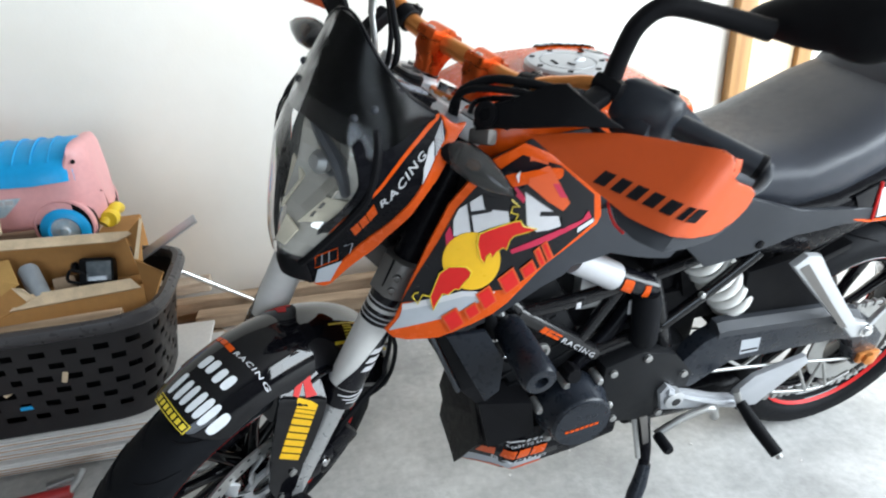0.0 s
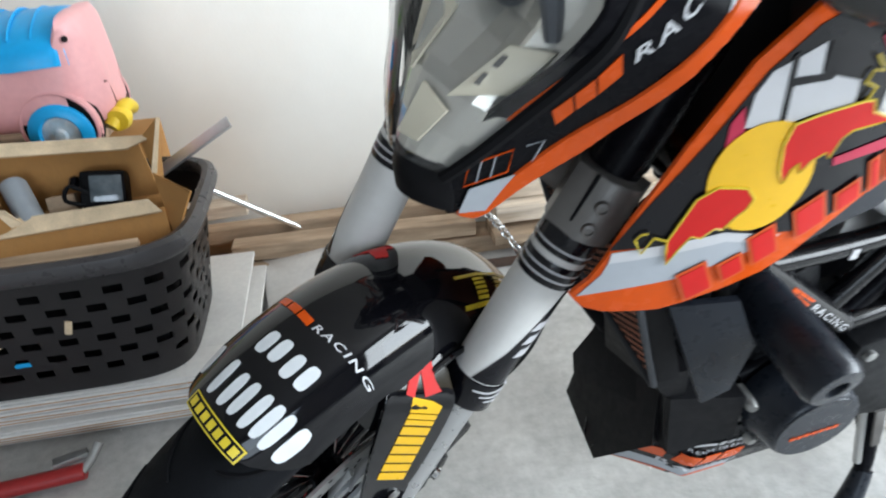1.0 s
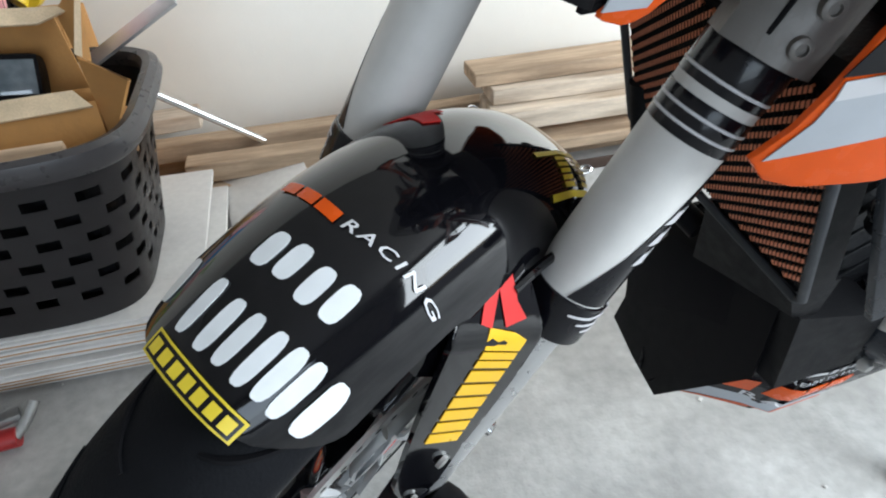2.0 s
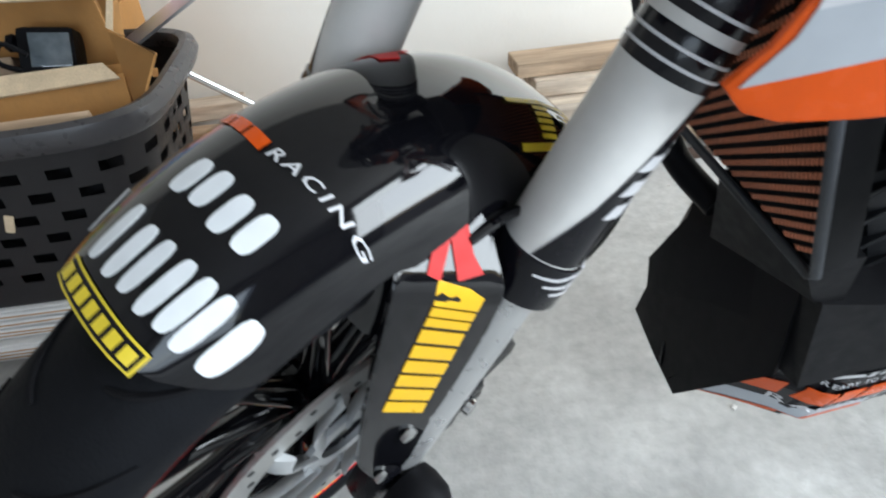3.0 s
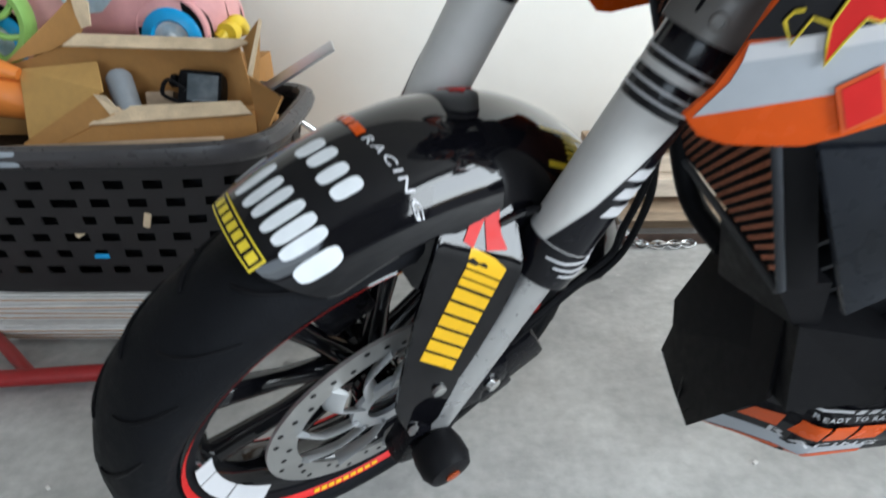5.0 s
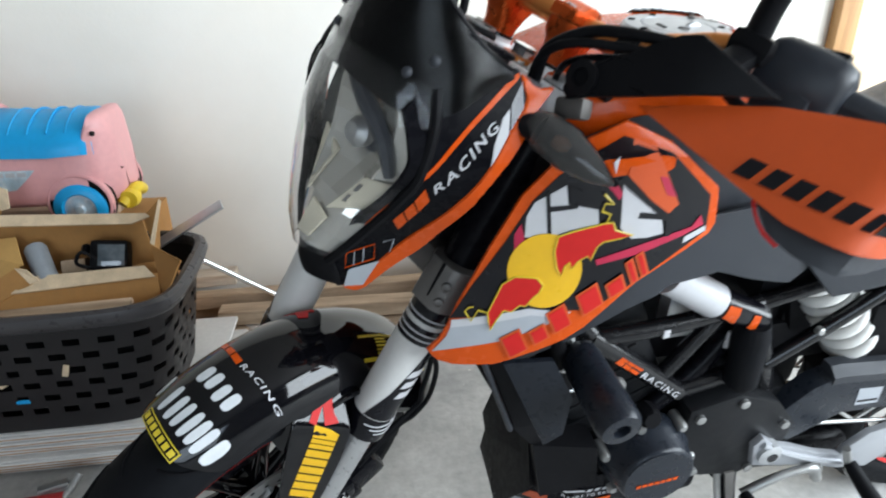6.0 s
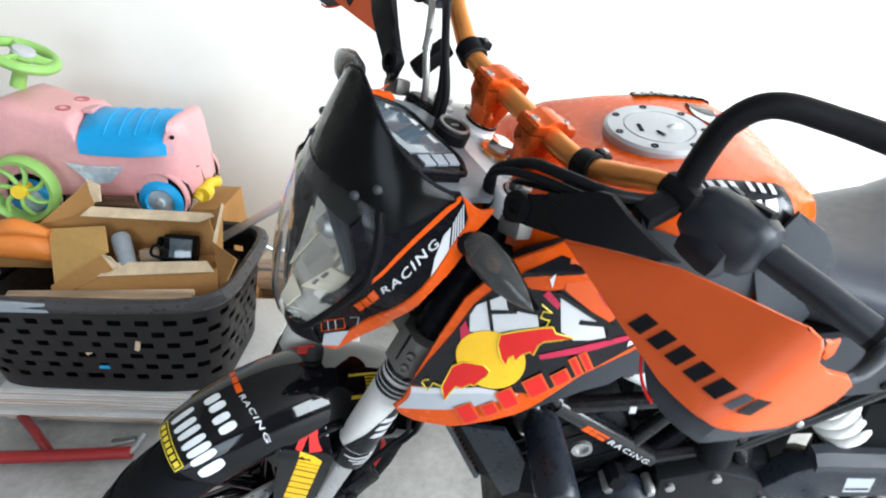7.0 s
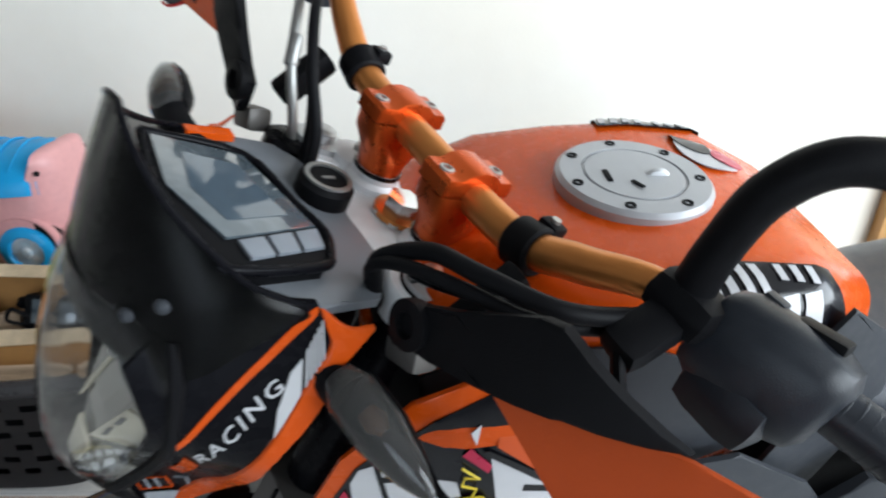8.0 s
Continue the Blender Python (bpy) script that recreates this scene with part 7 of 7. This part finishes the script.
# flattened cartons under the basket
def carton(x0, x1, y0, y1, z0, z1, label, turn=0.0, material=None):
    c = Matrix.Translation(((x0 + x1) / 2, (y0 + y1) / 2, z0)) @ pose(0, 0, 0, 0, 0, turn)
    ob = thing("carton", label, "carton", c, "flat cartons under the basket")
    part("carton_body", box(x1 - x0, y1 - y0, z1 - z0, Matrix.Translation((0, 0, (z1 - z0) / 2)), 0.003), material or CARTON, ob)
    w = x1 - x0
    front = -(y1 - y0) / 2 - 0.0004
    part("carton_fold", box(w * 0.99, 0.004, 0.0028, Matrix.Translation((0, front + 0.0022, (z1 - z0) * 0.5))), CARD, ob, "dark fold between the two layers")
    part("carton_flap", box(w * 0.98, 0.09, 0.003, Matrix.Translation((0, -(y1 - y0) / 2 + 0.052, z1 - z0 + 0.0018)), 0.001), material or CARTON, ob)
    return ob


rng_c = random.Random(11)
for k in range(7):
    z0 = 0.0163 * k
    x0, x1 = -1.34 + rng_c.uniform(-0.02, 0.03), -0.63 + rng_c.uniform(-0.05, 0.02)
    carton(x0, x1, 1.885 + rng_c.uniform(-0.012, 0.014), 2.37 + rng_c.uniform(-0.02, 0.02), z0, z0 + 0.0120, "flattened white carton in a low stack", rng_c.uniform(-1.4, 1.4))
tagged(finish("board", box(0.20, 0.30, 0.012, Matrix.Translation((-0.52, 2.33, 0.052)) @ pose(0, 0, 0, 6, -10, 8), 0.003), CARTON), "pale board leaning on the cartons", "board")

# laundry basket with holes
def basket_thing():
    X, Y, H = 0.375, 0.215, 0.300
    ob = thing("laundry_basket", "dark grey-brown plastic laundry basket full of odds and ends", "basket", Matrix.Translation((-1.038, 2.085, 0.1145)))

    def ring_pt(a, k):
        """A rounded rectangle: a round it from 0 to 1, k its height from 0 to 1."""
        e = 0.38
        c, s_ = math.cos(2 * math.pi * a), math.sin(2 * math.pi * a)
        f = 0.86 + 0.14 * k
        return Vector((X * f * math.copysign(abs(c) ** e, c), Y * f * math.copysign(abs(s_) ** e, s_), H * k))
    NA, NK = 176, 33
    bm = bmesh.new()
    prm = []
    # spread the columns evenly along the girth
    fine = [ring_pt(i / 4000, 1.0) for i in range(4001)]
    acc = np.cumsum([0] + [(fine[i + 1] - fine[i]).length for i in range(4000)])
    prm = [float(np.interp(acc[-1] * i / NA, acc, np.linspace(0, 1, 4001))) for i in range(NA)]
    for w in (0.0, 0.0035):
        g = [[bm.verts.new(ring_pt(a, k / NK) * 1.0 - Vector((ring_pt(a, k / NK).x, ring_pt(a, k / NK).y, 0)).normalized() * w) for k in range(NK + 1)] for a in prm]
        for i in range(NA):
            for k in range(NK):
                row, col = k // 4, i // 6
                open_ = 1 <= row <= 6 and (k % 4) in (1, 2) and (i + (3 if row % 2 else 0)) % 6 in (1, 2, 3)
                if not open_:
                    bm.faces.new((g[i][k], g[(i + 1) % NA][k], g[(i + 1) % NA][k + 1], g[i][k + 1]))
        if w == 0.0035:
            bm.faces.new([g[i][0] for i in range(NA)])
    part("basket_wall", bm, BASKET, ob, "pierced wall")
    rim_pts = [ring_pt(a, 1.0) for a in prm]
    sec = [(-0.004, -0.022), (0.010, -0.026), (0.020, -0.018), (0.026, -0.004), (0.022, 0.010), (0.010, 0.016), (-0.004, 0.012), (-0.010, 0.0)]
    rings = []
    for p in rim_pts + rim_pts[:1]:
        o = Vector((p.x, p.y, 0)).normalized()
        rings.append([p + o * a + Vector((0, 0, b)) for a, b in sec])
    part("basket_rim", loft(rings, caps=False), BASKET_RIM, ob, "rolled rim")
    part("handle_tape", box(0.145, 0.034, 0.030, Matrix.Translation((-0.105, -0.222, 0.296)), 0.006), GREYPIPE, ob, "pale grey handle insert")
    part("tag", box(0.013, 0.006, 0.030, Matrix.Translation((0.142, -0.203, 0.165)) @ pose(0, 0, 0, 0, 18, 0), 0.003), CARD_EDGE, ob, "cream paper scrap")
    part("scrap", box(0.030, 0.004, 0.010, Matrix.Translation((0.030, -0.192, 0.085)), 0.002), BLUE, ob)
    part("scrap", box(0.022, 0.004, 0.010, Matrix.Translation((0.005, -0.196, 0.135)) @ pose(0, 0, 0, 0, -30, 0), 0.002), CARD_EDGE, ob)
    # Near-black block paints the shade seen through the holes.
    part("shade_block", box(0.60, 0.33, 0.225, Matrix.Translation((0, 0, 0.1475)), 0.03), BLACK, ob, "black block for the shaded inside of the basket")
    return ob


basket_thing()

# open cardboard box on the basket
bx = thing("cardboard_box", "open brown cardboard box lying tilted on the basket", "box", Matrix.Translation((-0.900, 2.010, 0.380)))


def panel(name, pts, material, label="", thick=0.004):
    """A flat or slightly bent sheet of card between corners given in the place."""
    bm = bmesh.new()
    c = [Vector(q) - Vector((-0.900, 2.010, 0.380)) for q in pts]
    n = Vector()
    for a, b in zip(c, c[1:] + c[:1]):
        n += a.cross(b)
    n = n.normalized() * thick
    lo, hi = [bm.verts.new(q) for q in c], [bm.verts.new(q + n) for q in c]
    bm.faces.new(lo)
    bm.faces.new(hi)
    for k in range(len(c)):
        bm.faces.new((lo[k], lo[(k + 1) % len(c)], hi[(k + 1) % len(c)], hi[k]))
    return part(name, bm, material, bx, label, None, 20)


panel("box_floor", [(-1.09, 1.925, 0.384), (-0.69, 1.948, 0.388), (-0.72, 2.09, 0.43), (-1.16, 2.08, 0.42)], CARD)
panel("front_wall", [(-1.000, 1.968, 0.438), (-0.700, 1.985, 0.452), (-0.690, 1.945, 0.386), (-1.095, 1.920, 0.380)], CARD)
panel("front_edge", [(-1.000, 1.960, 0.434), (-0.702, 1.976, 0.446), (-0.728, 2.000, 0.463), (-0.965, 1.990, 0.458)], CARD_EDGE, "torn pale edge")
panel("back_wall", [(-1.190, 2.076, 0.522), (-1.050, 2.086, 0.562), (-0.745, 2.088, 0.556), (-0.735, 2.098, 0.430), (-1.170, 2.090, 0.415)], CARD)
panel("back_edge", [(-1.066, 2.056, 0.557), (-0.760, 2.063, 0.542), (-0.705, 2.086, 0.556), (-1.042, 2.076, 0.575)], CARD_EDGE, "torn pale edge")
panel("top_flap", [(-1.196, 2.066, 0.526), (-1.080, 2.084, 0.612), (-1.040, 2.090, 0.645), (-1.014, 2.088, 0.628), (-1.042, 2.080, 0.572), (-1.100, 2.072, 0.548)], CARD, "bent outer flap")
panel("flap_tip", [(-1.044, 2.086, 0.646), (-1.012, 2.084, 0.632), (-1.016, 2.080, 0.590), (-1.040, 2.082, 0.584)], CARD_EDGE, "pale torn flap tip", 0.003)
panel("inner_flap", [(-1.167, 2.060, 0.517), (-1.014, 2.062, 0.528), (-0.977, 1.992, 0.489), (-1.130, 1.970, 0.402)], CARD_LIT, "inner flap in the paler, sunlit cardboard colour")
panel("corner_flap", [(-1.113, 1.924, 0.384), (-1.136, 1.964, 0.402), (-0.984, 1.984, 0.488), (-0.955, 1.974, 0.453), (-0.985, 1.962, 0.438)], CARD, "folded corner flap")
panel("flap_lip", [(-0.990, 1.982, 0.486), (-0.966, 1.978, 0.483), (-0.944, 1.974, 0.456), (-0.962, 1.970, 0.451)], CARD_EDGE, "pale torn lip", 0.003)
panel("end_wall", [(-0.738, 2.086, 0.553), (-0.692, 2.062, 0.597), (-0.715, 2.027, 0.502), (-0.650, 1.997, 0.472), (-0.686, 1.950, 0.398), (-0.700, 1.985, 0.400), (-0.722, 2.070, 0.430)], CARD, "jagged upright end flap")
panel("end_lip", [(-0.690, 2.062, 0.600), (-0.684, 2.060, 0.596), (-0.707, 2.024, 0.502), (-0.646, 1.994, 0.470), (-0.650, 1.994, 0.476), (-0.716, 2.026, 0.508)], CARD_EDGE, "pale cut edge", 0.002)
tagged(finish("spray_can", lathe([(0.021, 0), (0.0235, 0.003), (0.0235, 0.088), (0.019, 0.096), (0.012, 0.098)], 26, (-0.938, 1.998, 0.440), (-0.40, 0.62, 0.64)), GREYPIPE), "grey-blue metal can lying in the cardboard box", "can")
ct = thing("camera_case", "black plastic gadget lying in the cardboard box", "gadget", Matrix.Translation((-0.822, 2.045, 0.432)) @ pose(0, 0, 0, -25, 8, 8))
part("case_body", box(0.080, 0.070, 0.075, Matrix.Translation((0, 0, 0.037)), 0.010), BLACK, ct)
part("case_screen", box(0.056, 0.004, 0.050, Matrix.Translation((0.006, -0.0355, 0.040)), 0.0015), LCD, ct, "dark glossy window")
part("case_knob", lathe([(0.012, 0), (0.014, 0.008), (0.009, 0.016)], 18, (-0.044, -0.010, 0.052), (-1, -0.4, 0.2)), SATIN, ct)
part("case_cable", tube([(-0.03, -0.03, 0.01), (-0.06, -0.05, 0.02), (-0.05, -0.06, 0.045), (-0.02, -0.055, 0.03)], 0.004, 8, 5), BLACK, ct)
tagged(finish("wood_block", box(0.050, 0.045, 0.060, Matrix.Translation((-0.893, 2.040, 0.442)) @ pose(0, 0, 0, -20, 0, 10), 0.003), WOOD), "brown wooden block lying in the cardboard box", "block")
tagged(finish("loose_board", box(0.48, 0.045, 0.014, Matrix.Translation((-0.985, 1.915, 0.399)) @ pose(0, 0, 0, 18, -1.5, 1), 0.002), WOOD), "thin brown board lying in the basket", "board")
tagged(finish("metal_strip", box(0.265, 0.028, 0.007, Matrix.Translation((-0.712, 2.235, 0.452)) @ pose(0, 0, 0, 35, -29, 4), 0.001), ALU), "grey metal strip sticking up from the basket", "metal strip")
tagged(finish("metal_rod", tube([(-0.84, 2.335, 0.415), (-0.736, 2.380, 0.319), (-0.518, 2.472, 0.114)], 0.009, 10, 3), CHROME), "bright metal rod leaning from the basket to the planks", "rod")

# stack that carries the toy car
for k, (x0, x1) in enumerate(((-1.56, -0.80), (-1.55, -0.81), (-1.54, -0.79), (-1.56, -0.81))):
    st_ = finish("storage_carton", box(x1 - x0, 0.18, 0.114, Matrix.Translation(((x0 + x1) / 2, 2.412, 0.1152 * k + 0.0575)), 0.004), CARD)
    tagged(st_, "brown carton in a stack against the wall", "carton", "stacked cartons")
tagged(finish("shelf_board", box(0.68, 0.32, 0.022, Matrix.Translation((-1.24, 2.342, 0.4725)), 0.003), WOOD), "brown board on the cartons carrying the toy car", "board")

# ride-on toy car
car = thing("ride_on_car", "pink ride-on toy car with a blue seat and green steering wheel", "toy car", Matrix.Translation((-1.140, 2.300, 0.4840)))
CW = 0.115


def car_sec(x, z1, w):
    return x, [(0, z1), (w * 0.7, z1 - 0.004), (w * 0.95, z1 - 0.022), (w, z1 - 0.06), (w * 1.04, 0.14), (w * 1.02, 0.09), (w * 0.8, 0.065), (0, 0.065)]


hull = loft(rounded([car_sec(-0.30, 0.220, 0.085), car_sec(-0.27, 0.275, 0.104), car_sec(-0.22, 0.318, 0.110), car_sec(-0.15, 0.340, 0.112), car_sec(-0.09, 0.322, 0.112), car_sec(-0.05, 0.306, 0.112), car_sec(0.004, 0.296, 0.112), car_sec(0.020, 0.285, 0.114), car_sec(0.028, 0.255, 0.116), car_sec(0.05, 0.226, 0.118), car_sec(0.20, 0.226, 0.118), car_sec(0.255, 0.236, 0.116), car_sec(0.276, 0.282, 0.108), car_sec(0.294, 0.284, 0.092), car_sec(0.307, 0.272, 0.072), car_sec(0.318, 0.21, 0.055), car_sec(0.322, 0.13, 0.040)], 4))
part("car_body", hull, PINK, car, "pink moulded body", None, 50)
sring = []
for x, z, w in ((0.026, 0.284, 0.085), (0.034, 0.290, 0.098), (0.090, 0.285, 0.100), (0.180, 0.282, 0.100), (0.256, 0.286, 0.098), (0.282, 0.284, 0.086), (0.293, 0.270, 0.060)):
    sring.append([Vector((x, w * a, z - dz)) for a, dz in ((-1.22, 0.092), (-1.20, 0.062), (-1.08, 0.048), (-0.8, 0.026), (-0.4, 0.007), (0.0, 0.0), (0.4, 0.007), (0.8, 0.026), (1.08, 0.048), (1.20, 0.062), (1.22, 0.092))])
seat_toy = part("seat", loft(sring), BLUE, car, "ribbed blue plastic seat", None, 60)
part("seat_rib", join(*[tube([(x, -0.098, 0.243), (x, -0.078, 0.259), (x, -0.040, 0.277), (x, 0.0, 0.284), (x, 0.040, 0.277), (x, 0.078, 0.259)], 0.0028, 8, 4) for x in (0.100, 0.142, 0.184, 0.226)]), BLUE, seat_toy)
part("seat_tab", box(0.030, 0.055, 0.012, Matrix.Translation((0.034, -0.010, 0.288)), 0.004), PINK, car, "pink tab in the seat notch")
for s in (1, -1):
    for x, r in ((0.230, 0.062), (-0.135, 0.062)):
        part("wheel_arch", lathe([(r + 0.014, -0.012), (r + 0.013, 0.003), (r + 0.009, 0.006), (r + 0.006, 0.005), (r + 0.004, -0.010)], 30, (x, s * 0.118, r + 0.012), (0, s, 0), True), PINK, car)
        wl = part("wheel", lathe([(0.036, 0.0), (0.056, 0.003), (0.062, 0.012), (0.062, 0.034), (0.056, 0.040), (0.040, 0.042), (0.036, 0.036)], 36, (x, s * 0.090, r), (0, s, 0), True), BLUE, car, "blue plastic wheel")
        part("wheel_centre", lathe([(0.038, 0.012), (0.036, 0.034), (0.014, 0.038), (0.010, 0.044), (0.002, 0.045)], 26, (x, s * 0.090, r), (0, s, 0)), SKY_STICKER, wl, "pale wheel disc")
        # Black cup for the shadow in the pink wheel arch.
        part("wheel_well_shade", lathe([(r + 0.013, 0.0), (r + 0.013, 0.030), (0.02, 0.031)], 30, (x, s * 0.089, r + 0.010), (0, s, 0)), BLACK, car)
    part("car_sticker", plate([(-0.010, 0.174), (0.050, 0.166), (0.150, 0.164), (0.130, 0.144), (0.100, 0.118), (0.045, 0.112), (0.020, 0.146)], lambda u, v, w, s=s: Vector((u, s * (0.1235 + w), v)), 0.0012, 0.02), SKY_STICKER, car, "silver-blue sticker")
    part("sticker_bars", join(*[box(0.02, 0.0012, 0.010, Matrix.Translation((0.02 + 0.025 * k, s * 0.1252, 0.155))) for k in range(5)]), WHITE, car)
    part("cup_hole", lathe([(0.019, 0.0), (0.019, 0.004), (0.014, 0.002), (0.001, 0.001)], 18, (-0.024, s * 0.046, 0.2985), (0.15, 0, 1)), PINK_SHADE, car)
    part("rivet", lathe([(0.006, 0), (0.006, 0.003)], 12, (0.287, s * 0.101, 0.240), (0.8, s * 0.6, 0)), BLACK, car)
stw = part("steering_wheel", join(lathe([(0.078 + 0.014 * math.cos(a), 0.014 * math.sin(a)) for a in np.linspace(0, 2 * math.pi, 12, endpoint=False)], 40, (-0.125, 0, 0.428), (0.45, 0.0, 0.9), True),
                                *[tube([Vector((-0.125, 0, 0.428)), Vector((-0.125, 0, 0.428)) + Vector((0.9 * math.cos(a), math.sin(a), -0.45 * math.cos(a))) * 0.075], 0.014, 8, 2, 0.6) for a in (0.4, 2.5, 4.6)],
                                lathe([(0.020, -0.09), (0.017, -0.03), (0.030, 0.0), (0.026, 0.012)], 24, (-0.125, 0, 0.428), (0.45, 0, 0.9))), GREEN, car, "green plastic steering wheel")
part("horn_button", lathe([(0.030, 0.010), (0.027, 0.020), (0.010, 0.024)], 26, (-0.125, 0, 0.428), (0.45, 0, 0.9)), WHITE, stw)
part("bumper", join(lathe([(0.022, -0.02), (0.026, 0.0), (0.022, 0.02)], 20, (0.322, -0.05, 0.062), (0, 1, 0)), tube([(0.306, -0.07, 0.05), (0.332, -0.03, 0.080), (0.326, 0.03, 0.060), (0.308, 0.07, 0.05)], 0.016, 12, 5)), TOYYELLOW, car, "yellow plastic trailing toy part")

# green toy wheel and orange toy
tw = thing("spinning_toy", "green spoked plastic toy with a yellow hub", "toy", Matrix.Translation((-1.255, 2.128, 0.5990)) @ pose(0, 0, 0, 0, 0, 6) @ Matrix.Scale(1.18, 4))
part("wheel_ring", lathe([(0.074, -0.020), (0.079, -0.012), (0.079, 0.012), (0.074, 0.020), (0.064, 0.016), (0.062, 0.0), (0.064, -0.016)], 40, closed=True), GREEN, tw)
for k in range(7):
    a = 2 * math.pi * k / 7
    part("spoke", tube([(0.014 * math.cos(a), -0.006, 0.014 * math.sin(a)), (0.042 * math.cos(a + 0.16), -0.008, 0.042 * math.sin(a + 0.16)), (0.067 * math.cos(a + 0.45), -0.004, 0.067 * math.sin(a + 0.45))], 0.0055, 8, 4), GREEN, tw)
part("hub", lathe([(0.016, -0.020), (0.017, -0.008), (0.017, 0.015)], 20), TOYYELLOW, tw)
tagged(finish("shelf_carton", box(0.19, 0.066, 0.130, Matrix.Translation((-1.290, 2.128, 0.4400)), 0.004), CARD), "brown carton standing in the basket under the green toy", "carton")
ot = loft([[Vector((x, 2.060 + r * 0.8 * math.cos(a), z + r * math.sin(a))) for a in np.linspace(0, 2 * math.pi, 18, endpoint=False)] for x, z, r in ((-1.40, 0.470, 0.020), (-1.37, 0.478, 0.045), (-1.28, 0.480, 0.050), (-1.20, 0.470, 0.048), (-1.155, 0.452, 0.036), (-1.140, 0.448, 0.012))])
tagged(finish("toy_scoop", join(ot, tube([(-1.34, 2.05, 0.505), (-1.24, 2.04, 0.532), (-1.16, 2.045, 0.510)], [0.016, 0.024, 0.012], 12, 5)), TOYORANGE), "orange plastic toy lying on the basket", "toy")

# red trolley jack on the floor
jk = thing("trolley_jack", "red painted steel jack handle lying on the floor", "jack", Matrix.Translation((-1.06, 1.745, 0.0)))
part("jack_beam", tube([(-0.40, -0.028, 0.028), (-0.10, -0.004, 0.028), (0.145, 0.022, 0.028)], 0.016, 14, 3), REDPAINT, jk, "red steel bar")
part("jack_brace", tube([(-0.36, 0.235, 0.030), (-0.20, 0.12, 0.030), (-0.055, 0.002, 0.030)], 0.012, 12, 3), REDPAINT, jk, "red steel brace")
part("jack_hook", join(tube([(0.140, 0.020, 0.030), (0.155, 0.040, 0.040), (0.168, 0.062, 0.058)], 0.009, 10, 4), box(0.060, 0.020, 0.014, Matrix.Translation((0.120, 0.040, 0.048)) @ pose(0, 0, 0, 0, 0, 20), 0.003)), STEEL, jk, "dark steel hook")
part("jack_foot", box(0.10, 0.06, 0.026, Matrix.Translation((-0.38, 0.10, 0.0135)), 0.004), REDPAINT, jk)

# a hooked iron on the floor by the front tyre
tagged(finish("bent_hook", tube([(-0.66, 1.80, 0.012), (-0.62, 1.79, 0.010), (-0.59, 1.80, 0.016), (-0.585, 1.82, 0.030)], 0.009, 10, 5), STEEL), "bent iron hook lying on the floor", "hook")
rng = random.Random(4)
chips = []
for k in range(70):
    x, y = rng.uniform(-1.0, 1.4), rng.uniform(1.2, 2.3)
    s_ = rng.uniform(0.0015, 0.005)
    chips.append(box(s_ * 1.6, s_, s_ * 0.5, Matrix.Translation((x, y, s_ * 0.25 + 0.0003)) @ pose(0, 0, 0, 0, 0, rng.uniform(0, 180))))
tagged(finish("floor_grit", join(*chips), CARTON), "specks of grit and paint on the floor", "grit", "", "stuff")

# a parked car on the drive, seen only in reflections
pc = thing("parked_car", "dark grey-blue car parked outside the open garage", "car", Matrix.Translation((-1.0, -6.2, -0.16)))
cs = lambda x, z1, w: (x, [(0, z1), (w * 0.8, z1 - 0.02), (w * 0.95, z1 - 0.12), (w, 0.75), (w, 0.45), (w * 0.95, 0.26), (0, 0.24)])
part("car_body", loft(rounded([cs(-2.1, 0.70, 0.70), cs(-1.9, 0.86, 0.80), cs(-1.0, 1.0, 0.85), cs(-0.4, 1.42, 0.85), cs(0.7, 1.46, 0.85), cs(1.4, 1.1, 0.85), cs(2.0, 1.0, 0.80), cs(2.1, 0.7, 0.7)], 3)), CARPAINT, pc)
part("car_glass", box(1.7, 1.56, 0.30, Matrix.Translation((0.2, 0, 1.20)), 0.10, 0.85), SATIN, pc)
for x in (-1.3, 1.3):
    for y in (-0.78, 0.78):
        part("car_wheel", lathe([(0.20, -0.09), (0.31, -0.08), (0.32, 0.0), (0.31, 0.08), (0.20, 0.09)], 28, (x, y, 0.32)), RUBBER, pc)
